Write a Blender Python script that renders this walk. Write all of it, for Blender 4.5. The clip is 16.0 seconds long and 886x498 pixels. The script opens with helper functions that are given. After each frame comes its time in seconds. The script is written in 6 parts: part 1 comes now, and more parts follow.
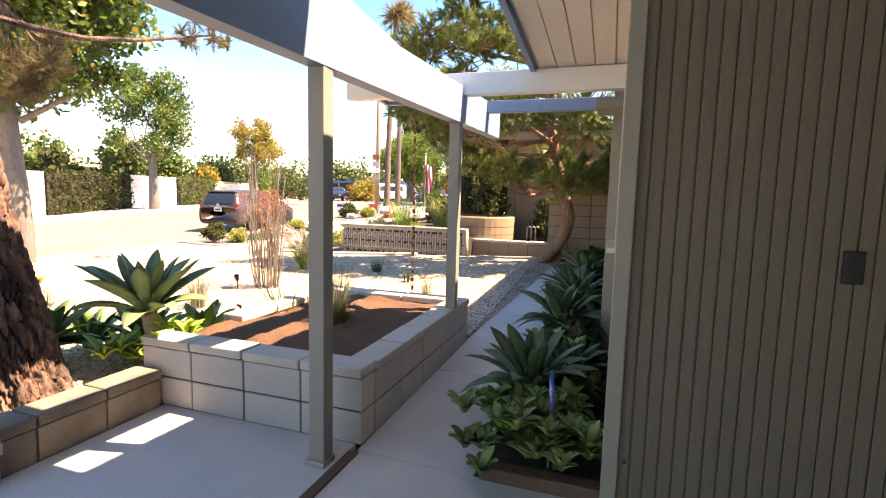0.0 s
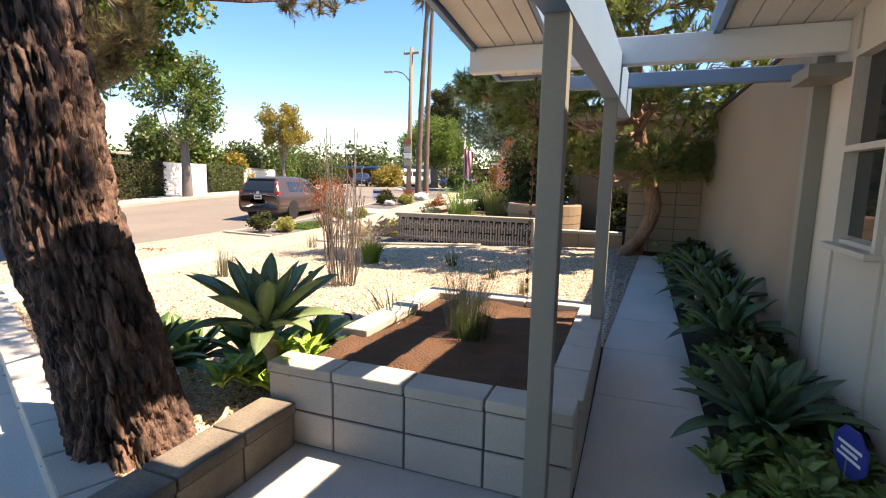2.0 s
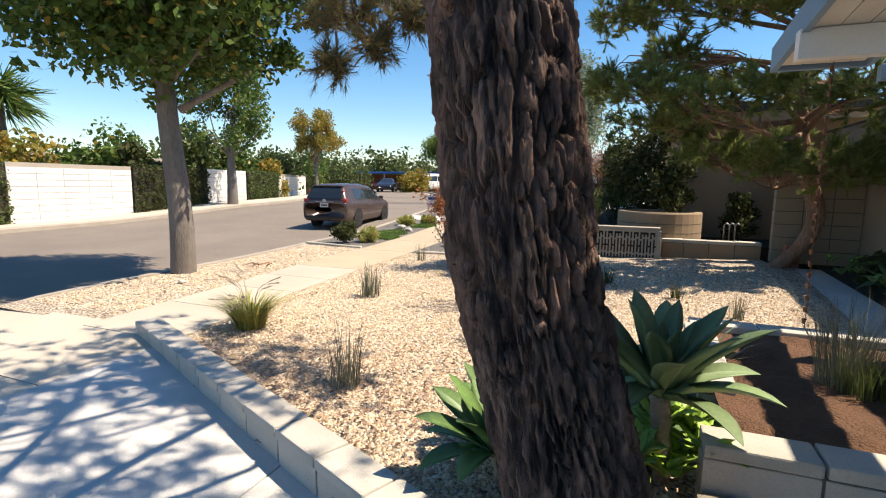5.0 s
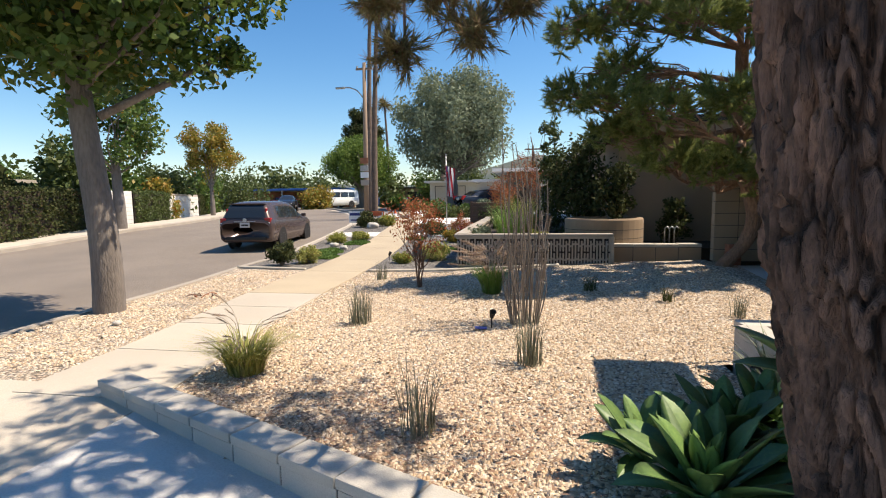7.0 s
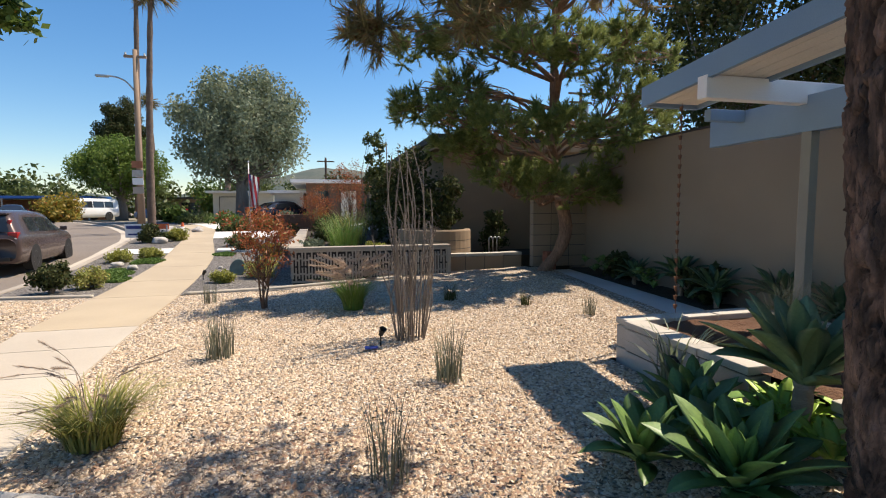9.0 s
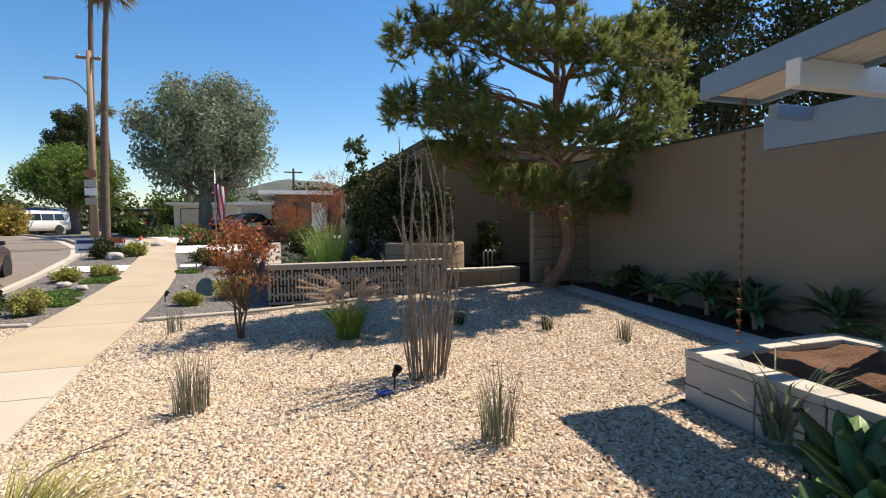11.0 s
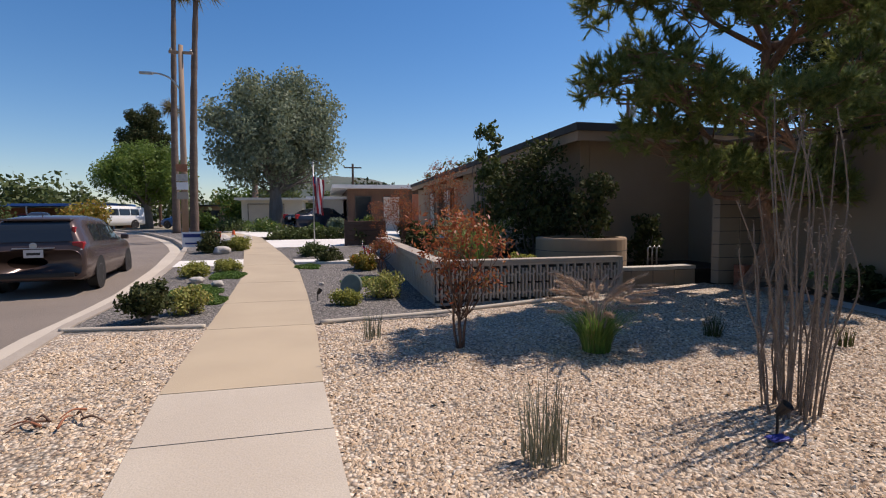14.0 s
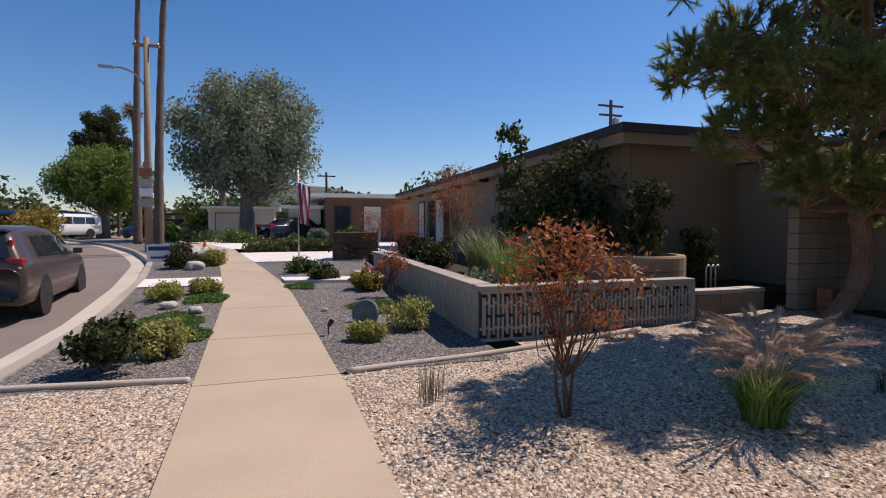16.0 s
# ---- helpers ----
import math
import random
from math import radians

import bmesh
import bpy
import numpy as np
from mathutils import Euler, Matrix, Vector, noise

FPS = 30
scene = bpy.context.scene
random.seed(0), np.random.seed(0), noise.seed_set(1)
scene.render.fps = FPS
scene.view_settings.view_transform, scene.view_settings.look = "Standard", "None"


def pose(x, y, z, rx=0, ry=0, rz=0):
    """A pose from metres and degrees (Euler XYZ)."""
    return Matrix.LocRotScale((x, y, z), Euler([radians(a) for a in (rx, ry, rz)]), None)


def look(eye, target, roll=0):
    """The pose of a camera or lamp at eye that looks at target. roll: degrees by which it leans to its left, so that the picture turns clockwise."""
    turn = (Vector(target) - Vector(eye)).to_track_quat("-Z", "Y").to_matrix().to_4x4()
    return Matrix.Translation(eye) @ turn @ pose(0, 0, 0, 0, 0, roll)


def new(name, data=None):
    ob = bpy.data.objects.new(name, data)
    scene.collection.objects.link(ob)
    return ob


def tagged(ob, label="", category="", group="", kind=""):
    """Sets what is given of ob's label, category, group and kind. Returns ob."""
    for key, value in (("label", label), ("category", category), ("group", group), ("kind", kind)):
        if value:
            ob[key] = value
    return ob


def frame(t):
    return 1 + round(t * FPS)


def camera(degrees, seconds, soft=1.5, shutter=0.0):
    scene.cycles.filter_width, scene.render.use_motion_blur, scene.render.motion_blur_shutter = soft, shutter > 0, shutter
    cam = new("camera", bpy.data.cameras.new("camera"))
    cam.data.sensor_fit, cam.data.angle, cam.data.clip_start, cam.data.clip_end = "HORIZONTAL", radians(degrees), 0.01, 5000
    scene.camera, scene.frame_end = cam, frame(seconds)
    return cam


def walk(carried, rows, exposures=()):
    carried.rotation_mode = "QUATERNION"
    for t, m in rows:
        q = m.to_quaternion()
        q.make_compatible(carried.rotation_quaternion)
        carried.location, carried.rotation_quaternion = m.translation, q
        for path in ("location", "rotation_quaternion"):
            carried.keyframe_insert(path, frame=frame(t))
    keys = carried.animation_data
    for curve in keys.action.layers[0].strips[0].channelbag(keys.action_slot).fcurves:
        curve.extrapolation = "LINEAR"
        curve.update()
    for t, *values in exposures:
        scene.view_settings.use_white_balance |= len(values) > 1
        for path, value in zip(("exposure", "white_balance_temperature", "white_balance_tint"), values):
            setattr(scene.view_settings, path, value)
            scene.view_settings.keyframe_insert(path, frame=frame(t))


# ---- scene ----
cam = camera(83.5, 16.0, soft=1.1)
# seconds, x, y, z, yaw, pitch, roll
ROWS = [
    (0.0, -0.552, 0.125, 1.430, 18.95, -6.27, -1.47),
    (0.5, -0.773, 0.212, 1.434, 19.86, -6.74, -1.54),
    (1.0, -1.012, 0.282, 1.446, 21.15, -7.52, -1.17),
    (1.5, -1.360, 0.394, 1.445, 20.74, -8.00, -1.26),
    (2.0, -1.658, 0.419, 1.450, 20.84, -8.04, -1.16),
    (2.5, -2.025, 0.382, 1.464, 21.50, -7.88, -1.07),
    (3.0, -2.348, 0.391, 1.461, 22.79, -8.01, -1.17),
    (3.5, -2.693, 0.433, 1.472, 22.97, -7.99, -1.40),
    (4.0, -3.080, 0.377, 1.469, 22.82, -8.01, -1.13),
    (4.5, -3.409, 0.360, 1.447, 22.38, -7.92, -0.76),
    (5.0, -3.744, 0.393, 1.465, 21.82, -7.55, -0.72),
    (7.5, -5.187, 0.582, 1.412, 4.64, -5.70, 1.16),
    (8.0, -5.413, 0.695, 1.395, -1.20, -5.67, 1.09),
    (8.5, -5.654, 0.779, 1.393, -8.03, -5.43, 0.63),
    (9.0, -5.899, 0.863, 1.399, -14.45, -4.63, 0.29),
    (11.5, -6.295, 2.026, 1.396, -18.17, -3.05, 0.49),
    (12.0, -6.640, 2.200, 1.382, -14.78, -3.08, 0.81),
    (12.5, -7.023, 2.433, 1.373, -13.38, -3.30, 0.98),
    (13.0, -7.357, 2.656, 1.356, -12.76, -3.50, 0.88),
    (13.5, -7.609, 2.922, 1.345, -12.76, -3.65, 0.64),
    (14.0, -7.829, 3.257, 1.346, -13.43, -3.73, 0.41),
    (14.5, -8.020, 3.580, 1.359, -13.98, -3.60, 0.27),
    (15.0, -8.151, 3.984, 1.361, -15.23, -3.44, 0.20),
    (15.5, -8.255, 4.399, 1.370, -16.19, -3.15, 0.16),
    (16.0, -8.363, 4.842, 1.386, -17.02, -2.54, 0.05),
]
EXPOSURES = ((0.0, 2.3, 8900, 26), (0.5, 2.15, 8700, 25), (1.0, 1.85, 8400, 23), (2.0, 1.45, 7700, 18), (3.0, 1.15, 7250, 14), (4.0, 0.9, 6980, 11), (5.0, 0.8, 6930, 11), (9.0, 0.55, 6800, 13), (11.5, 0.58, 6750, 12), (13.0, 0.15, 6550, 16), (16.0, -0.03, 6430, 24))
walk(cam, [(t, pose(x, y, z, 90 + pitch, roll, yaw)) for t, x, y, z, yaw, pitch, roll in ROWS], EXPOSURES)

# ---- world, sun ----
SUN = Vector((1.49, 0.38, 2.36)).normalized()
sun_el, sun_az = math.asin(SUN.z), math.atan2(SUN.x, SUN.y)
world = bpy.data.worlds.new("sky")
scene.world = world
world.use_nodes = True
wn = world.node_tree
sky = wn.nodes.new("ShaderNodeTexSky")
sky.sky_type, sky.sun_disc, sky.sun_elevation, sky.sun_rotation = "NISHITA", False, sun_el, sun_az
sky.altitude, sky.air_density, sky.dust_density, sky.ozone_density = 50, 1.1, 0.2, 4.0
wn.nodes["Background"].inputs[1].default_value = 0.108
tone = wn.nodes.new("ShaderNodeHueSaturation")
tone.inputs["Saturation"].default_value = 1.27
wn.links.new(sky.outputs[0], tone.inputs["Color"])
wn.links.new(tone.outputs[0], wn.nodes["Background"].inputs[0])
sun = new("sun", bpy.data.lights.new("sun", "SUN"))
sun.data.energy, sun.data.angle, sun.data.color = 5.0, radians(0.53), (1.0, 0.90, 0.76)
sun.matrix_world = look((0, 0, 0), -SUN)

# ---- materials ----


def mat(name, c1, c2, scale=4.0, rough=0.8, bump=0.2, fine=60.0, c3=None, stretch=(1, 1, 1), metal=0.0, spread=0.0, dist=0.02, spec=0.5):
    """Two-scale noise colour with bump; spread varies the tone from object to object."""
    m = bpy.data.materials.new(name)
    m.use_nodes = True
    n, l = m.node_tree.nodes, m.node_tree.links
    b = n["Principled BSDF"]
    co, mp = n.new("ShaderNodeTexCoord"), n.new("ShaderNodeMapping")
    l.new(co.outputs["Object"], mp.inputs[0])
    mp.inputs["Scale"].default_value = stretch
    big, small = n.new("ShaderNodeTexNoise"), n.new("ShaderNodeTexNoise")
    for t, s in ((big, scale), (small, fine)):
        l.new(mp.outputs[0], t.inputs["Vector"])
        t.inputs["Scale"].default_value, t.inputs["Detail"].default_value = s, 5
    ramp = n.new("ShaderNodeValToRGB")
    ramp.color_ramp.elements[0].position, ramp.color_ramp.elements[1].position = 0.35, 0.65
    ramp.color_ramp.elements[0].color, ramp.color_ramp.elements[1].color = (*c1, 1), (*c2, 1)
    l.new(big.outputs[0], ramp.inputs[0])
    mix = n.new("ShaderNodeMix")
    mix.data_type = "RGBA"
    r2 = n.new("ShaderNodeMapRange")
    r2.inputs[1].default_value, r2.inputs[2].default_value, r2.inputs[4].default_value = 0.4, 0.75, 0.55
    l.new(small.outputs[0], r2.inputs[0])
    l.new(r2.outputs[0], mix.inputs[0])
    l.new(ramp.outputs[0], mix.inputs[6])
    mix.inputs[7].default_value = (*(c3 or [0.7 * a for a in c1]), 1)
    out = mix.outputs[2]
    if spread:
        info, hs, mr = n.new("ShaderNodeObjectInfo"), n.new("ShaderNodeHueSaturation"), n.new("ShaderNodeMapRange")
        l.new(info.outputs["Random"], mr.inputs[0])
        mr.inputs[3].default_value, mr.inputs[4].default_value = 1 - spread, 1 + spread
        l.new(mr.outputs[0], hs.inputs["Value"])
        l.new(out, hs.inputs["Color"])
        out = hs.outputs[0]
    l.new(out, b.inputs["Base Color"])
    b.inputs["Roughness"].default_value, b.inputs["Metallic"].default_value = rough, metal
    b.inputs["Specular IOR Level"].default_value = spec
    if bump:
        bp = n.new("ShaderNodeBump")
        bp.inputs["Strength"].default_value, bp.inputs["Distance"].default_value = bump, dist
        l.new(small.outputs[0], bp.inputs["Height"])
        l.new(bp.outputs[0], b.inputs["Normal"])
    return m


def leaf_mat(name, c1, c2, rough=0.5, through_light=0.35, c3=None):
    """Foliage: tone varies leaf by leaf; some light passes through."""
    m = bpy.data.materials.new(name)
    m.use_nodes = True
    n, l = m.node_tree.nodes, m.node_tree.links
    b = n["Principled BSDF"]
    geo, ramp = n.new("ShaderNodeNewGeometry"), n.new("ShaderNodeValToRGB")
    l.new(geo.outputs["Random Per Island"], ramp.inputs[0])
    e = ramp.color_ramp.elements
    e[0].color, e[1].color = (*c1, 1), (*c2, 1)
    if c3:
        x = e.new(0.93)
        x.color = (*c2, 1)
        e[-1].color = (*c3, 1)
    l.new(ramp.outputs[0], b.inputs["Base Color"])
    b.inputs["Roughness"].default_value = rough
    b.inputs["Specular IOR Level"].default_value = 0.3
    tr, ms = n.new("ShaderNodeBsdfTranslucent"), n.new("ShaderNodeMixShader")
    l.new(ramp.outputs[0], tr.inputs[0])
    ms.inputs[0].default_value = through_light
    l.new(b.outputs[0], ms.inputs[1])
    l.new(tr.outputs[0], ms.inputs[2])
    l.new(ms.outputs[0], n["Material Output"].inputs[0])
    return m


def gravel_mat(name, cols, size):
    """Pebbles: cells of different tone with rounded relief and painted shade between them."""
    m = bpy.data.materials.new(name)
    m.use_nodes = True
    n, l = m.node_tree.nodes, m.node_tree.links
    b = n["Principled BSDF"]
    co = n.new("ShaderNodeTexCoord")
    v = n.new("ShaderNodeTexVoronoi")
    v.inputs["Scale"].default_value = 1 / size
    l.new(co.outputs["Object"], v.inputs["Vector"])
    sp = n.new("ShaderNodeSeparateColor")
    l.new(v.outputs["Color"], sp.inputs[0])
    ramp = n.new("ShaderNodeValToRGB")
    e = ramp.color_ramp.elements
    e[0].color, e[1].color = (*cols[0], 1), (*cols[-1], 1)
    for i, c in enumerate(cols[1:-1]):
        e.new((i + 1) / (len(cols) - 1)).color = (*c, 1)
    l.new(sp.outputs[0], ramp.inputs[0])
    big = n.new("ShaderNodeTexNoise")
    big.inputs["Scale"].default_value, big.inputs["Detail"].default_value = 1.1, 4
    l.new(co.outputs["Object"], big.inputs["Vector"])
    mr = n.new("ShaderNodeMapRange")
    mr.inputs[1].default_value, mr.inputs[2].default_value, mr.inputs[3].default_value, mr.inputs[4].default_value = 0.3, 0.7, 0.82, 1.1
    l.new(big.outputs[0], mr.inputs[0])
    # Value falls towards cell edges: crease shade between pebbles, put into the colour.
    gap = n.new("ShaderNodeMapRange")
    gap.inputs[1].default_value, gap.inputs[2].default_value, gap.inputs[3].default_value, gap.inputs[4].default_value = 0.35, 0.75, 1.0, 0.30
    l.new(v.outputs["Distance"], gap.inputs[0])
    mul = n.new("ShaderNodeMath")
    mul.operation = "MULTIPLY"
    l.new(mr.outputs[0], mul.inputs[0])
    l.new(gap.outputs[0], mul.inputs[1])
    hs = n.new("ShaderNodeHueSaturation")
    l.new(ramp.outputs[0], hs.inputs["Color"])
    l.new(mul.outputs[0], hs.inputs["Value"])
    l.new(hs.outputs[0], b.inputs["Base Color"])
    b.inputs["Roughness"].default_value = 0.9
    bp = n.new("ShaderNodeBump")
    bp.invert = True
    bp.inputs["Strength"].default_value, bp.inputs["Distance"].default_value = 1.0, size * 0.7
    l.new(v.outputs["Distance"], bp.inputs["Height"])
    l.new(bp.outputs[0], b.inputs["Normal"])
    return m


def stone_mat(name, cols):
    m = leaf_mat(name, cols[0], cols[1], 0.9, 0.0, cols[2])
    return m


def glass_mat(name, tint=(0.02, 0.025, 0.03), rough=0.03):
    m = bpy.data.materials.new(name)
    m.use_nodes = True
    b = m.node_tree.nodes["Principled BSDF"]
    b.inputs["Base Color"].default_value = (*tint, 1)
    b.inputs["Roughness"].default_value = rough
    b.inputs["Specular IOR Level"].default_value = 0.7
    return m


M = dict(
    far_ground=mat("dry_ground", (0.30, 0.26, 0.19), (0.22, 0.20, 0.13), 0.3, 0.95, 0.3, 20),
    asphalt=mat("asphalt", (0.195, 0.162, 0.132), (0.235, 0.196, 0.158), 0.6, 0.9, 0.5, 160, (0.15, 0.125, 0.105)),
    concrete=mat("driveway_concrete", (0.62, 0.60, 0.56), (0.50, 0.485, 0.455), 1.2, 0.85, 0.15, 90, (0.40, 0.385, 0.36)),
    walkway=mat("sidewalk_concrete", (0.47, 0.385, 0.265), (0.41, 0.333, 0.23), 0.9, 0.9, 0.2, 110, (0.345, 0.28, 0.2), spread=0.06),
    bright_slab=mat("bright_concrete", (0.74, 0.71, 0.65), (0.66, 0.63, 0.58), 1.0, 0.9, 0.2, 90, spread=0.05),
    pale_slab=mat("pale_concrete", (0.54, 0.48, 0.39), (0.48, 0.42, 0.34), 1.0, 0.9, 0.2, 90, spread=0.05),
    kerb=mat("kerb_concrete", (0.42, 0.365, 0.295), (0.35, 0.30, 0.245), 1.5, 0.9, 0.3, 70),
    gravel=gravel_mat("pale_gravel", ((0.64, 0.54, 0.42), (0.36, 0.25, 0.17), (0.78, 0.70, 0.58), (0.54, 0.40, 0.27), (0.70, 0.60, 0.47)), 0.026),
    pebble=stone_mat("pale_pebble", ((0.42, 0.30, 0.19), (0.71, 0.58, 0.43), (0.78, 0.69, 0.56))),
    dark_gravel=gravel_mat("grey_gravel", ((0.22, 0.20, 0.18), (0.12, 0.11, 0.10), (0.36, 0.33, 0.29), (0.17, 0.15, 0.13), (0.28, 0.25, 0.22)), 0.028),
    soil=mat("brown_soil", (0.17, 0.085, 0.045), (0.12, 0.058, 0.03), 3, 1.0, 0.9, 70, (0.07, 0.035, 0.02), dist=0.03),
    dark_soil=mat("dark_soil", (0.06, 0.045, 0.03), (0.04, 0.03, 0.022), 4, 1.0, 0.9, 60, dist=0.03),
    block=mat("painted_block", (0.50, 0.47, 0.42), (0.44, 0.41, 0.37), 2.5, 0.85, 0.5, 120, (0.36, 0.33, 0.29), spread=0.05, dist=0.006),
    cap_block=mat("cap_block", (0.53, 0.49, 0.43), (0.45, 0.42, 0.36), 3, 0.85, 0.5, 120, (0.38, 0.35, 0.30), spread=0.06, dist=0.006),
    mortar=mat("dark_joint", (0.10, 0.095, 0.09), (0.07, 0.065, 0.06), 5, 0.95, 0.4),
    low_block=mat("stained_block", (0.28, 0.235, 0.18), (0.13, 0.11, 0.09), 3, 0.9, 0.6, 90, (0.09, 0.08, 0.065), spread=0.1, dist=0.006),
    grey_paint=mat("grey_green_paint", (0.27, 0.26, 0.22), (0.24, 0.23, 0.20), 2, 0.6, 0.15, 150, (0.21, 0.20, 0.17), dist=0.004),
    blue_paint=mat("blue_fascia_paint", (0.21, 0.31, 0.42), (0.19, 0.28, 0.39), 2, 0.5, 0.1, 120, (0.16, 0.25, 0.35), dist=0.004),
    white_paint=mat("white_beam_paint", (0.83, 0.82, 0.80), (0.78, 0.77, 0.75), 1.5, 0.55, 0.1, 110, (0.62, 0.61, 0.60), dist=0.004),
    soffit=mat("soffit_boards", (0.76, 0.71, 0.63), (0.70, 0.65, 0.57), 2, 0.7, 0.1, 90, dist=0.004),
    siding=mat("grooved_siding", (0.145, 0.122, 0.090), (0.122, 0.104, 0.077), 1.2, 0.7, 0.25, 140, (0.10, 0.085, 0.063), (1, 1, 0.15), dist=0.004),
    cream=mat("cream_wall_paint", (0.60, 0.56, 0.48), (0.55, 0.51, 0.44), 1.5, 0.75, 0.15, 120, dist=0.004),
    tan_wall=mat("tan_wall_paint", (0.29, 0.235, 0.175), (0.26, 0.21, 0.155), 1.0, 0.85, 0.3, 130, (0.26, 0.215, 0.165), dist=0.005),
    neighbour_wall=mat("beige_stucco", (0.36, 0.26, 0.17), (0.31, 0.225, 0.15), 0.8, 0.9, 0.4, 120, (0.25, 0.18, 0.12), dist=0.006),
    screen=mat("screen_block", (0.46, 0.40, 0.33), (0.40, 0.35, 0.29), 3, 0.9, 0.5, 90, dist=0.006),
    screen_shade=mat("screen_gap_shade", (0.05, 0.04, 0.035), (0.035, 0.03, 0.025), 4, 0.95, 0.3),
    bark=mat("pine_bark", (0.045, 0.029, 0.023), (0.28, 0.165, 0.12), 14, 0.92, 1.0, 70, (0.025, 0.016, 0.013), (1, 1, 0.3), dist=0.02),
    grey_bark=mat("grey_bark", (0.22, 0.19, 0.165), (0.16, 0.135, 0.115), 5, 0.95, 0.9, 40, (0.10, 0.085, 0.075), (1, 1, 0.25), dist=0.02),
    red_bark=mat("reddish_bark", (0.36, 0.21, 0.135), (0.24, 0.14, 0.09), 8, 0.95, 1.0, 45, (0.08, 0.05, 0.035), (1, 1, 0.3), dist=0.02),
    palm_bark=mat("palm_bark", (0.17, 0.12, 0.09), (0.12, 0.085, 0.065), 3, 0.95, 0.8, 20, stretch=(1, 1, 2), dist=0.03),
    pole_wood=mat("pole_wood", (0.33, 0.23, 0.16), (0.26, 0.18, 0.12), 2, 0.9, 0.4, 30, stretch=(1, 1, 0.2)),
    needles=leaf_mat("pine_needles", (0.15, 0.20, 0.055), (0.31, 0.34, 0.105), 0.5, 0.5, (0.36, 0.31, 0.12)),
    dry_needles=leaf_mat("dry_needles", (0.20, 0.12, 0.06), (0.20, 0.20, 0.08), 0.6, 0.35, (0.36, 0.15, 0.06)),
    leaves=leaf_mat("broad_leaves", (0.055, 0.10, 0.02), (0.125, 0.19, 0.04), 0.45, 0.35, (0.42, 0.28, 0.05)),
    autumn=leaf_mat("turning_leaves", (0.14, 0.17, 0.03), (0.40, 0.27, 0.05), 0.5, 0.4, (0.50, 0.18, 0.05)),
    dark_leaves=leaf_mat("dark_leaves", (0.032, 0.045, 0.014), (0.08, 0.09, 0.028), 0.85, 0.2, (0.10, 0.06, 0.03)),
    hedge_leaves=leaf_mat("hedge_leaves", (0.06, 0.085, 0.025), (0.12, 0.15, 0.045), 0.5, 0.3),
    grey_leaves=leaf_mat("grey_green_leaves", (0.15, 0.185, 0.115), (0.27, 0.31, 0.20), 0.6, 0.25, (0.24, 0.22, 0.10)),
    red_leaves=leaf_mat("red_maple_leaves", (0.30, 0.07, 0.035), (0.36, 0.15, 0.05), 0.5, 0.4, (0.20, 0.24, 0.07)),
    yellow_leaves=leaf_mat("yellow_green_leaves", (0.24, 0.25, 0.05), (0.38, 0.37, 0.09), 0.5, 0.35),
    lawn=leaf_mat("groundcover", (0.08, 0.15, 0.03), (0.14, 0.22, 0.05), 0.6, 0.3),
    agave=mat("agave_leaf", (0.125, 0.215, 0.062), (0.085, 0.16, 0.047), 3, 0.48, 0.05, 60, (0.18, 0.27, 0.07), spread=0.3),
    shade_agave=mat("shade_darkened_agave_leaf", (0.075, 0.14, 0.065), (0.05, 0.10, 0.05), 3, 0.45, 0.05, 60, (0.09, 0.15, 0.06), spread=0.3),
    stalk=mat("pale_stalk", (0.46, 0.35, 0.25), (0.34, 0.25, 0.18), 6, 0.9, 0.6, 50, (0.24, 0.17, 0.12), (1, 1, 6)),
    lime_leaves=leaf_mat("lime_tree_leaves", (0.09, 0.15, 0.03), (0.19, 0.26, 0.05), 0.5, 0.4),
    foxtail=mat("foxtail_leaf", (0.20, 0.28, 0.13), (0.15, 0.22, 0.10), 3, 0.5, 0.05, 60, (0.25, 0.32, 0.15), spread=0.25),
    bright_leaf=mat("bright_leaf", (0.34, 0.50, 0.08), (0.26, 0.42, 0.07), 4, 0.45, 0.05, 60, spread=0.2),
    aeonium=mat("aeonium_leaf", (0.16, 0.25, 0.06), (0.09, 0.16, 0.04), 4, 0.45, 0.05, 60, spread=0.3),
    fresh_grass=leaf_mat("fresh_grass", (0.10, 0.20, 0.04), (0.20, 0.30, 0.07), 0.5, 0.3, (0.40, 0.34, 0.16)),
    straw_grass=leaf_mat("straw_grass", (0.24, 0.27, 0.06), (0.44, 0.40, 0.13), 0.6, 0.3, (0.42, 0.28, 0.20)),
    rush=leaf_mat("grey_rush", (0.15, 0.16, 0.11), (0.22, 0.22, 0.15), 0.7, 0.1, (0.26, 0.20, 0.14)),
    plume=leaf_mat("grass_plume", (0.46, 0.34, 0.26), (0.60, 0.48, 0.37), 0.8, 0.3),
    stem=mat("grey_spiny_stem", (0.24, 0.20, 0.165), (0.17, 0.14, 0.115), 8, 0.9, 0.8, 60, (0.11, 0.09, 0.075), dist=0.01),
    car_paint=mat("bronze_car_paint", (0.10, 0.072, 0.066), (0.098, 0.070, 0.064), 1, 0.22, 0.0, 300, (0.10, 0.072, 0.066), metal=0.4),
    dark_car=mat("dark_blue_car_paint", (0.018, 0.022, 0.035), (0.018, 0.022, 0.035), 1, 0.2, 0.0),
    blue_car=mat("blue_car_paint", (0.03, 0.09, 0.22), (0.03, 0.09, 0.22), 1, 0.25, 0.0),
    red_car=mat("red_car_paint", (0.28, 0.03, 0.025), (0.28, 0.03, 0.025), 1, 0.3, 0.0),
    white_car=mat("white_car_paint", (0.72, 0.72, 0.70), (0.70, 0.70, 0.68), 1, 0.3, 0.0),
    glass=glass_mat("dark_glass"),
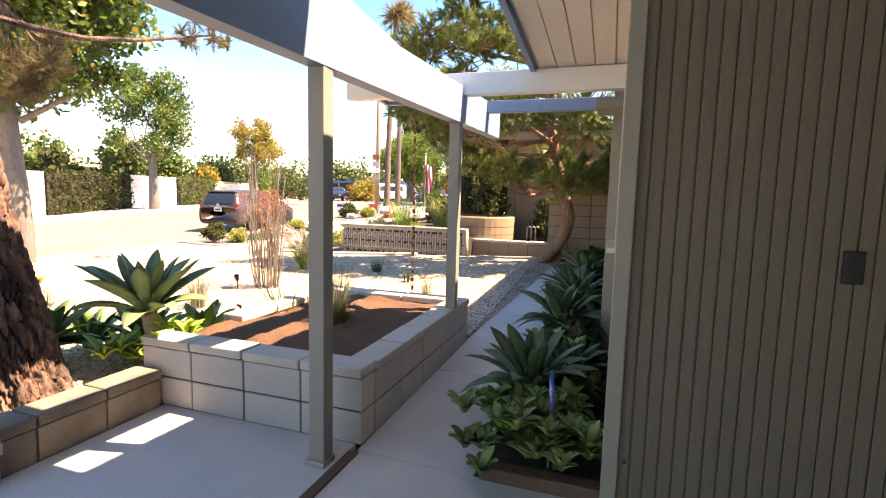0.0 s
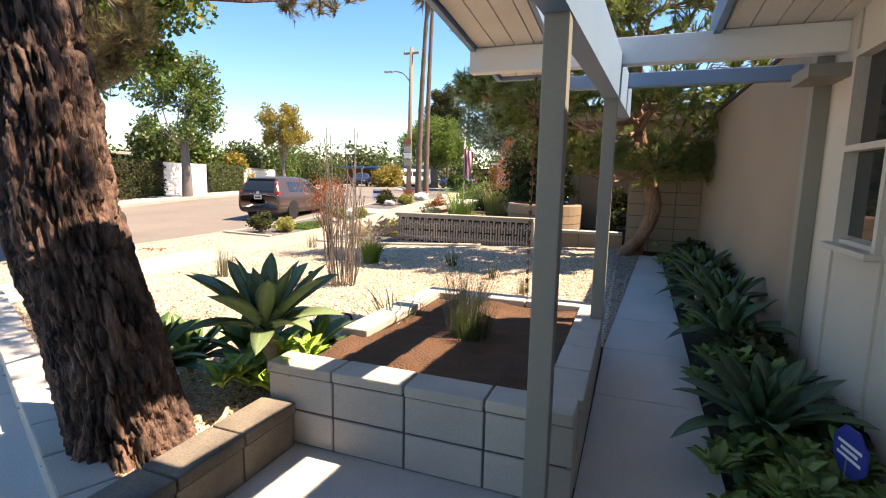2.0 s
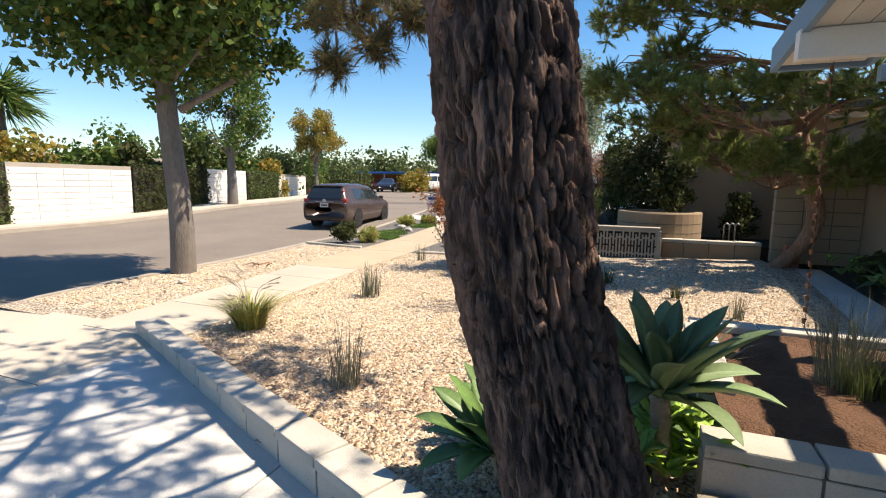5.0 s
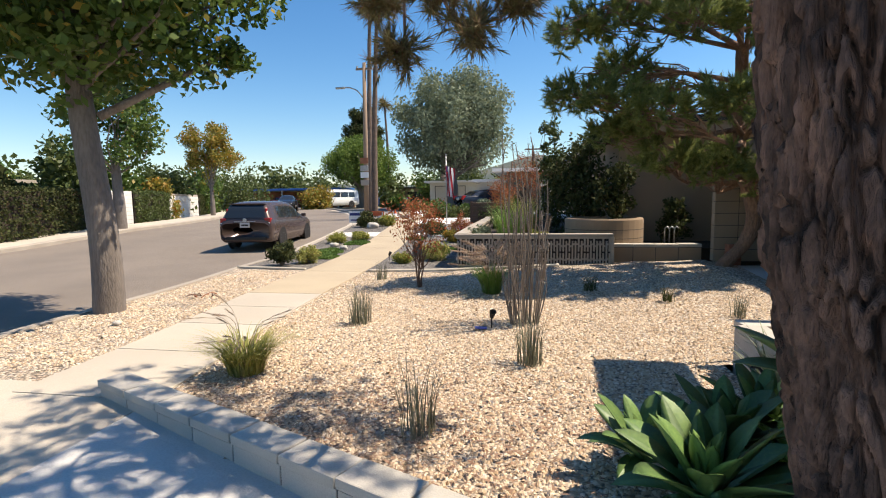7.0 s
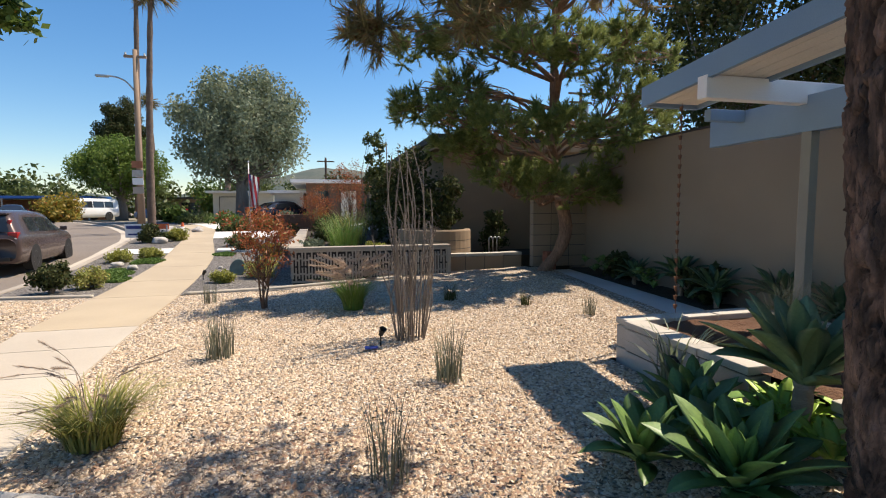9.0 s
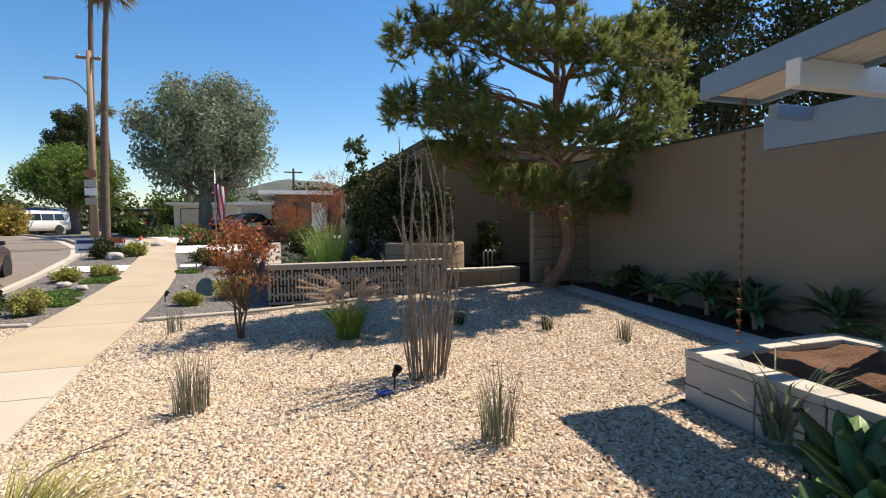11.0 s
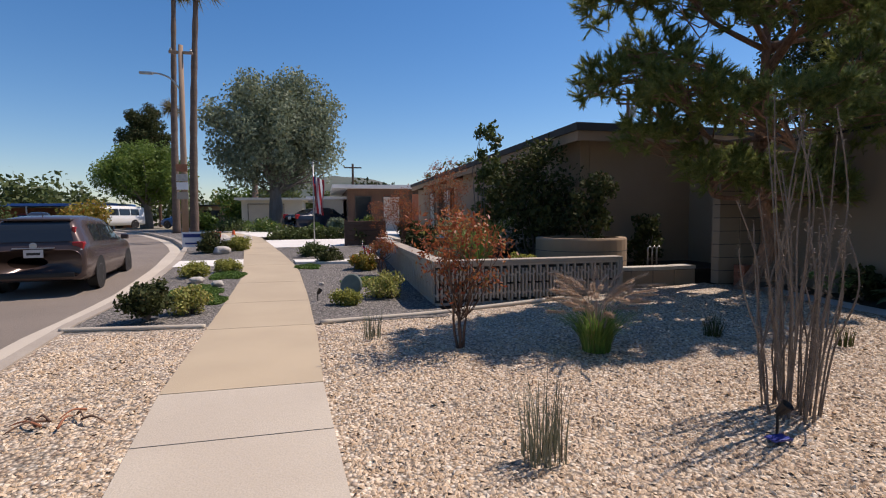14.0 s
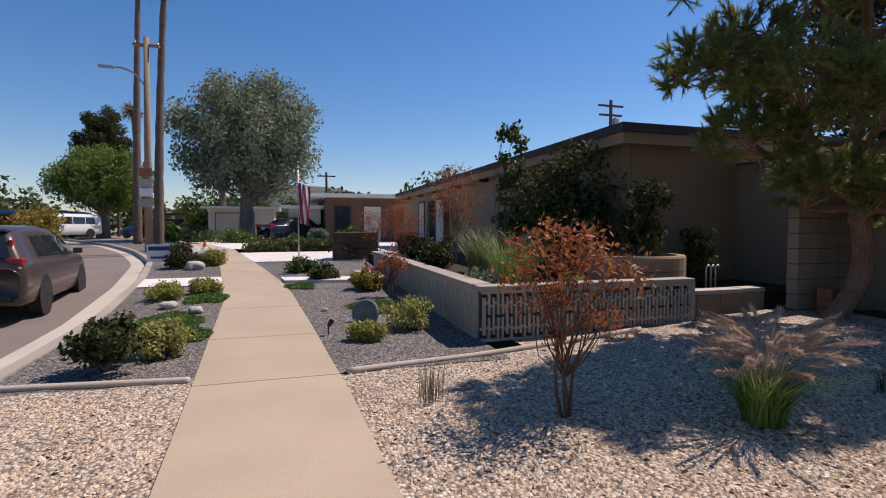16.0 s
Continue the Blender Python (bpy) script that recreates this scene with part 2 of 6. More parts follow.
    rubber=mat("black_rubber", (0.02, 0.02, 0.02), (0.028, 0.027, 0.026), 8, 0.85, 0.2),
    black=mat("black_plastic", (0.010, 0.0095, 0.009), (0.015, 0.014, 0.013), 6, 0.6, 0.1),
    rim=mat("alloy_rim", (0.45, 0.45, 0.46), (0.40, 0.40, 0.41), 4, 0.35, 0.0, metal=0.8),
    red_lamp=mat("red_lamp_plastic", (0.35, 0.02, 0.02), (0.30, 0.015, 0.015), 6, 0.2, 0.0),
    clear_lamp=mat("clear_lamp_plastic", (0.65, 0.62, 0.60), (0.60, 0.58, 0.56), 6, 0.2, 0.0),
    metal=mat("galvanised_metal", (0.45, 0.45, 0.44), (0.38, 0.38, 0.37), 5, 0.45, 0.1, metal=0.7),
    copper=mat("rusty_chain", (0.20, 0.10, 0.06), (0.14, 0.07, 0.045), 20, 0.6, 0.2, metal=0.5),
    white_wall=mat("white_block_paint", (0.74, 0.71, 0.66), (0.68, 0.65, 0.60), 0.8, 0.85, 0.3, 60, (0.60, 0.57, 0.52)),
    brick=mat("red_brick", (0.32, 0.13, 0.08), (0.26, 0.10, 0.06), 5, 0.9, 0.4, 60, (0.20, 0.08, 0.05), spread=0.15),
    roof_white=mat("white_roof", (0.75, 0.73, 0.70), (0.68, 0.66, 0.63), 0.8, 0.8, 0.1),
    roof_dark=mat("dark_roof_edge", (0.06, 0.055, 0.05), (0.05, 0.045, 0.04), 2, 0.8, 0.2),
    brown_wood=mat("brown_wood", (0.15, 0.085, 0.055), (0.11, 0.062, 0.04), 3, 0.8, 0.3, 50, stretch=(1, 1, 0.2)),
    flag_red=mat("flag_red", (0.45, 0.03, 0.04), (0.40, 0.025, 0.035), 4, 0.8, 0.1),
    flag_white=mat("flag_white", (0.78, 0.76, 0.74), (0.74, 0.72, 0.70), 4, 0.8, 0.1),
    flag_blue=mat("flag_blue", (0.03, 0.05, 0.20), (0.03, 0.045, 0.18), 4, 0.8, 0.1),
    sign_blue=mat("sign_blue", (0.03, 0.05, 0.30), (0.03, 0.045, 0.26), 4, 0.4, 0.0),
    orange=mat("orange_plastic", (0.65, 0.12, 0.03), (0.58, 0.10, 0.03), 4, 0.5, 0.1),
    terracotta=mat("terracotta", (0.36, 0.15, 0.08), (0.28, 0.11, 0.06), 4, 0.9, 0.3),
    awning=mat("blue_canopy", (0.02, 0.13, 0.42), (0.02, 0.11, 0.38), 2, 0.5, 0.1),
    hill=mat("hazy_hill", (0.065, 0.085, 0.07), (0.11, 0.115, 0.09), 0.02, 1.0, 0.0, 0.15, (0.045, 0.065, 0.05)),
    litter=leaf_mat("dry_litter", (0.19, 0.11, 0.075), (0.36, 0.23, 0.15), 0.8, 0.1),
    rock=mat("pale_rock", (0.52, 0.49, 0.44), (0.38, 0.35, 0.31), 6, 0.9, 0.6, 40),
    bronze_green=mat("verdigris", (0.16, 0.20, 0.16), (0.11, 0.14, 0.12), 8, 0.7, 0.3),
)

# ---- building helpers ----


def mesh_of(name, geo):
    me = bpy.data.meshes.new(name)
    if isinstance(geo, bmesh.types.BMesh):
        geo.to_mesh(me)
        geo.free()
    else:
        v, f = geo
        me.from_pydata([tuple(p) for p in v], [], [tuple(q) for q in f])
        me.update()
    return me


def part(name, geo, material, parent=None, label="", smooth=False):
    me = geo if isinstance(geo, bpy.types.Mesh) else mesh_of(name, geo)
    if smooth:
        me.shade_smooth()
    if not me.materials:
        me.materials.append(M[material] if isinstance(material, str) else material)
    ob = new(name, me)
    if parent:
        ob.parent = parent
    if label:
        ob["label"] = label
    return ob


def thing(name, loc, label, category, group="", rz=0.0, s=1.0):
    e = new(name)
    e.empty_display_size = 0.1
    e.location, e.rotation_euler, e.scale = loc, (0, 0, rz), (s, s, s)
    return tagged(e, label, category, group)


def structure(name, geo, material, label, smooth=False):
    return tagged(part(name, geo, material, smooth=smooth), label, "", "", "structure")


def boxes(*bs, bevel=0.0):
    bm = bmesh.new()
    for x0, y0, z0, x1, y1, z1 in bs:
        r = bmesh.ops.create_cube(bm, size=1)
        bmesh.ops.scale(bm, vec=(x1 - x0, y1 - y0, z1 - z0), verts=r["verts"])
        bmesh.ops.translate(bm, vec=((x0 + x1) / 2, (y0 + y1) / 2, (z0 + z1) / 2), verts=r["verts"])
    if bevel:
        bmesh.ops.bevel(bm, geom=list(bm.edges), offset=bevel, segments=2, affect="EDGES", profile=0.6)
    return bm


def prism(pts, z0, z1):
    """An upright slab over a plan outline; z1 may be a function of x and y."""
    top = z1 if callable(z1) else (lambda x, y: z1)
    bot = z0 if callable(z0) else (lambda x, y: z0)
    n = len(pts)
    v = [(x, y, bot(x, y)) for x, y in pts] + [(x, y, top(x, y)) for x, y in pts]
    f = [tuple(range(n))[::-1], tuple(range(n, 2 * n))] + [(i, (i + 1) % n, n + (i + 1) % n, n + i) for i in range(n)]
    return v, f


def tube(pts, radii, sides=10, caps=True):
    """A tapered round limb along points."""
    v, f = [], []
    pts = [Vector(p) for p in pts]
    u = None
    for i, p in enumerate(pts):
        d = (pts[min(i + 1, len(pts) - 1)] - pts[max(i - 1, 0)]).normalized()
        u = (d.orthogonal() if u is None else u - d * u.dot(d)).normalized()
        w = d.cross(u)
        for k in range(sides):
            a = 2 * math.pi * k / sides
            v.append(p + (u * math.cos(a) + w * math.sin(a)) * radii[i])
    for i in range(len(pts) - 1):
        for k in range(sides):
            f.append((i * sides + k, i * sides + (k + 1) % sides, (i + 1) * sides + (k + 1) % sides, (i + 1) * sides + k))
    if caps:
        f += [tuple(range(sides))[::-1], tuple(range((len(pts) - 1) * sides, len(pts) * sides))]
    return v, f


def lathe(profile, sides=20, centre=(0, 0, 0)):
    cx, cy, cz = centre
    v = [(cx + r * math.cos(2 * math.pi * k / sides), cy + r * math.sin(2 * math.pi * k / sides), cz + z) for r, z in profile for k in range(sides)]
    f = [(i * sides + k, i * sides + (k + 1) % sides, (i + 1) * sides + (k + 1) % sides, (i + 1) * sides + k) for i in range(len(profile) - 1) for k in range(sides)]
    f += [tuple(range(sides))[::-1], tuple(range((len(profile) - 1) * sides, len(profile) * sides))]
    return v, f


def join(*geos):
    v, f = [], []
    for a, b in geos:
        o = len(v)
        v += list(a)
        f += [tuple(i + o for i in q) for q in b]
    return v, f


def spline(pts, n):
    """Points along a smooth curve through pts (any dimension)."""
    p = np.array(pts, float)
    t = np.linspace(0, len(p) - 1, n)
    out = []
    for q in t:
        i = min(int(q), len(p) - 2)
        u = q - i
        a, b, c, d = p[max(i - 1, 0)], p[i], p[i + 1], p[min(i + 2, len(p) - 1)]
        out.append(0.5 * (2 * b + (c - a) * u + (2 * a - 5 * b + 4 * c - d) * u * u + (3 * b - a - 3 * c + d) * u ** 3))
    return np.array(out)


def smooth_step(a, b, t):
    u = min(max((t - a) / (b - a), 0), 1)
    return u * u * (3 - 2 * u)


def gz(x, y):
    """Height of the yard and verge."""
    return (0.02 + 0.07 * smooth_step(1.0, 4.5, y) + 0.035 * max(0, min(x, -0.5) + 6.5) * smooth_step(4, 8.5, y)
            + 0.32 * smooth_step(10, 20, y) + 0.006 * max(0, min(y, 80) - 20)
            + 0.15 * math.exp(-((x + 3.9) ** 2 + (y - 2.0) ** 2) / 0.9))


def interp(table):
    ys, xs = [a for a, _ in table], [b for _, b in table]
    return lambda y: float(np.interp(y, ys, xs))


walk_left = interp(((-14, -8.6), (4, -8.65), (5.5, -8.8), (7, -9.0), (8.5, -9.1), (11, -9.28), (13.5, -9.42), (16, -9.75), (18.5, -10.1), (22, -10.8), (27.5, -11.8), (34, -14), (44, -19)))
walk_right = interp(((-14, -7.45), (4, -7.5), (5.2, -7.72), (7, -7.86), (8.7, -7.93), (11.4, -8.11), (14, -8.35), (15.2, -8.52), (19, -9.25), (22, -9.75), (27, -10.6), (34, -12.8), (44, -17.8)))
kerb_x = interp(((-14, -10.4), (4, -10.4), (7.5, -10.55), (10, -10.9), (13, -11.02), (16.4, -11.4), (19, -11.9), (21.6, -12.45), (28, -14.6), (36, -18), (46, -23.5), (60, -33)))


def strip(xa, xb, ys, zf, nx=4):
    """A ground strip between two curved edges."""
    v, f = [], []
    for y in ys:
        a, b = xa(y), xb(y)
        for k in range(nx + 1):
            x = a + (b - a) * k / nx
            v.append((x, y, zf(x, y)))
    for i in range(len(ys) - 1):
        for k in range(nx):
            o = i * (nx + 1) + k
            f.append((o, o + 1, o + nx + 2, o + nx + 1))
    return v, f


# leaves, needles, blades
def leaf_cloud(rng, centres, per, spread, size, flat=0.6):
    """Small pointed leaves scattered round the centres."""
    c = np.repeat(np.asarray(centres, float), per, axis=0)
    n = len(c)
    d = rng.normal(size=(n, 3))
    d *= (rng.random((n, 1)) ** 0.5) / np.linalg.norm(d, axis=1, keepdims=True)
    p = c + d * spread
    a = rng.normal(size=(n, 3))
    a /= np.linalg.norm(a, axis=1, keepdims=True)
    b = np.cross(a, rng.normal(size=(n, 3)) + 1e-3)
    b /= np.linalg.norm(b, axis=1, keepdims=True)
    s = size * (0.6 + 0.8 * rng.random((n, 1)))
    v = np.stack([p - a * s, p + b * s * flat, p + a * s, p - b * s * flat], 1).reshape(-1, 3)
    f = np.arange(4 * n).reshape(n, 4)
    return v.tolist(), f.tolist()


def needle_cloud(rng, tips, dirs, per, length, width):
    """Tufts of thin needles that fan out round a twig's end."""
    c, d = np.repeat(np.asarray(tips, float), per, 0), np.repeat(np.asarray(dirs, float), per, 0)
    n = len(c)
    r = rng.normal(size=(n, 3))
    r /= np.linalg.norm(r, axis=1, keepdims=True)
    w = d + r * (0.45 + 0.6 * rng.random((n, 1)))
    w /= np.linalg.norm(w, axis=1, keepdims=True)
    ln = length * (0.6 + 0.6 * rng.random((n, 1)))
    p = c - d * rng.random((n, 1)) * length * 1.1
    side = np.cross(w, r + 0.01)
    side /= np.linalg.norm(side, axis=1, keepdims=True)
    v = np.stack([p - side * width, p + side * width, p + w * ln], 1).reshape(-1, 3)
    return v.tolist(), np.arange(3 * n).reshape(n, 3).tolist()


def blade_clump(rng, n, height, lean, width, base, droop=0.4, segs=4):
    """Grass blades that rise from a clump and bend over."""
    v, f = [], []
    for _ in range(n):
        a, r = rng.random() * 6.283, base * rng.random() ** 0.5
        b = a + rng.normal() * 0.6
        h = height * (0.55 + 0.5 * rng.random())
        out = lean * (0.3 + rng.random()) * h
        dx, dy = math.cos(b), math.sin(b)
        o = len(v)
        for k in range(segs + 1):
            u = k / segs
            q = out * u ** 1.7
            z = h * (u - droop * lean * u ** 3)
            ww = width * (1 - u * 0.9)
            x, y = math.cos(a) * r + dx * q, math.sin(a) * r + dy * q
            v += [(x - dy * ww, y + dx * ww, z), (x + dy * ww, y - dx * ww, z)]
        f += [(o + 2 * k, o + 2 * k + 1, o + 2 * k + 3, o + 2 * k + 2) for k in range(segs)]
    return v, f


def blob_points(rng, n, centre, radii, hollow=0.55):
    d = rng.normal(size=(n, 3))
    d /= np.linalg.norm(d, axis=1, keepdims=True)
    r = (hollow + (1 - hollow) * rng.random((n, 1)))
    return np.asarray(centre) + d * r * np.asarray(radii)


# ---- ground ----
def ring_ys(a, b, step):
    return list(np.linspace(a, b, max(2, int((b - a) / step) + 1)))


def base_ground():
    xs = [-3000, -900, -300, -120, -60, -40, -30, -20, -10, 0, 10, 20, 40, 80, 300, 900, 3000]
    ys = [-3000, -900, -300, -80, -30, -10, 0, 10, 20, 30, 40, 50, 60, 80, 150, 300, 900, 3000]
    v = [(x, y, gz(-9, min(max(y, 0), 80)) - 0.32) for y in ys for x in xs]
    n = len(xs)
    return v, [(j * n + i, j * n + i + 1, (j + 1) * n + i + 1, (j + 1) * n + i) for j in range(len(ys) - 1) for i in range(n - 1)]


structure("ground", base_ground(), "far_ground", "dry pale earth reaching the horizon")
far_ys = ring_ys(-14, 20, 1.0) + ring_ys(21, 60, 2.0)
structure("road", strip(lambda y: kerb_x(y) - 9.2, lambda y: kerb_x(y) - 0.42, far_ys, lambda x, y: gz(-9, y) - 0.14), "asphalt", "sun-bleached grey asphalt residential street", True)
structure("gutter", strip(lambda y: kerb_x(y) - 0.42, lambda y: kerb_x(y) - 0.02, far_ys, lambda x, y: gz(-9, y) - 0.136, 1), "pale_slab", "pale concrete gutter along the street")


def kerb(side):
    v, f = [], []
    for y in far_ys:
        x = kerb_x(y) + (0 if side > 0 else -9.2)
        z = gz(-9, y)
        drop = 0.10 * (1 - smooth_step(2.6, 4.4, y)) if side > 0 else 0
        for dx, dz in ((-0.02, -0.3), (-0.02, -0.03 - drop), (0.0, -0.002 - drop), (0.15, 0.004 - drop * 0.6), (0.15, -0.3)):
            v.append((x + dx * side, y, z + dz))
    for i in range(len(far_ys) - 1):
        for k in range(4):
            f.append((i * 5 + k, i * 5 + k + 1, i * 5 + k + 6, i * 5 + k + 5))
    return v, f


structure("kerb_near", kerb(1), "kerb", "worn pale concrete street kerb")
structure("kerb_far", kerb(-1), "kerb", "worn pale concrete kerb across the street")
structure("pavement_far", strip(lambda y: kerb_x(y) - 11.2, lambda y: kerb_x(y) - 9.34, far_ys, lambda x, y: gz(-9, y)), "pale_slab", "pale concrete pavement across the street")

# the near pavement, slab by slab
pavement = structure("pavement", strip(walk_left, walk_right, far_ys, lambda x, y: gz(-9, y) - 0.03), "mortar", "beige concrete pavement with tooled joints")
edges = [-8.0, -5.6, -4.0, -2.4, -0.8, 0.8, 2.4, 3.4, 4.4, 5.36, 6.22, 7.1, 9.25, 11.0, 12.9, 15.3, 17.5, 20, 22.5, 25, 27.5, 30.5, 34]
for a, b in zip(edges, edges[1:]):
    ys = ring_ys(a + 0.006, b - 0.006, 0.5)
    v, f = strip(walk_left, walk_right, ys, lambda x, y: gz(-9, y) + 0.002, 2)
    n = len(v)
    rim_ids = [i * 3 for i in range(len(ys))] + [(len(ys) - 1) * 3 + 1] + [i * 3 + 2 for i in range(len(ys) - 1, -1, -1)] + [1]
    low = [(v[i][0], v[i][1], v[i][2] - 0.08) for i in rim_ids]
    m = len(rim_ids)
    f = f + [(rim_ids[i], rim_ids[(i + 1) % m], n + (i + 1) % m, n + i) for i in range(m)]
    part("slab", (v + low, f), "walkway" if a > 6.5 else "pale_slab", pavement)

# driveway in front of the garage, with cut joints
CURB_A, CURB_B = Vector((-3.30, 1.40)), Vector((-7.93, 3.42))
driveway = structure("driveway", prism([(6, -14), (6, 2.44), (-1.8, 2.44), (-3.28, 2.5), (-3.3, 1.44), (-7.5, 3.27), (-7.46, -14)], -0.3, -0.012), "mortar", "pale smooth concrete driveway in tree shade")
for i, (pts) in enumerate((
        [(-1.865, 2.53), (-1.865, -3), (-3.30, -3), (-3.30, 2.53)],
        [(-3.31, 1.45), (-3.31, -3), (-5.4, -3), (-5.4, 2.36)],
        [(-5.412, 2.36), (-5.412, -3), (-7.49, -3), (-7.49, 3.27)],
        [(-1.80, 2.455), (6, 2.455), (6, -3), (-1.80, -3)],
        [(-7.48, -3.01), (6, -3.01), (6, -14), (-7.48, -14)])):
    part("slab", prism(pts[::-1], -0.1, lambda x, y: (gz(-9, y) - 0.001) if x < -7.4 and y > -3.005 else 0.0), "concrete", driveway)
structure("driveway_apron", strip(lambda y: kerb_x(y) + 0.14, walk_left, ring_ys(-8, 3.6, 0.8), lambda x, y: gz(-9, y) - 0.05 * max(0, (-9.2 - x) / 1.2), 4), "pale_slab", "beige concrete driveway apron at the street")
part_strip = tagged(part("wood_divider", boxes((-1.86, 0.2, -0.02, -1.80, 2.44, 0.012), bevel=0.006), "brown_wood"), "weathered wooden divider strip set in concrete", "divider", kind="structure")


def sheet(inside, x0, x1, y0, y1, step, zf):
    """A ground sheet on a grid, cut to an outline."""
    nx, ny = int((x1 - x0) / step) + 1, int((y1 - y0) / step) + 1
    xs, ys = np.linspace(x0, x1, nx), np.linspace(y0, y1, ny)
    v = [(x, y, zf(x, y)) for y in ys for x in xs]
    f = [(j * nx + i, j * nx + i + 1, (j + 1) * nx + i + 1, (j + 1) * nx + i) for j in range(ny - 1) for i in range(nx - 1)
         if inside((xs[i] + xs[i + 1]) / 2, (ys[j] + ys[j + 1]) / 2)]
    return v, f


def curb_line(x):
    return CURB_A.y + (x - CURB_A.x) * (CURB_B.y - CURB_A.y) / (CURB_B.x - CURB_A.x)


def wob(x, y, s=3.0, a=0.012):
    return a * noise.noise((x * s, y * s, 0.3))


def border_y(x):
    return float(np.interp(x, (-10.8, -9.2, -7.9, -6.0, -3.4), (9.62, 9.42, 9.3, 9.55, 9.9)))


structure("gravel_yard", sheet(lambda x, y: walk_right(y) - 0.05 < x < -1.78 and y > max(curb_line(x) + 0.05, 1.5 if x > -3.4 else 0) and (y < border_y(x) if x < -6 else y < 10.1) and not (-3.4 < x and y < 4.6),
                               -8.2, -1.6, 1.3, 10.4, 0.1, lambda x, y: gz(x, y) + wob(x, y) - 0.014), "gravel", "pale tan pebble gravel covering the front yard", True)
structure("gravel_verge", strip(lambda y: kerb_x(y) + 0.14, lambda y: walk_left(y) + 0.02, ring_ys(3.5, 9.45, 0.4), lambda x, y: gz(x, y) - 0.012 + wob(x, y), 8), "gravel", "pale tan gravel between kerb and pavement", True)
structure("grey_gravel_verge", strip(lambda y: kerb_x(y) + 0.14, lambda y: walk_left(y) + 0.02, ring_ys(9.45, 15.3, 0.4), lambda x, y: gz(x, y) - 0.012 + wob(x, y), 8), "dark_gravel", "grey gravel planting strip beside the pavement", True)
structure("verge_beyond", strip(lambda y: kerb_x(y) + 0.14, lambda y: walk_left(y) + 0.02, ring_ys(16.4, 44, 1.0), lambda x, y: gz(x, y) - 0.012 + wob(x, y), 6), "dark_gravel", "grey gravel strip beyond the paved crossing", True)
structure("verge_crossing", strip(lambda y: kerb_x(y) + 0.14, lambda y: walk_left(y) + 0.0, ring_ys(15.3, 16.4, 0.5), lambda x, y: gz(x, y) + 0.004, 3), "bright_slab", "pale concrete crossing slab in the verge")
structure("grey_gravel_bed", strip(lambda y: walk_right(y) - 0.02, lambda y: -6.3, ring_ys(9.3, 19.6, 0.4), lambda x, y: gz(x, y) - 0.006 + wob(x, y), 10), "dark_gravel", "grey gravel bed beside the neighbouring garden wall", True)
structure("neighbour_drive", strip(lambda y: walk_right(y), lambda y: -3.0, ring_ys(19.6, 24.6, 0.8), lambda x, y: gz(x, y) + 0.006, 6), "bright_slab", "bright pale concrete neighbouring driveway")
structure("neighbour_drive_beyond", strip(lambda y: walk_right(y), lambda y: 2.0, ring_ys(27.5, 37.5, 0.8), lambda x, y: gz(-7, y) + 0.006, 6), "bright_slab", "pale concrete driveway with a parked car")
structure("verge_stepping_slab", prism([(-8.5, 15.35), (-7.2, 15.1), (-7.0, 15.8), (-8.6, 16.1)], 0.1, 0.31), "bright_slab", "pale concrete slab set in grey gravel")

# thin concrete edgings between the two gravels
def edging(name, xs):
    pts = spline([(x, border_y(x), gz(x, border_y(x)) + 0.005) for x in xs], 24)
    structure(name, tube(pts, [0.032] * 24, 8), "pale_slab", "rounded pale concrete edging between gravels", True)


edging("edging_verge", (-10.75, -10.2, -9.6, -9.2))
edging("edging_yard", (-7.9, -7.3, -6.6, -6.0, -5.2, -4.4))

# ---- walk and bed beside the house ----
def path_z(x, y):
    return max(0.0, 0.215 * (y - 3.0) / 6.4) + 0.004


path_left = interp(((2.4, -1.82), (4.7, -1.80), (9.5, -1.48)))
path = structure("garden_path", prism([(-1.83, 2.45), (-1.15, 2.45), (-1.15, 9.5), (-1.48, 9.5), (-1.80, 4.7)], -0.3, lambda x, y: path_z(x, y) - 0.02), "mortar", "narrow pale concrete garden path beside the house")
for a, b in ((2.46, 3.78), (3.79, 4.7), (4.705, 5.6), (5.61, 7.5), (7.51, 9.5)):
    part("slab", prism([(path_left(a), a), (-1.15, a), (-1.15, b), (path_left(b), b)], -0.25, path_z), "concrete", path)
structure("gravel_strip", strip(lambda y: -1.86, lambda y: path_left(y) - 0.004, ring_ys(4.66, 9.9, 0.25), lambda x, y: (gz(-1.86, y) - 0.012) * (path_left(y) - x) / (path_left(y) + 1.86 + 1e-6) + path_z(x, y) * (x + 1.86) / (path_left(y) + 1.86 + 1e-6) + 0.3 * wob(x, y), 4), "gravel", "pale gravel strip beside the garden path", True)
structure("house_bed", sheet(lambda x, y: True, -1.15, -0.5, 2.5, 9.7, 0.1, lambda x, y: path_z(x, y) - 0.01 + wob(x, y, 6, 0.03)), "dark_soil", "dark moist soil in the bed along the house", True)
tagged(part("timber_edge", boxes((-1.12, 2.44, -0.02, -0.5, 2.53, 0.07), bevel=0.01), "brown_wood"), "weathered timber board edging the house bed", "edging")

# ---- block work ----
def block_mesh(name, lx, ly, lz, bevel=0.006):
    me = mesh_of(name, boxes((-lx / 2, -ly / 2, -lz / 2, lx / 2, ly / 2, lz / 2), bevel=bevel))
    return me


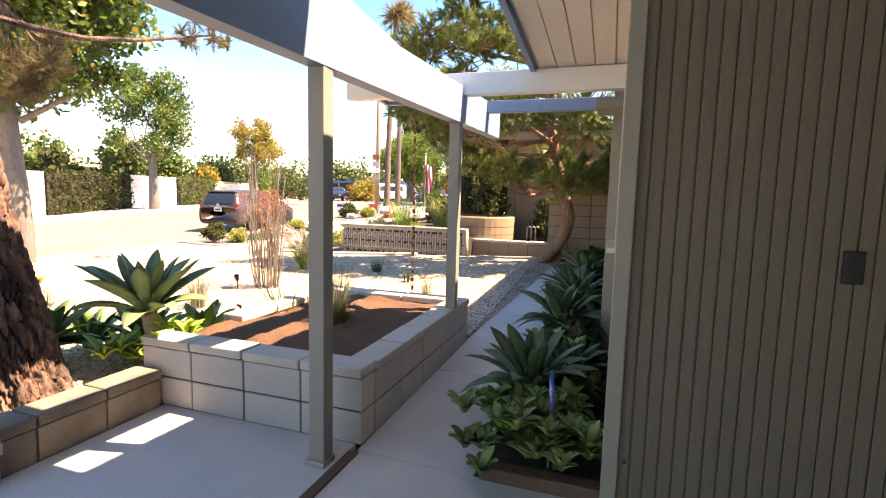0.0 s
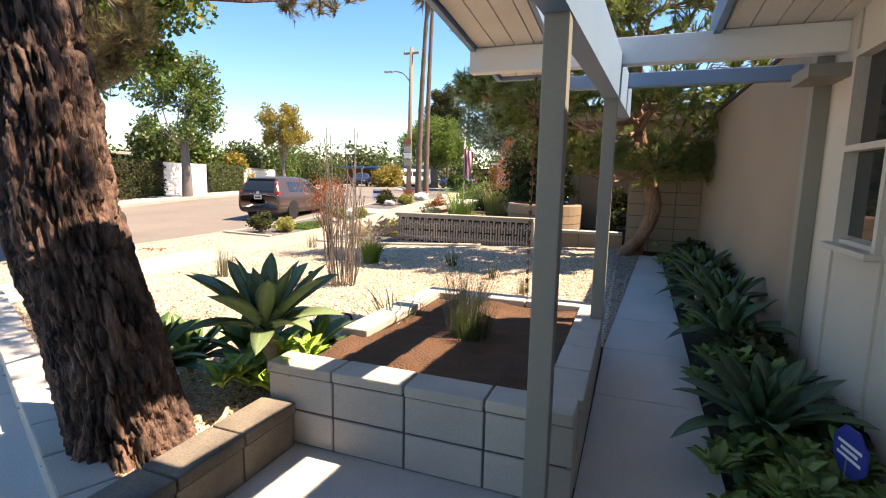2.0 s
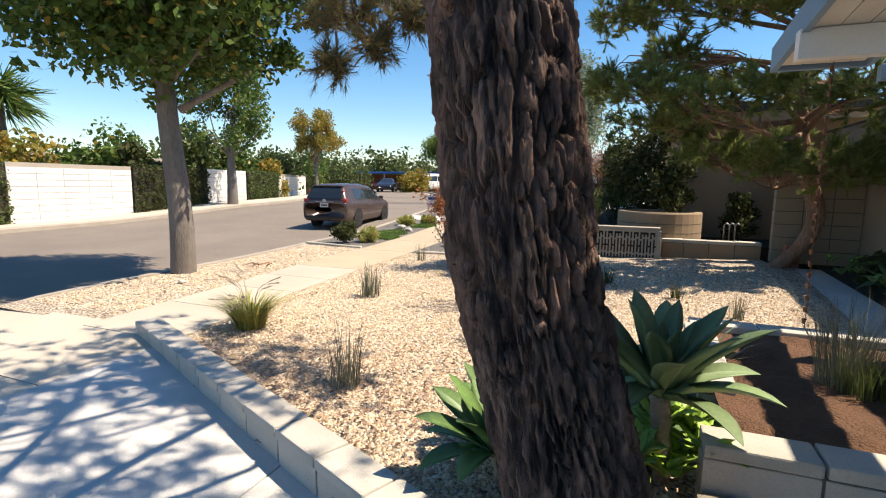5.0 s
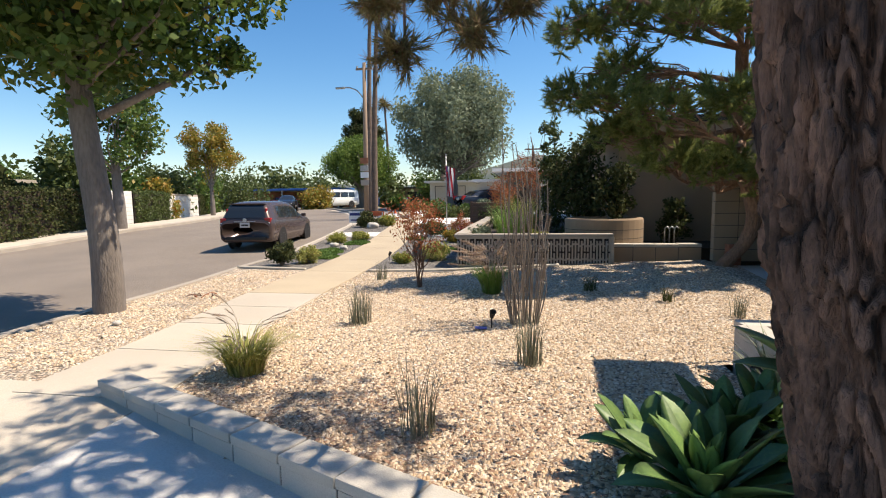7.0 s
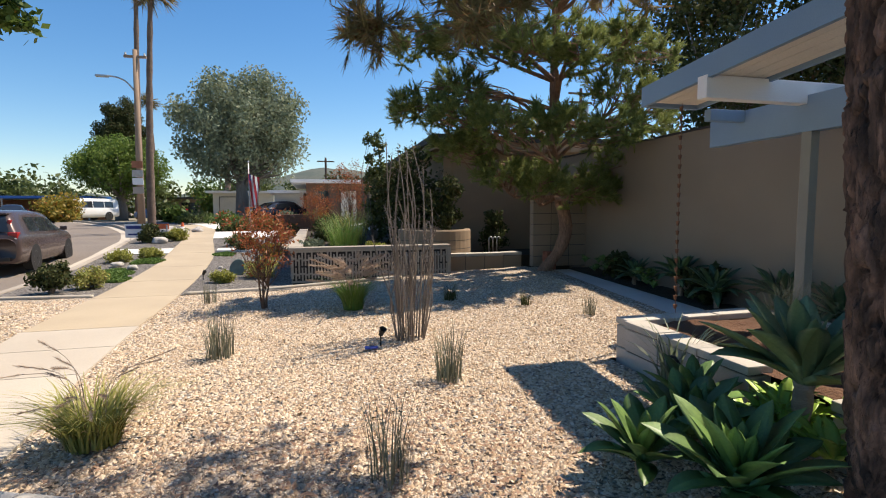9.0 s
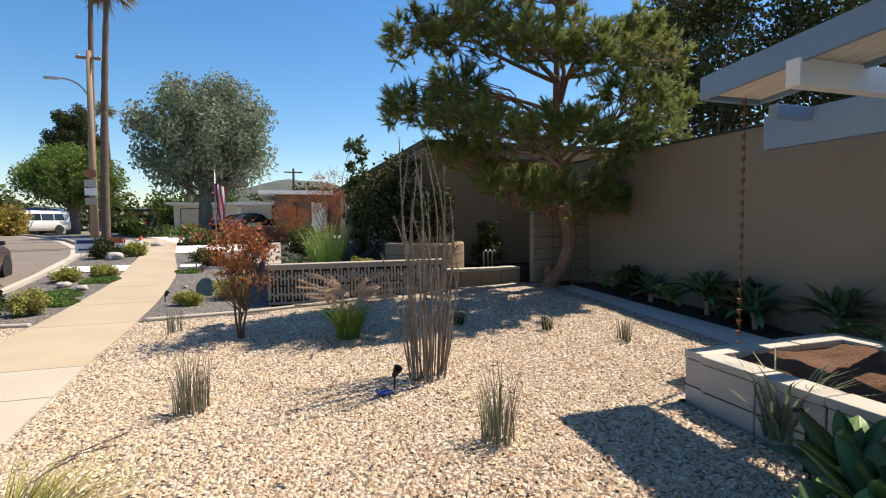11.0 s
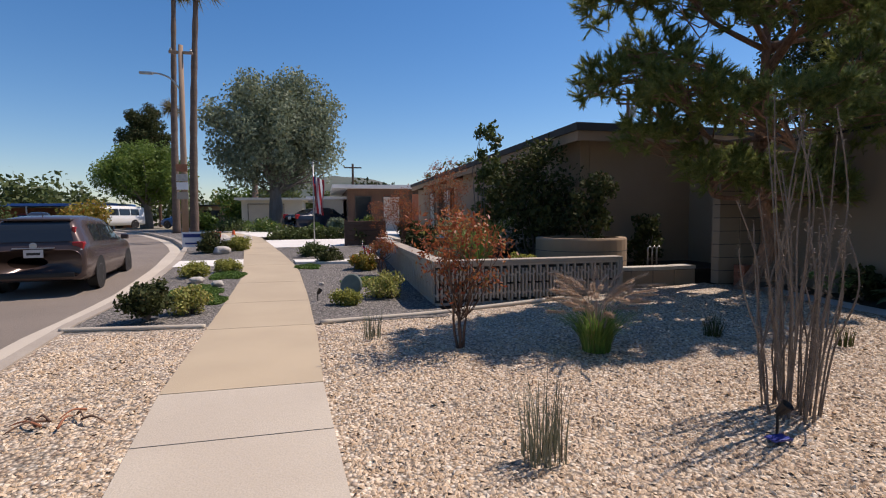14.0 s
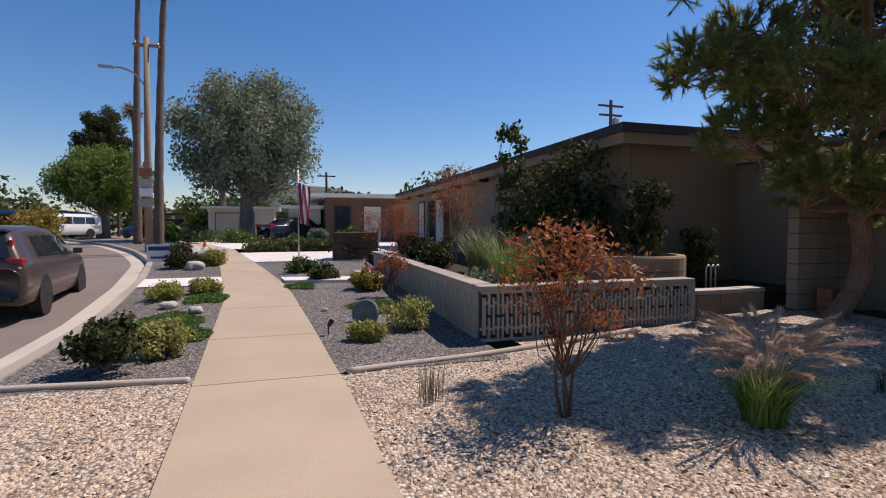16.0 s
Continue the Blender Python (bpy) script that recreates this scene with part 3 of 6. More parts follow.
def block_run(owner, p, q, courses, z0, thick, course=0.195, length=0.406, material="block", cap=0.0, cap_material="cap_block", cap_over=0.015, low=None):
    """Courses of blocks from p to q, each an object, with open dark joints and a cap row."""
    p, q = Vector(p), Vector(q)
    run = (q - p).length
    d = (q - p) / run
    rz = math.atan2(d.y, d.x)
    n = max(1, round(run / length))
    ln = run / n
    core = boxes((0.03, -thick / 2 + 0.008, 0.0, run - 0.03, thick / 2 - 0.008, courses * course - 0.004 + (0.01 if cap else 0)))
    bmesh.ops.transform(core, matrix=Matrix.Translation((p.x, p.y, z0)) @ Matrix.Rotation(rz, 4, "Z"), verts=core.verts)
    part("mortar", core, "mortar", owner)
    me = block_mesh("block", ln - 0.011, thick, course - 0.011)
    me.materials.append(M[material])
    for c in range(courses):
        for i in range(n):
            ob = part("block", me, material, owner)
            c0 = p + d * (ln * (i + 0.5))
            ob.location, ob.rotation_euler = (c0.x, c0.y, z0 + course * (c + 0.5)), (0, 0, rz + random.uniform(-0.004, 0.004))
    if cap:
        mc = block_mesh("cap", ln - 0.011, thick + 2 * cap_over, cap, 0.009)
        mc.materials.append(M[cap_material])
        for i in range(n):
            ob = part("cap", mc, cap_material, owner)
            c0 = p + d * (ln * (i + 0.5))
            ob.location, ob.rotation_euler = (c0.x, c0.y, z0 + courses * course + cap / 2 + 0.004 + random.uniform(-0.003, 0.003)), (0, 0, rz + random.uniform(-0.006, 0.006))


planter = thing("raised_planter", (0, 0, 0), "square raised planter of grey painted concrete blocks with cap stones", "planter")
PX0, PX1, PY0, PY1 = -3.46, -1.82, 2.52, 4.64
T = 0.16
block_run(planter, (PX0, PY0 + T / 2), (PX1, PY0 + T / 2), 2, 0.0, T, cap=0.055)
block_run(planter, (PX1 - T / 2, PY0 + T), (PX1 - T / 2, PY1), 2, 0.0, T, cap=0.055)
block_run(planter, (PX1 - T, PY1 - T / 2), (PX0 + 0.1, PY1 - T / 2), 2, 0.0, T, cap=0.055)
block_run(planter, (PX0 + 0.08 + T / 2, PY1 - T), (PX0 + 0.05 + T / 2, 3.20), 2, 0.0, T, cap=0.055)
block_run(planter, (PX0 + 0.05 + T / 2, 3.19), (PX0 + 0.02 + T / 2, PY0 + T), 1, 0.0, T)
part("soil_fill", sheet(lambda x, y: True, PX0 + 0.12, PX1 - 0.12, PY0 + 0.12, PY1 - 0.12, 0.045, lambda x, y: 0.405 + 0.05 * noise.noise((x * 2, y * 2, 1)) + 0.025 * noise.noise((x * 8, y * 8, 2))), "soil", planter, "loose red-brown soil", True)

low_wall = thing("low_block_wall", (0, 0, 0), "low stained concrete block wall holding tree gravel", "garden wall")
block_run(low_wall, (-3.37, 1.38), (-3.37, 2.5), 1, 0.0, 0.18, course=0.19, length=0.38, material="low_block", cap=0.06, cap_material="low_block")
curb = thing("block_edging", (0, 0, 0), "pale concrete block edging between driveway and gravel", "garden edging")
nrm = Vector((0.400, 0.917)) * 0.09
block_run(curb, (CURB_A + nrm).to_tuple(), (CURB_B + nrm).to_tuple(), 1, -0.02, 0.17, course=0.16, length=0.40, material="block", cap=0.055)

# ---- the house with its entry canopy ----
def roof_z(y):
    return 2.36 + 0.09 * (5.15 - y)


house = thing("house", (0, 0, 0), "low modern house with grooved siding and exposed beams", "house")
xg = -0.47
groove, pitch = 0.008, 0.0585
prof = []
while xg < 4.0:
    prof += [(xg, 2.44), (xg + pitch - groove, 2.44), (xg + pitch - groove, 2.452), (xg + pitch, 2.452)]
    xg += pitch
gv = [(x, y, 0.0) for x, y in prof] + [(x, y, 2.75) for x, y in prof]
gn = len(prof)
part("grooved_wall", (gv, [(i, i + 1, gn + i + 1, gn + i) for i in range(gn - 1)]), "siding", house, "vertical grooved grey-brown siding boards")
part("wall", boxes((-0.5, 2.46, -0.1, 4.2, 2.62, 2.8)), "siding", house)
part("corner_trim", boxes((-0.535, 2.42, 0.0, -0.465, 2.50, 2.75), bevel=0.006), "grey_paint", house, "dark painted corner board")
for y0, y1, z0, z1 in ((2.5, 3.45, -0.1, 2.75), (4.0, 4.55, -0.1, 2.75), (3.45, 4.0, -0.1, 1.15), (3.45, 4.0, 2.2, 2.75)):
    part("wall", boxes((-0.5, y0, z0, -0.36, y1, z1)), "cream", house, "cream painted panel wall")
for y in (2.8, 3.4, 4.05):
    part("batten", boxes((-0.515, y - 0.012, 0.05, -0.499, y + 0.012, 1.1 if y == 3.4 else 2.5), bevel=0.003), "cream", house)
win = part("window", boxes((-0.46, 3.47, 1.17, -0.44, 3.98, 2.18)), "glass", house, "dark window pane")
part("window_frame", boxes((-0.53, 3.43, 1.12, -0.43, 3.47, 2.22), (-0.53, 3.98, 1.12, -0.43, 4.02, 2.22), (-0.53, 3.47, 2.18, -0.43, 3.98, 2.22), (-0.53, 3.47, 1.65, -0.43, 3.98, 1.685)), "cream", win)
part("window_sill", boxes((-0.58, 3.40, 1.09, -0.43, 4.05, 1.125), bevel=0.006), "cream", win)
part("pilaster", boxes((-0.60, 4.42, 0.0, -0.50, 4.52, 2.36), bevel=0.006), "grey_paint", house, "grey-green painted post on the wall")
part("beam_seat", boxes((-0.72, 4.10, 2.10, -0.50, 4.46, 2.18), bevel=0.005), "grey_paint", house)
part("back_wall", boxes((4.0, -14, -0.1, 4.2, 2.6, 2.8), (-1.0, -14.2, -0.1, 4.2, -14, 2.8)), "cream", house)


CX, CY = -2.87, 5.0


def sloped(x0, x1, y0, y1, dz0, dz1):
    v = [(x, y, roof_z(y) + dz) for dz in (dz0, dz1) for x, y in ((x0, y0), (x1, y0), (x1, y1), (x0, y1))]
    return v, [(3, 2, 1, 0), (4, 5, 6, 7), (0, 1, 5, 4), (1, 2, 6, 5), (2, 3, 7, 6), (3, 0, 4, 7)]


part("roof", join(sloped(-1.2, 5, -14, 4.36, 0.02, 0.14), sloped(CX + 0.021, -2.3, -14, CY - 0.021, 0.032, 0.14), sloped(-2.3, -1.2, -14, 2.2, 0.02, 0.14)), "roof_white", house)


def plank_soffit(x0, x1, y0, y1, label):
    x = x0
    while x < x1 - 0.02:
        e = min(x + 0.145, x1)
        part("soffit_plank", sloped(x + 0.004, e - 0.004, y0, y1, 0.0, 0.018), "soffit", house, label)
        x += 0.145


plank_soffit(CX + 0.03, -2.32, -14, CY - 0.04, "pale painted soffit plank")
plank_soffit(-1.18, 0.6, -14, 4.33, "pale painted soffit plank")
plank_soffit(-2.26, -1.26, -14, 2.18, "pale painted soffit plank")
part("soffit_back", sloped(CX + 0.02, -2.31, -14, CY - 0.03, 0.019, 0.03), "roof_dark", house)
part("fascia", sloped(CX - 0.02, CX + 0.02, -14, CY + 0.02, -0.03, 0.15), "blue_paint", house, "blue-grey painted fascia board")
part("fascia", sloped(CX + 0.021, -2.28, CY - 0.02, CY + 0.02, -0.03, 0.15), "blue_paint", house, "blue-grey painted fascia board")
part("fascia", sloped(-2.30, -2.27, 2.2, CY - 0.021, -0.03, 0.15), "blue_paint", house, "blue-grey painted fascia board")
part("fascia", sloped(-1.24, -1.2, -14, 4.38, -0.03, 0.15), "blue_paint", house, "blue-grey painted fascia board")
part("cross_beam", boxes((-2.90, 4.20, 2.26, -0.5, 4.30, 2.44), bevel=0.006), "white_paint", house, "white painted cross beam")
part("cross_beam_far", boxes((-2.25, 4.86, 2.22, -0.56, 4.94, 2.33), bevel=0.006), "blue_paint", house, "blue painted trellis beam")
part("cross_beam", boxes((-2.84, 0.2, 2.56, -0.5, 0.3, 2.80), bevel=0.006), "white_paint", house, "white painted cross beam")
part("cross_beam", boxes((-2.84, -3.2, 2.86, 3, -3.1, 3.1), bevel=0.006), "white_paint", house, "white painted cross beam")


def beam_x(y):
    return -1.945 + 0.055 * (y - 2.3)


part("long_beam", prism([(beam_x(-6) - 0.05, -6), (beam_x(-6) + 0.05, -6), (beam_x(5.32) + 0.05, 5.32), (beam_x(5.32) - 0.05, 5.32)], 2.03, 2.33), "blue_paint", house, "long blue-grey painted beam on posts")
post1 = part("post", boxes((-1.99, 2.25, 0.0, -1.90, 2.34, 2.03), bevel=0.006), "grey_paint", house, "grey-green painted wooden post")
part("post_strap", boxes((-2.005, 2.23, 0.0, -1.89, 2.345, 0.03), bevel=0.004), "metal", post1)
part("post_batten", boxes((-1.995, 2.341, 0.0, -1.95, 2.38, 1.50), bevel=0.005), "grey_paint", post1)
part("post", boxes((-1.89, 4.15, 0.45, -1.80, 4.24, 2.03), bevel=0.006), "grey_paint", house, "grey-green painted wooden post on the planter")
part("post", boxes((-2.30, -3.3, 0.0, -2.21, -3.21, 2.03), bevel=0.006), "grey_paint", house)
part("garden_wall", boxes((-0.56, 4.55, -0.1, -0.42, 12.0, 2.50)), "tan_wall", house, "tan painted wall along the path")
part("wall_coping", boxes((-0.59, 4.55, 2.50, -0.40, 12.0, 2.53)), "roof_dark", house)
socket = thing("wall_socket", (0.335, 2.44, 1.19), "black weatherproof socket cover on grooved siding", "socket cover")
part("cover", boxes((-0.035, -0.02, -0.065, 0.035, 0.003, 0.065), bevel=0.006), "black", socket)
part("hinge", boxes((-0.03, -0.024, 0.05, 0.03, -0.014, 0.062), bevel=0.002), "black", socket)

chain = thing("rain_chain", (-2.52, 4.93, 0.06), "rusty rain chain of small cups hanging from the roof", "rain chain")
cup = mesh_of("cup", lathe([(0.007, -0.024), (0.011, -0.02), (0.018, 0.016), (0.020, 0.018), (0.016, 0.016), (0.009, -0.016)], 10))
cup.materials.append(M["copper"])
link = mesh_of("link", tube([(0, 0, -0.03), (0.008, 0, -0.01), (0.008, 0, 0.04), (0, 0, 0.06)], [0.003] * 4, 6))
link.materials.append(M["copper"])
for k in range(25):
    part("cup", cup, "copper", chain).location = (0, 0, 0.2 + k * 0.09)
    part("link", link, "copper", chain).location = (0, 0, 0.24 + k * 0.09)

# block wall closing the yard
yard_wall = thing("yard_block_wall", (0, 0, 0), "tall grey-tan painted concrete block wall in shade", "garden wall")
block_run(yard_wall, (-1.74, 9.98), (-0.56, 9.98), 8, 0.24, 0.16, course=0.211, length=0.40, material="tan_wall")

# ---- trees ----
rng = np.random.default_rng(7)


def rough_trunk(path_pts, radii, sides, rings, depth, seed):
    """A trunk with deep broken bark plates."""
    pts = spline([(*p, r) for p, r in zip(path_pts, radii)], rings)
    v, f = [], []
    for i in range(rings):
        x, y, z, r = pts[i]
        for k in range(sides):
            a = 2 * math.pi * k / sides
            ca, sa = math.cos(a), math.sin(a)
            q = Vector((ca * r * 17.0, sa * r * 17.0, z * 2.7)) + Vector((seed, 0, 0))
            w = q + Vector((noise.noise(q * 2.3), noise.noise(q * 2.3 + Vector((9, 0, 0))), noise.noise(q * 1.3) * 0.8)) * 0.55
            d, cell = noise.voronoi(w * 1.3, distance_metric="DISTANCE")
            edge = d[1] - d[0] + 0.10 * noise.noise(q * 6)
            plate = min(1.0, max(0.0, edge * 5.0 - 0.12)) ** 0.8
            lift = 0.5 + 0.5 * noise.noise(cell[0] * 3.7)
            flake, bit = noise.voronoi(Vector((w.x * 2.6, w.y * 2.6, w.z * 2.4)), distance_metric="DISTANCE")
            step = 0.5 + 0.5 * noise.noise(bit[0] * 2.9)
            chip = min(1.0, (flake[1] - flake[0]) * 6)
            rr = r + depth * (plate * (0.55 + 0.55 * lift) - 0.62) + depth * plate * 0.28 * (step * chip - 0.35) + 0.009 * noise.noise(q * 4.5) + 0.006 * noise.noise(q * 11) + 0.05 * r * noise.noise(q * 0.35)
            v.append((x + ca * rr, y + sa * rr, z))
    for i in range(rings - 1):
        for k in range(sides):
            f.append((i * sides + k, i * sides + (k + 1) % sides, (i + 1) * sides + (k + 1) % sides, (i + 1) * sides + k))
    return v, f


def limb(a, b, r0, r1, bend=0.15, n=7, sides=8):
    a, b = np.array(a, float), np.array(b, float)
    mid = (a + b) / 2 + rng.normal(size=3) * bend * np.linalg.norm(b - a)
    pts = spline([a, mid, b], n)
    return tube(pts, np.linspace(r0, r1, n), sides), pts


def pine_crown(centres, radii_list, per_blob, anchor, twig_r=0.012, lump=0.13):
    """Branches from the anchor out to tufts of needles; returns wood and needle tips."""
    wood, tips, dirs = [], [], []
    for c, rad in zip(centres, radii_list):
        c = np.array(c, float)
        a = np.array(anchor(c), float)
        t, pts = limb(a, c, 0.028 if np.linalg.norm(c - a) > 1 else 0.010, 0.008, 0.12)
        wood.append(t)
        for p in blob_points(rng, per_blob if rad[0] > 0.5 else 13, c, rad, 0.25):
            s = pts[rng.integers(3, len(pts))]
            out = p - s
            ln = np.linalg.norm(out)
            if rng.random() < 0.12:
                wood.append(limb(s, p, twig_r, 0.005, 0.12, 5, 5)[0])
            for k in range(9):
                d = rng.normal(size=3) + np.array((0, 0, 0.9)) + 0.5 * out / (ln + 1e-6)
                d /= np.linalg.norm(d)
                tips.append(p + d * rng.uniform(0.03, lump))
                dirs.append(d)
    return wood, np.array(tips), np.array(dirs)


# the leaning pine beside the driveway
big_pine = thing("pine_tree", (0, 0, 0), "tall leaning pine with deeply fissured dark bark", "tree")
part("trunk", rough_trunk([(-3.80, 2.02, 0.0), (-3.84, 2.0, 0.2), (-3.96, 1.97, 0.7), (-4.08, 1.92, 1.24), (-4.15, 1.91, 1.8), (-4.20, 1.89, 2.2), (-4.28, 1.85, 3.0), (-4.4, 1.9, 4.0), (-4.3, 2.2, 5.4)], [0.32, 0.25, 0.225, 0.218, 0.212, 0.20, 0.18, 0.15, 0.09], 260, 460, 0.055, 3.0), "bark", big_pine, "deeply fissured dark brown bark", True)
stub, _ = limb((-4.35, 1.6, 2.95), (-5.5, 3.1, 2.95), 0.035, 0.012, 0.1, 8, 10)
stub2, _ = limb((-4.3, 1.65, 2.8), (-3.7, 3.6, 3.7), 0.04, 0.02, 0.1, 8, 10)
stub3, _ = limb((-4.35, 1.6, 3.1), (-6.0, 1.6, 4.1), 0.05, 0.03, 0.1, 8, 10)
part("limb", stub, "bark", big_pine, smooth=True)
part("limb", stub2, "bark", big_pine, smooth=True)
part("limb", stub3, "bark", big_pine, smooth=True)
cs = [(-5.60, 3.2, 2.22), (-5.24, 3.0, 2.25), (-5.42, 3.1, 2.48), (-5.0, 3.05, 2.38), (-5.75, 3.3, 2.55), (-5.3, 3.3, 2.65), (-3.95, 3.7, 2.75), (-6.2, 1.7, 4.2), (-5.2, 1.0, 4.6), (-3.6, 1.6, 4.6), (-4.9, 3.0, 4.8), (-3.8, 3.0, 5.4), (-6.6, 3.0, 4.4), (-4.6, 4.0, 5.0), (-5.6, 2.4, 5.6), (-2.6, 2.2, 5.6), (-1.6, 2.6, 5.9), (-3.2, 3.4, 6.0), (-2.2, 1.4, 5.8), (-3.0, 0.9, 5.2), (-1.0, 1.8, 6.2), (-2.8, 2.2, 6.6), (-2.6, 4.0, 5.7), (-3.4, 4.1, 5.3), (-4.4, 1.6, 6.0), (-4.2, 2.8, 6.4), (-3.0, 2.6, 4.9), (-7.0, 2.0, 4.6)]
wood, tips, dirs = pine_crown(cs, [(0.15, 0.15, 0.10)] * 6 + [(0.30, 0.30, 0.15)] + [(0.9, 0.9, 0.5)] * 21, 60, lambda c: (-5.45, 3.0, 2.93) if c[2] < 2.7 else (-4.4, 1.9, min(max(c[2] - 0.6, 2.5), 5.0)))
part("branchwork", join(*wood), "bark", big_pine)
part("needle_crown", needle_cloud(rng, tips, dirs, 18, 0.082, 0.0034), "dry_needles", big_pine, "brownish green needle tufts")

# the bent garden pine in the gravel
garden_pine = thing("garden_pine", (0, 0, 0), "bent black pine with reddish trunk and layered dark crown", "tree")
part("trunk", rough_trunk([(-1.80, 9.38, 0.13), (-1.73, 9.38, 0.27), (-1.46, 9.36, 0.6), (-1.33, 9.35, 0.95), (-1.36, 9.35, 1.28), (-1.52, 9.33, 1.75), (-1.62, 9.3, 2.3), (-1.70, 9.2, 3.0), (-1.75, 9.1, 5.2)], [0.17, 0.135, 0.12, 0.115, 0.115, 0.10, 0.085, 0.065, 0.02], 64, 150, 0.018, 11.0), "red_bark", garden_pine, "reddish fissured bark", True)
PADS = ((-2.9, 8.7, 1.95), (-2.2, 8.3, 1.8), (-1.3, 8.5, 1.7), (-0.8, 9.2, 1.7), (-0.4, 9.0, 2.2), (-1.8, 10.2, 2.0), (-3.5, 9.3, 2.4),
        (-4.15, 9.0, 3.0), (-3.7, 8.2, 2.8), (-3.0, 7.7, 2.6), (-2.2, 7.4, 2.7), (-1.2, 7.7, 2.6), (-0.3, 8.4, 2.8), (0.3, 9.0, 3.3), (-0.9, 8.0, 3.3), (-2.8, 10.0, 3.1), (-1.4, 10.6, 3.0), (-3.4, 9.4, 3.5),
        (-4.2, 8.9, 4.0), (-3.6, 8.2, 4.0), (-2.8, 7.6, 3.8), (-1.9, 7.3, 3.7), (-1.0, 7.6, 4.1), (-0.1, 8.5, 4.0), (-2.4, 9.2, 4.3), (-1.2, 9.6, 4.6), (-3.2, 9.0, 4.6), 
        (-2.9, 8.3, 5.1), (-2.0, 7.9, 5.2), (-1.1, 8.2, 5.4), (-2.3, 8.8, 5.9), (-1.5, 8.9, 6.1), (-3.4, 8.9, 5.2), (-1.9, 9.9, 5.4))


def pine_pads(centres, radius, height, puffs, shoots, axis):
    """Flat foliage pads on branches; every puff is a bunch of upturned bottle-brush shoots."""
    wood, tips, dirs = [], [], []
    for c in centres:
        c = np.array(c, float)
        t, pts = limb(axis(c), c, 0.045, 0.012, 0.16, 9)
        wood.append(t)
        k = radius * rng.uniform(0.75, 1.15)
        for _ in range(puffs):
            a, r = rng.random() * 6.283, rng.random() ** 0.5
            p = c + np.array((math.cos(a) * r * k, math.sin(a) * r * k, height * (1 - r * r) * rng.uniform(-0.5, 1.0) + 0.1 * rng.normal()))
            s0 = pts[rng.integers(4, len(pts))]
            if rng.random() < 0.45:
                wood.append(limb(s0, p, 0.012, 0.005, 0.14, 5, 5)[0])
            out = p - c
            for _ in range(shoots):
                d = rng.normal(size=3) * 0.55 + np.array((0, 0, 0.42)) + 0.7 * out / (k + 1e-6)
                d /= np.linalg.norm(d)
                ln = rng.uniform(0.10, 0.20)
                for q in (0.2, 0.5, 0.75, 1.0):
                    tips.append(p + d * ln * q)
                    dirs.append(d)
    return wood, np.array(tips), np.array(dirs)


wood, tips, dirs = pine_pads([(x, 8.95 + 0.68 * (y - 8.95), z) for x, y, z in PADS], 0.48, 0.36, 46, 7, lambda c: (-1.62, 9.2, min(max(c[2] - 0.35, 1.6), 4.9)))
part("branchwork", join(*wood), "red_bark", garden_pine)
part("needle_crown", needle_cloud(rng, tips, dirs, 13, 0.078, 0.0054), "needles", garden_pine, "dense dark green needle tufts")


def broad_tree(name, base, height, trunk_r, crown, blobs, per, leaf, leaf_material, bark, label, trunk_top=0.5, lean=(0, 0), spread_scale=0.4, cat="tree"):
    """A tree with a tapered trunk, limbs to each clump and many single leaves."""
    t = thing(name, base, label, cat)
    fork = np.array((lean[0] * trunk_top, lean[1] * trunk_top, height * trunk_top))
    part("trunk", tube(spline([(0, 0, -0.2), (0.02, 0, height * 0.15), fork * 0.6, fork], 12), np.linspace(trunk_r * 1.25, trunk_r * 0.75, 12), 16), bark, t, smooth=True)
    cx, cy, cz, rx, ry, rz_ = crown
    pts = blob_points(rng, blobs, (cx, cy, cz), (rx, ry, rz_), 0.35)
    part("limbwork", join(*[limb(fork * (0.62 + 0.38 * rng.random()), p, trunk_r * 0.2, 0.01, 0.1, 6, 6)[0] for p in pts[: max(8, blobs // 4)]]), bark, t)
    part("crown", leaf_cloud(rng, pts, per, min(rx, ry) * spread_scale, leaf), leaf_material, t)
    return t


broad_tree("street_tree", (-10.12, 5.80, 0.03), 6.2, 0.15, (-0.1, -0.3, 4.75, 2.3, 2.3, 1.95), 210, 250, 0.058, "leaves", "grey_bark", "street tree with grey trunk and yellowing green leaves", 0.66, (-0.35, 0.0), 0.23)
street_tree = bpy.data.objects["street_tree"]
spray_limb, spray_pts = limb((0.0, 0.1, 2.45), (1.55, 0.75, 3.35), 0.06, 0.012, 0.06, 12, 8)
part("low_limb", spray_limb, "grey_bark", street_tree, smooth=True)
part("leaf_spray", leaf_cloud(rng, blob_points(rng, 16, (1.45, 0.7, 3.2), (0.42, 0.36, 0.34), 0.2), 26, 0.16, 0.05), "leaves", street_tree)

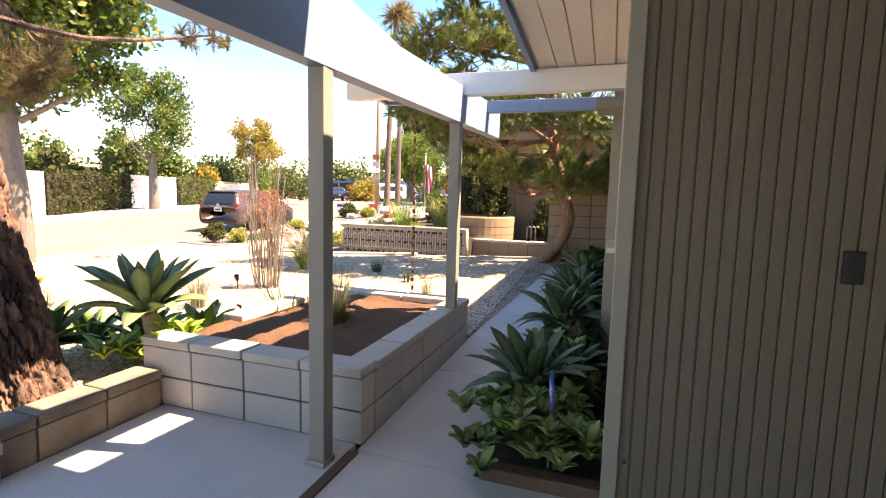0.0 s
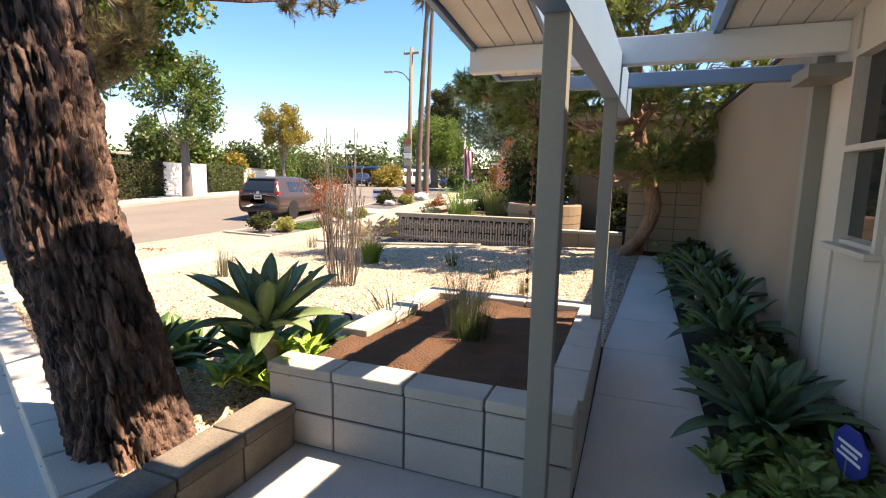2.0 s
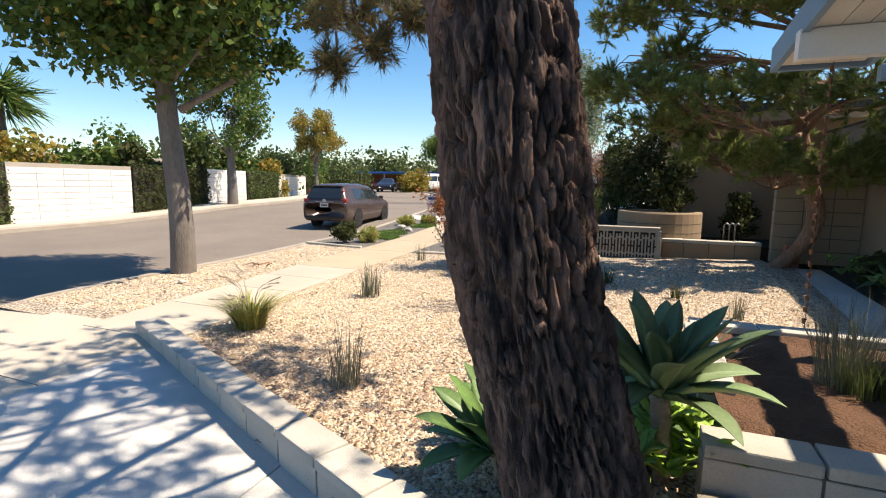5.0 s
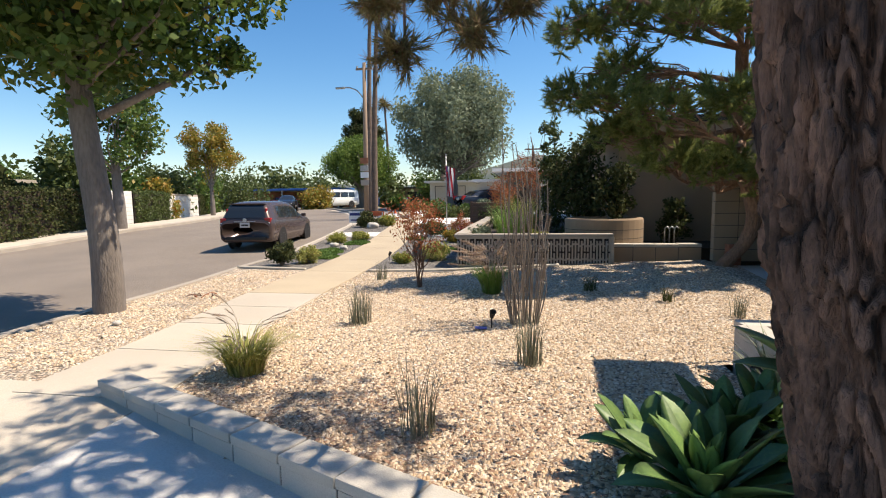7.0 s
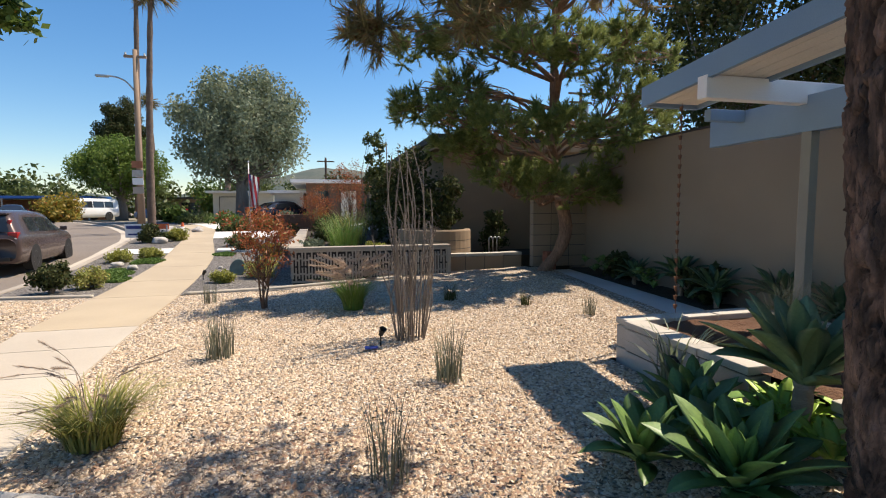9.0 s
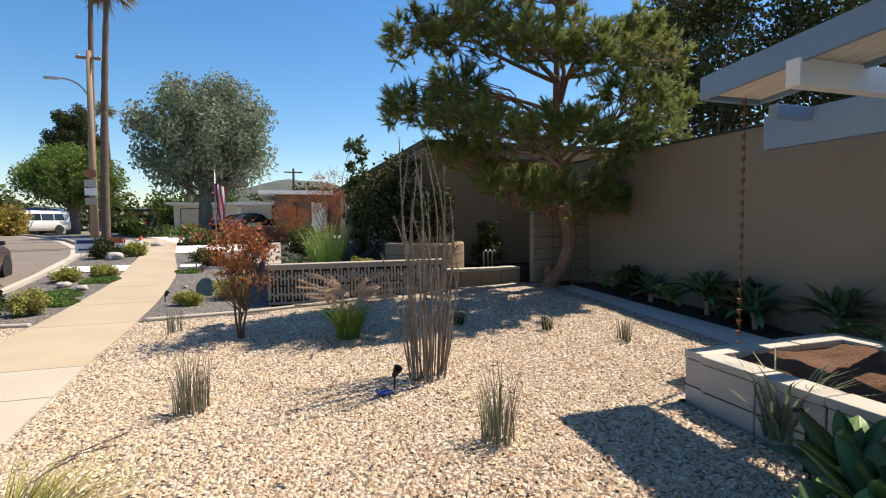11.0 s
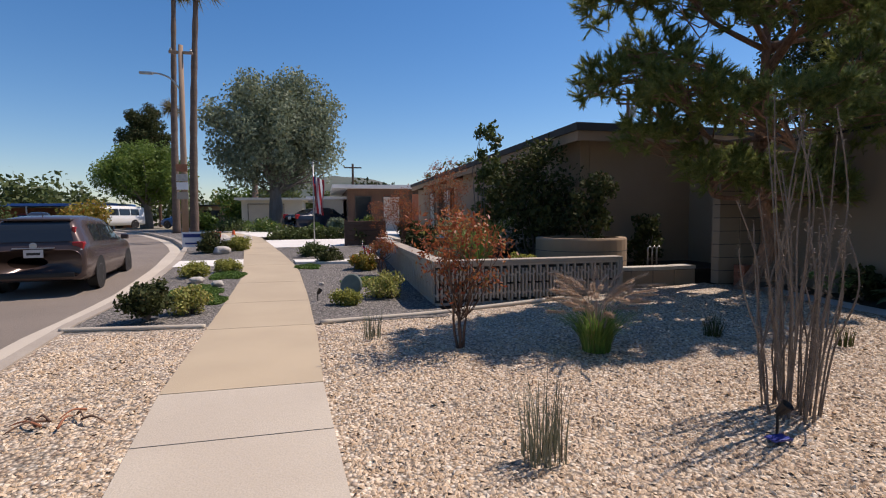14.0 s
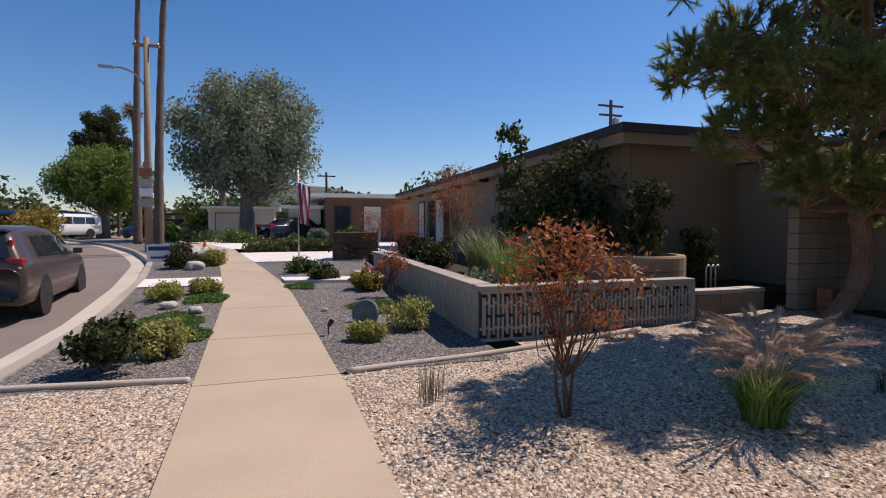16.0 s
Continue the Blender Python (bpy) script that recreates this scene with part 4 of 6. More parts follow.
far_trees = (
    ("street_tree", (-21.35, 18.2), 7.0, 0.2, (0, 0, 4.7, 1.9, 2.3, 2.3), "leaves", "grey_bark", "leafy green street tree before a white wall"),
    ("street_tree", (-26.2, 31.3), 6.3, 0.14, (0, 0, 4.5, 1.9, 1.9, 1.9), "autumn", "grey_bark", "young street tree turning yellow and orange"),
    ("olive_tree", (-11.3, 42.0), 11.5, 0.45, (0.2, 0, 7.3, 4.6, 4.2, 4.2), "grey_leaves", "grey_bark", "large round tree with silvery grey-green leaves"),
    ("ficus_tree", (-25.6, 60.0), 8.2, 0.5, (0, 0, 5.4, 4.4, 4.0, 2.8), "lime_leaves", "grey_bark", "round bright green tree beside the street"),
    ("eucalyptus_tree", (-30.0, 75.0), 15.5, 0.4, (0, 0, 10.2, 3.0, 3.0, 5.0), "dark_leaves", "grey_bark", "tall narrow dark green tree in the distance"),
)
for nm, (x, y), h, r, cr, lm, bk, lab in far_trees:
    big = h > 7.5
    broad_tree(nm, (x, y, gz(-9, y) - 0.15), h, r, cr, 200 if big else 60, 230 if big else 140, 0.115 if big else 0.08, lm, bk, lab, 0.35 if big else 0.42, (0, 0), 0.26)


def palm(x, y, h, lean, r=0.16, s=1.0, label="tall slender fan palm with brown trunk"):
    t = thing("palm_tree", (x, y, gz(-9, y) - 0.1), label, "palm tree", "palms")
    top = np.array((lean, 0, h))
    part("trunk", tube(spline([(0, 0, 0), (lean * 0.15, 0, h * 0.3), (lean * 0.5, 0, h * 0.65), top], 24), np.linspace(r * 1.5, r * 0.75, 24) + 0.012 * np.sin(np.arange(24) * 2.4), 14), "palm_bark", t, smooth=True)
    fr = []
    for k in range(34):
        a, el = rng.random() * 6.283, rng.uniform(-0.9, 1.1)
        d = np.array((math.cos(a) * math.cos(el), math.sin(a) * math.cos(el), math.sin(el)))
        c = top + d * rng.uniform(0.5, 0.9) * s
        fr.append(needle_cloud(rng, [c], [d + np.array((0, 0, -0.25))], 22, 0.75 * s, 0.035 * s))
    part("frond_crown", join(*fr), "dry_needles" if h > 9 else "leaves", t)


palm(-16.2, 35.0, 14.0, 0.35, 0.15)
palm(-13.45, 27.3, 11.1, 0.45, 0.13)
palm(-28.6, 84, 16.5, -0.6, 0.2, 1.4, "distant tall palm above the rooftops")
palm(-29.5, 13.5, 4.8, 0.1, 0.25, 1.5, "stout palm behind the white wall")
palm(-14.5, 56, 7.5, 0.1, 0.25, 1.7, "short palm beyond the utility pole")

# far belt of trees and shrubs
belt = []
for k in range(64):
    a = radians(rng.uniform(-22, 62))
    d = rng.uniform(72, 110)
    h = rng.uniform(2.0, 5.5)
    x, y = -8 - d * math.sin(a), 4 + d * math.cos(a)
    belt.append(leaf_cloud(rng, blob_points(rng, 26, (x, y, h * 0.55), (h * 0.9, h * 0.9, h * 0.62), 0.3), 34, h * 0.32, 0.34))
tagged(part("tree_belt", join(*belt), "hedge_leaves"), "distant belt of mixed green garden trees", "trees", kind="stuff")


def shrub(name, x, y, r, h, leaf, material, label, n=34, per=60, z=None, cat="shrub"):
    t = thing(name, (x, y, gz(x, y) if z is None else z), label, cat)
    pts = blob_points(rng, n, (0, 0, h * 0.45), (r * 0.85, r * 0.85, h * 0.5), 0.3)
    pts[:, 2] = np.maximum(pts[:, 2], 0.05)
    part("twig_frame", join(*[limb((0, 0, 0), p, 0.012 + 0.01 * r, 0.004, 0.1, 4, 5)[0] for p in pts[:14]]), "grey_bark", t)
    part("foliage", leaf_cloud(rng, pts, per, r * 0.34, leaf), material, t)
    return t


for k, (x, y, r, h, m) in enumerate(((-26.5, 12, 2.2, 3.4, "autumn"), (-24.5, 9.0, 1.6, 2.6, "yellow_leaves"), (-28, 17, 2.4, 4.2, "leaves"), (-26.5, 20.5, 1.8, 4.8, "hedge_leaves"), (-29, 25, 2.4, 5.0, "leaves"), (-30, 31, 2.6, 4.4, "hedge_leaves"), (-32, 38, 3.0, 5.0, "leaves"), (-33, 46, 3.2, 4.6, "hedge_leaves"), (-27, 50, 2.2, 3.0, "autumn"), (-25.5, 16.5, 1.4, 3.0, "dark_leaves"), (-27.5, 28, 1.6, 3.2, "autumn"))):
    shrub("garden_tree", x, y, r, h, 0.13, m, "bushy garden tree rising behind the street wall", 40, 90, 0.0, "tree")
for x, y, r, h, m in ((-12.5, 62, 3.2, 4.6, "hedge_leaves"), (-17, 66, 3.5, 5.0, "leaves"), (-8, 64, 3.0, 4.0, "hedge_leaves"), (-19, 50, 1.1, 1.4, "hedge_leaves"), (-17, 46, 0.9, 1.1, "leaves"), (-2, 60, 4, 5.5, "dark_leaves"), (6, 50, 4.5, 6.0, "hedge_leaves")):
    shrub("garden_shrub", x, y, r, h, 0.22, m, "dense green garden shrub beyond the driveways", 44, 80, gz(-9, y) - 0.1)
# trees that rise behind the house
for x, y, h, m in ((6.2, 13.4, 9.0, "dark_leaves"), (8.8, 11.0, 9.5, "dark_leaves")):
    broad_tree("backyard_tree", (x, y, 0), h, 0.25, (0, 0, h * 0.64, 2.5, 2.5, h * 0.36), 120, 170, 0.07, m, "grey_bark", "tall dark backyard tree with bare grey branches", 0.4, (0, 0), 0.3)

# ---- spiky, grassy and leafy plants of the yard ----
def agave_leaf(length, width, curve, fold=0.35, n=9):
    v, f = [], []
    for i in range(n + 1):
        u = i / n
        w = width * (0.42 + 1.35 * u - 0.2 * u * u) * (1 - u ** 3.2) ** 0.9 if u < 1 else 0.0
        w = max(w, 0.002)
        x = length * (u - 0.10 * curve * u ** 3)
        z = length * (0.32 * u - curve * u * u * 0.55)
        up = fold * w
        v += [(x, -w, z + up), (x, -w * 0.5, z + up * 0.22), (x, 0, z), (x, w * 0.5, z + up * 0.22), (x, w, z + up), (x, 0, z - 0.018 * (1 - u))]
    for i in range(n):
        o = i * 6
        for a, b in ((0, 1), (1, 2), (2, 3), (3, 4), (4, 5), (5, 0)):
            f.append((o + a, o + 6 + a, o + 6 + b, o + b))
    return v, f


AGAVE = []
for k, (ln, w, c) in enumerate(((0.42, 0.062, 0.03), (0.48, 0.072, 0.15), (0.50, 0.078, 0.38), (0.46, 0.072, 0.75))):
    me = mesh_of("leaf", agave_leaf(ln, w, c))
    me.shade_smooth()
    me.materials.append(M["agave"])
    AGAVE.append(me)


# House-bed agaves: the bed's shade is put into a darker leaf colour.
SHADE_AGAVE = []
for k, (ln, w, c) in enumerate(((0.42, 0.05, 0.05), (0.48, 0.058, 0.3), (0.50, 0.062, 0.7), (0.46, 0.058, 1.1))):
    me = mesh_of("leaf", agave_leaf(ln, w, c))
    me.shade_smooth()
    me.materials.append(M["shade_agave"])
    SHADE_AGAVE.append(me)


FOXTAIL = []
for k, (ln, w, c) in enumerate(((0.42, 0.050, 0.03), (0.50, 0.058, 0.12), (0.52, 0.062, 0.30), (0.48, 0.058, 0.65))):
    me = mesh_of("leaf", agave_leaf(ln, w, c, 0.45))
    me.shade_smooth()
    me.materials.append(M["foxtail"])
    FOXTAIL.append(me)


def agave(x, y, z, s, stalk, leaves, label, kit=AGAVE):
    t = thing("agave", (x, y, z), label, "agave", "agaves", rng.random() * 6.28, s)
    if stalk:
        part("stalk", tube(spline([(0.12 * stalk, 0, -0.05), (0.03, 0, stalk * 0.5), (0, 0, stalk)], 10), np.linspace(0.036, 0.046, 10) + 0.004 * np.sin(np.arange(10) * 2.2), 12), "stalk", t, "ringed pale stalk", True)
    for i in range(leaves):
        u = i / leaves
        ob = part("leaf", kit[min(3, int(u * 4))], "agave", t)
        el = 1.42 - 1.05 * u + rng.normal() * 0.07
        ob.location = (0, 0, stalk)
        ob.rotation_euler = (rng.normal() * 0.1, -el + 0.3, i * 2.39996 + rng.normal() * 0.08)
        k = 0.72 + 0.36 * min(1, u * 2.2) + rng.normal() * 0.04
        ob.scale = (k, k, k)
    return t


agave(-3.62, 2.70, gz(-3.62, 2.70), 0.98, 0.42, 30, "grey-green foxtail agave rosette on a short bare stalk", FOXTAIL)
agave(-4.28, 2.42, gz(-4.28, 2.42), 0.80, 0.14, 30, "large green agave rosette in gravel beside the pine")
agave(-4.40, 2.86, gz(-4.40, 2.86), 0.68, 0.10, 24, "dark green agave half hidden behind the pine trunk")
agave(-4.0, 3.0, gz(-4.0, 3.0), 0.78, 0.10, 24, "dark green agave beside the block planter")
agave(-3.72, 3.3, gz(-3.7, 3.3), 0.72, 0.12, 22, "dark green agave beside the block planter")
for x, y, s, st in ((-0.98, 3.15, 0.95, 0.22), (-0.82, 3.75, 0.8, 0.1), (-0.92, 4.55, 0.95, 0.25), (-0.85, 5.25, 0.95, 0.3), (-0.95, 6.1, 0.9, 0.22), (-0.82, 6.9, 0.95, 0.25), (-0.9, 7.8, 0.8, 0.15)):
    agave(x, y, path_z(x, y), s, st, 30, "green agave toned darker for shade in the bed along the house", SHADE_AGAVE)

leaf_small = mesh_of("leaf", agave_leaf(0.20, 0.032, 0.6, 0.3, 6))
leaf_small.shade_smooth()
leaf_small.materials.append(M["bright_leaf"])
leaf_dark = mesh_of("leaf", agave_leaf(0.13, 0.03, 0.6, 0.3, 6))
leaf_dark.shade_smooth()
leaf_dark.materials.append(M["aeonium"])


def rosette_plant(name, x, y, z, n, size, label, me=None):
    t = thing(name, (x, y, z), label, "succulent")
    for k in range(n):
        cx, cy, cz = rng.normal() * size * 0.5, rng.normal() * size * 0.5, 0.03 + rng.random() * size * 0.8
        for i in range(9):
            ob = part("leaf", me or leaf_small, "bright_leaf", t)
            ob.location, ob.rotation_euler = (cx, cy, cz), (0, -0.9 + 0.07 * i, i * 2.4 + k)
            q = 0.7 + 0.5 * rng.random()
            ob.scale = (q, q, q)
    return t


rosette_plant("succulent", -3.56, 2.82, gz(-3.56, 2.82), 14, 0.26, "bright lime green leafy succulents at the planter's foot")
rosette_plant("succulent", -3.74, 2.70, gz(-3.74, 2.70), 8, 0.18, "bright lime green leafy succulents at the pine's foot")
for x, y in ((-1.02, 2.62), (-0.95, 2.54), (-0.70, 2.55), (-0.78, 2.66), (-0.62, 2.8), (-1.06, 2.95), (-0.8, 2.9), (-1.0, 4.0), (-0.98, 5.0), (-1.02, 7.2), (-1.0, 8.6)):
    rosette_plant("aeonium", x, y, path_z(x, y) + 0.06, 9, 0.26, "green aeonium rosettes in the shaded house bed", leaf_dark)
for x, y, h in ((-0.8, 3.3, 0.35), (-0.78, 4.3, 0.4), (-0.75, 6.5, 0.5), (-0.8, 8.4, 0.5)):
    shrub("shade_plant", x, y, 0.32, h, 0.045, "dark_leaves", "dark leafy undergrowth in the house bed", 26, 50, path_z(x, y))


def clump(name, x, y, h, n, lean, width, base, material, label, z=None, plumes=0, cat="ornamental grass"):
    t = thing(name, (x, y, gz(x, y) if z is None else z), label, cat)
    part("tuft", blade_clump(rng, n, h, lean, width, base), material, t)
    if plumes:
        v, f = [], []
        stems, heads = [], []
        for _ in range(plumes):
            a = rng.random() * 6.283
            d = np.array((math.cos(a), math.sin(a), 0))
            hh = h * rng.uniform(0.70, 1.25)
            reach = rng.uniform(0.35, 1.0) * h
            pts = spline([d * 0.05, d * 0.30 * reach + np.array((0, 0, hh * 0.75)), d * reach + np.array((0, 0, hh * rng.uniform(0.8, 1.08)))], 9)
            stems.append(tube(pts, [0.0017] * 9, 4))
            for q in np.linspace(0, 1, 16):
                i = 6 + q * 2
                p = pts[int(i)] + (pts[min(int(i) + 1, 8)] - pts[int(i)]) * (i - int(i))
                dd = pts[8] - pts[6]
                heads.append((p, dd / np.linalg.norm(dd)))
        part("plumes", join(*stems, needle_cloud(rng, [p for p, _ in heads], [d for _, d in heads], 14 if plumes > 20 else 5, 0.045 if plumes > 20 else 0.026, 0.003 if plumes > 20 else 0.002)), "plume", t, "pale pinkish seed plumes")
    return t


clump("rush_clump", -6.75, 5.57, 0.48, 90, 0.22, 0.005, 0.12, "rush", "small upright clump of grey-green rushes in gravel")
clump("rush_clump", -5.58, 3.21, 0.52, 55, 0.30, 0.0045, 0.11, "rush", "sparse upright clump of grey-brown rushes in gravel")
clump("rush_clump", -4.94, 4.44, 0.48, 90, 0.24, 0.005, 0.10, "rush", "small upright clump of grey-green rushes in gravel")
clump("rush_clump", -2.78, 6.05, 0.32, 60, 0.25, 0.0035, 0.08, "rush", "small upright clump of green rushes in gravel")
clump("rush_clump", -7.38, 8.4, 0.36, 60, 0.2, 0.004, 0.10, "rush", "small upright clump of dark rushes beside the edging")
clump("dark_grass", -4.13, 7.33, 0.26, 90, 0.35, 0.004, 0.09, "dark_leaves", "short black-green tuft in shaded gravel")
clump("dark_grass", -3.3, 6.7, 0.24, 60, 0.35, 0.004, 0.07, "dark_leaves", "short black-green tuft in shaded gravel")
clump("fountain_grass", -7.14, 3.98, 0.46, 520, 0.85, 0.007, 0.13, "straw_grass", "yellow-green fountain grass with arching plumes", plumes=14)
clump("fountain_grass", -5.45, 7.26, 0.60, 460, 0.75, 0.006, 0.12, "fresh_grass", "green fountain grass with pale arching plumes", plumes=64)
clump("planter_grass", -2.68, 3.60, 0.62, 300, 0.42, 0.0024, 0.13, "rush", "grey-green grass clump growing in the planter", z=0.40)
clump("planter_grass", -2.62, 3.52, 0.30, 260, 0.5, 0.0028, 0.13, "hedge_leaves", "fresh green grass clump growing in the planter", z=0.40)
clump("yucca", -3.35, 3.9, 0.62, 60, 0.6, 0.014, 0.1, "grey_leaves", "stiff grey-green spiky plant beside the planter", z=0.1)

sticks = thing("ocotillo", (-5.0, 5.72, gz(-5.0, 5.72)), "tall cluster of bare grey thorny ocotillo stems", "desert shrub")
for k in range(40):
    a, r = rng.random() * 6.28, 0.22 * rng.random() ** 0.5
    h = rng.uniform(0.7, 1.5) if k > 9 else rng.uniform(1.5, 1.95)
    bx, by = math.cos(a) * r, math.sin(a) * r
    ox, oy = bx * (1 + 0.5 * rng.random()), by * (1 + 0.5 * rng.random())
    pts = spline([(bx * 0.75, by * 0.75, -0.03), (bx + rng.normal() * 0.02, by + rng.normal() * 0.02, h * 0.35), (ox + rng.normal() * 0.03, oy + rng.normal() * 0.03, h * 0.7), (ox + rng.normal() * 0.05, oy + rng.normal() * 0.05, h)], 16)
    g = [tube(pts, np.linspace(0.0068, 0.0042, 16), 6)]
    q = rng.integers(3, 16, 130)
    c = pts[q] + rng.normal(size=(130, 3)) * np.array((0.002, 0.002, 0.03))
    dd = rng.normal(size=(130, 3)) * np.array((1, 1, 0.3))
    g.append(needle_cloud(rng, c, dd / np.linalg.norm(dd, axis=1, keepdims=True), 1, 0.026, 0.0024))
    part("stem", join(*g), "stem", sticks)


def maple(x, y, h, r, label, material="red_leaves", n=70, z=None):
    t = thing("japanese_maple", (x, y, gz(x, y) if z is None else z), label, "small tree", "maples")
    pts = blob_points(rng, n, (0, 0, h * 0.66), (r, r, h * 0.34), 0.3)
    forks = [np.array((rng.normal() * 0.06, rng.normal() * 0.06, h * rng.uniform(0.15, 0.4))) for _ in range(4)]
    part("trunk", join(*[limb((0.015 * i, 0, -0.05), q, 0.016, 0.010, 0.08, 6, 8)[0] for i, q in enumerate(forks)]), "brown_wood", t, smooth=True)
    part("twig_frame", join(*[limb(forks[i % 4], p, 0.006, 0.002, 0.12, 5, 5)[0] for i, p in enumerate(pts[: n // 2])]), "brown_wood", t)
    part("foliage", leaf_cloud(rng, pts, 26, r * 0.26, 0.024, 0.4), material, t)


maple(-6.60, 7.80, 1.50, 0.50, "small japanese maple with fine rusty red leaves")
maple(-6.72, 13.3, 0.9, 0.30, "small dark red japanese maple beside the wall", n=46)
maple(-4.9, 15.2, 2.55, 0.62, "taller red japanese maple against the neighbouring house", n=100)
maple(-5.8, 16.6, 1.85, 0.5, "bushy red japanese maple in the neighbouring garden", n=80)
maple(-6.0, 19.5, 1.6, 0.5, "bushy dark red shrub in the neighbouring garden", n=50)

# ---- neighbouring garden ----
screen = thing("screen_block_wall", (0, 0, 0), "low garden wall of patterned screen blocks with pale coping", "garden wall")
SX0, SX1, SY, SZ = -6.33, -3.45, 10.0, 0.10
# Added near-black sheet: shade in the openings between bars, as plain colour.
part("backing", boxes((SX0 + 0.02, SY + 0.03, SZ - 0.1, SX1, SY + 0.14, 0.67)), "screen_shade", screen)
part("coping", boxes((SX0 - 0.04, SY - 0.04, 0.665, SX1 + 0.04, SY + 0.18, 0.725), bevel=0.01), "kerb", screen, "pale concrete coping")
bar, gap = 0.027, 0.027
unit = 4 * (bar + gap)
nx = int((SX1 - SX0) / unit)
unit = (SX1 - SX0) / nx


def screen_unit(flip):
    """One moulded block: upright bars tied by short cross bars."""
    w, h = unit, 0.57
    b = w / 8
    bs = [(0, -0.02, 0, w, 0.035, 0.03), (0, -0.02, h - 0.03, w, 0.035, h)]
    for k in range(4):
        x = k * 2 * b + b * 0.5
        if (k + flip) % 2:
            bs += [(x, -0.02, 0, x + b, 0.035, h * 0.47), (x, -0.02, h * 0.53, x + b, 0.035, h)]
            bs += [(x - b, -0.02, h * 0.30 - b, x + 0.2 * b, 0.035, h * 0.30), (x + 0.8 * b, -0.02, h * 0.68, x + 2 * b, 0.035, h * 0.68 + b)]
        else:
            bs += [(x, -0.02, h * 0.13, x + b, 0.035, h * 0.87)]
            bs += [(x - b, -0.02, h * 0.22, x, 0.035, h * 0.22 + b), (x, -0.02, h * 0.74, x + 2 * b, 0.035, h * 0.74 + b)]
    return boxes(*bs)


for k in range(2):
    me = mesh_of("screen_block", screen_unit(k))
    me.materials.append(M["screen"])
    for i in range(k, nx, 2):
        part("screen_block", me, "screen", screen).location = (SX0 + i * unit, SY, SZ - 0.005)
part("end_pier", boxes((SX1 - 0.01, SY - 0.03, -0.1, SX1 + 0.05, SY + 0.16, 0.665), bevel=0.006), "screen", screen)
side = thing("garden_side_wall", (0, 0, 0), "low block wall with pale coping beside grey gravel", "garden wall")
L = 7.6
part("body", prism([(SX0, SY + 0.145), (SX0 + 0.14, SY + 0.145), (SX0 + 0.14, SY + L), (SX0, SY + L)], -0.1, lambda x, y: 0.665 + 0.02 * (y - SY) / 4), "screen", side)
part("coping", prism([(SX0 - 0.05, SY + 0.19), (SX0 + 0.20, SY + 0.19), (SX0 + 0.20, SY + L), (SX0 - 0.05, SY + L)], lambda x, y: 0.668 + 0.02 * (y - SY) / 4, lambda x, y: 0.728 + 0.02 * (y - SY) / 4), "kerb", side, "pale concrete coping")
tab = mesh_of("block", boxes((-0.015, 0.02, 0.0, 0.0, 0.06, 0.30), (-0.012, 0.10, 0.08, 0.0, 0.14, 0.42), (-0.015, 0.18, 0.0, 0.0, 0.22, 0.2), (-0.012, 0.18, 0.26, 0.0, 0.22, 0.45)))
tab.materials.append(M["screen"])
for i in range(26):
    part("block", tab, "screen", side).location = (SX0 - 0.001, SY + 0.16 + i * 0.24, 0.15)
structure("neighbour_bed", prism([(SX0 + 0.15, SY + 0.14), (-3.4, SY + 0.14), (-3.0, 12.2), (-3.0, 19.5), (SX0 + 0.15, 19.5)], 0.0, lambda x, y: 0.52 + 0.01 * (y - 10)), "dark_soil", "dark mulch filling the neighbouring raised bed")

step = thing("stepped_block_wall", (0, 0, 0), "low tan block step wall in the garden corner", "garden wall")
block_run(step, (-3.40, 10.45), (-1.78, 10.45), 1, 0.14, 0.2, course=0.30, length=0.405, material="neighbour_wall", cap=0.06, cap_material="cap_block")
structure("corner_bed", prism([(-3.4, 10.5), (-0.6, 10.5), (-0.6, 12.0), (-3.4, 12.0)], 0.0, 0.42), "dark_soil", "dark gravelly soil behind the step wall")
drum = thing("curved_planter", (-3.42, 11.25, 0.4), "curved tan block planter against the house", "planter")
part("wall", lathe([(0.77, 0.0), (0.78, 0.04), (0.78, 0.54), (0.765, 0.57), (0.66, 0.57), (0.65, 0.44), (0.0, 0.44)], 36), "neighbour_wall", drum, smooth=False)
for zc in (0.18, 0.35):
    part("joint", lathe([(0.782, zc), (0.7825, zc + 0.002), (0.7825, zc + 0.008), (0.782, zc + 0.010)], 36), "mortar", drum)

bricks = thing("brick_stack", (-1.52, 9.62, 0.22), "small stack of red bricks beside the path", "bricks")
bme = mesh_of("brick", boxes((-0.10, -0.045, -0.028, 0.10, 0.045, 0.028), bevel=0.004))
bme.materials.append(M["brick"])
for z in range(6):
    for i in range(2):
        b = part("brick", bme, "brick", bricks)
        b.location, b.rotation_euler = ((0, -0.05 + 0.1 * i, 0.03 + z * 0.058) if z % 2 else (-0.05 + 0.1 * i, 0, 0.03 + z * 0.058)), (0, 0, (0 if z % 2 else 1.571) + rng.normal() * 0.03)
tap = thing("garden_tap", (-2.3, 10.9, 0.42), "grey metal irrigation pipes and tap", "garden tap")
for dx in (0, 0.09, 0.18):
    part("pipe", tube([(dx, 0, 0), (dx, 0, 0.34), (dx + 0.04, 0, 0.38), (dx + 0.08, 0, 0.34)], [0.014] * 4, 8), "metal", tap, smooth=True)

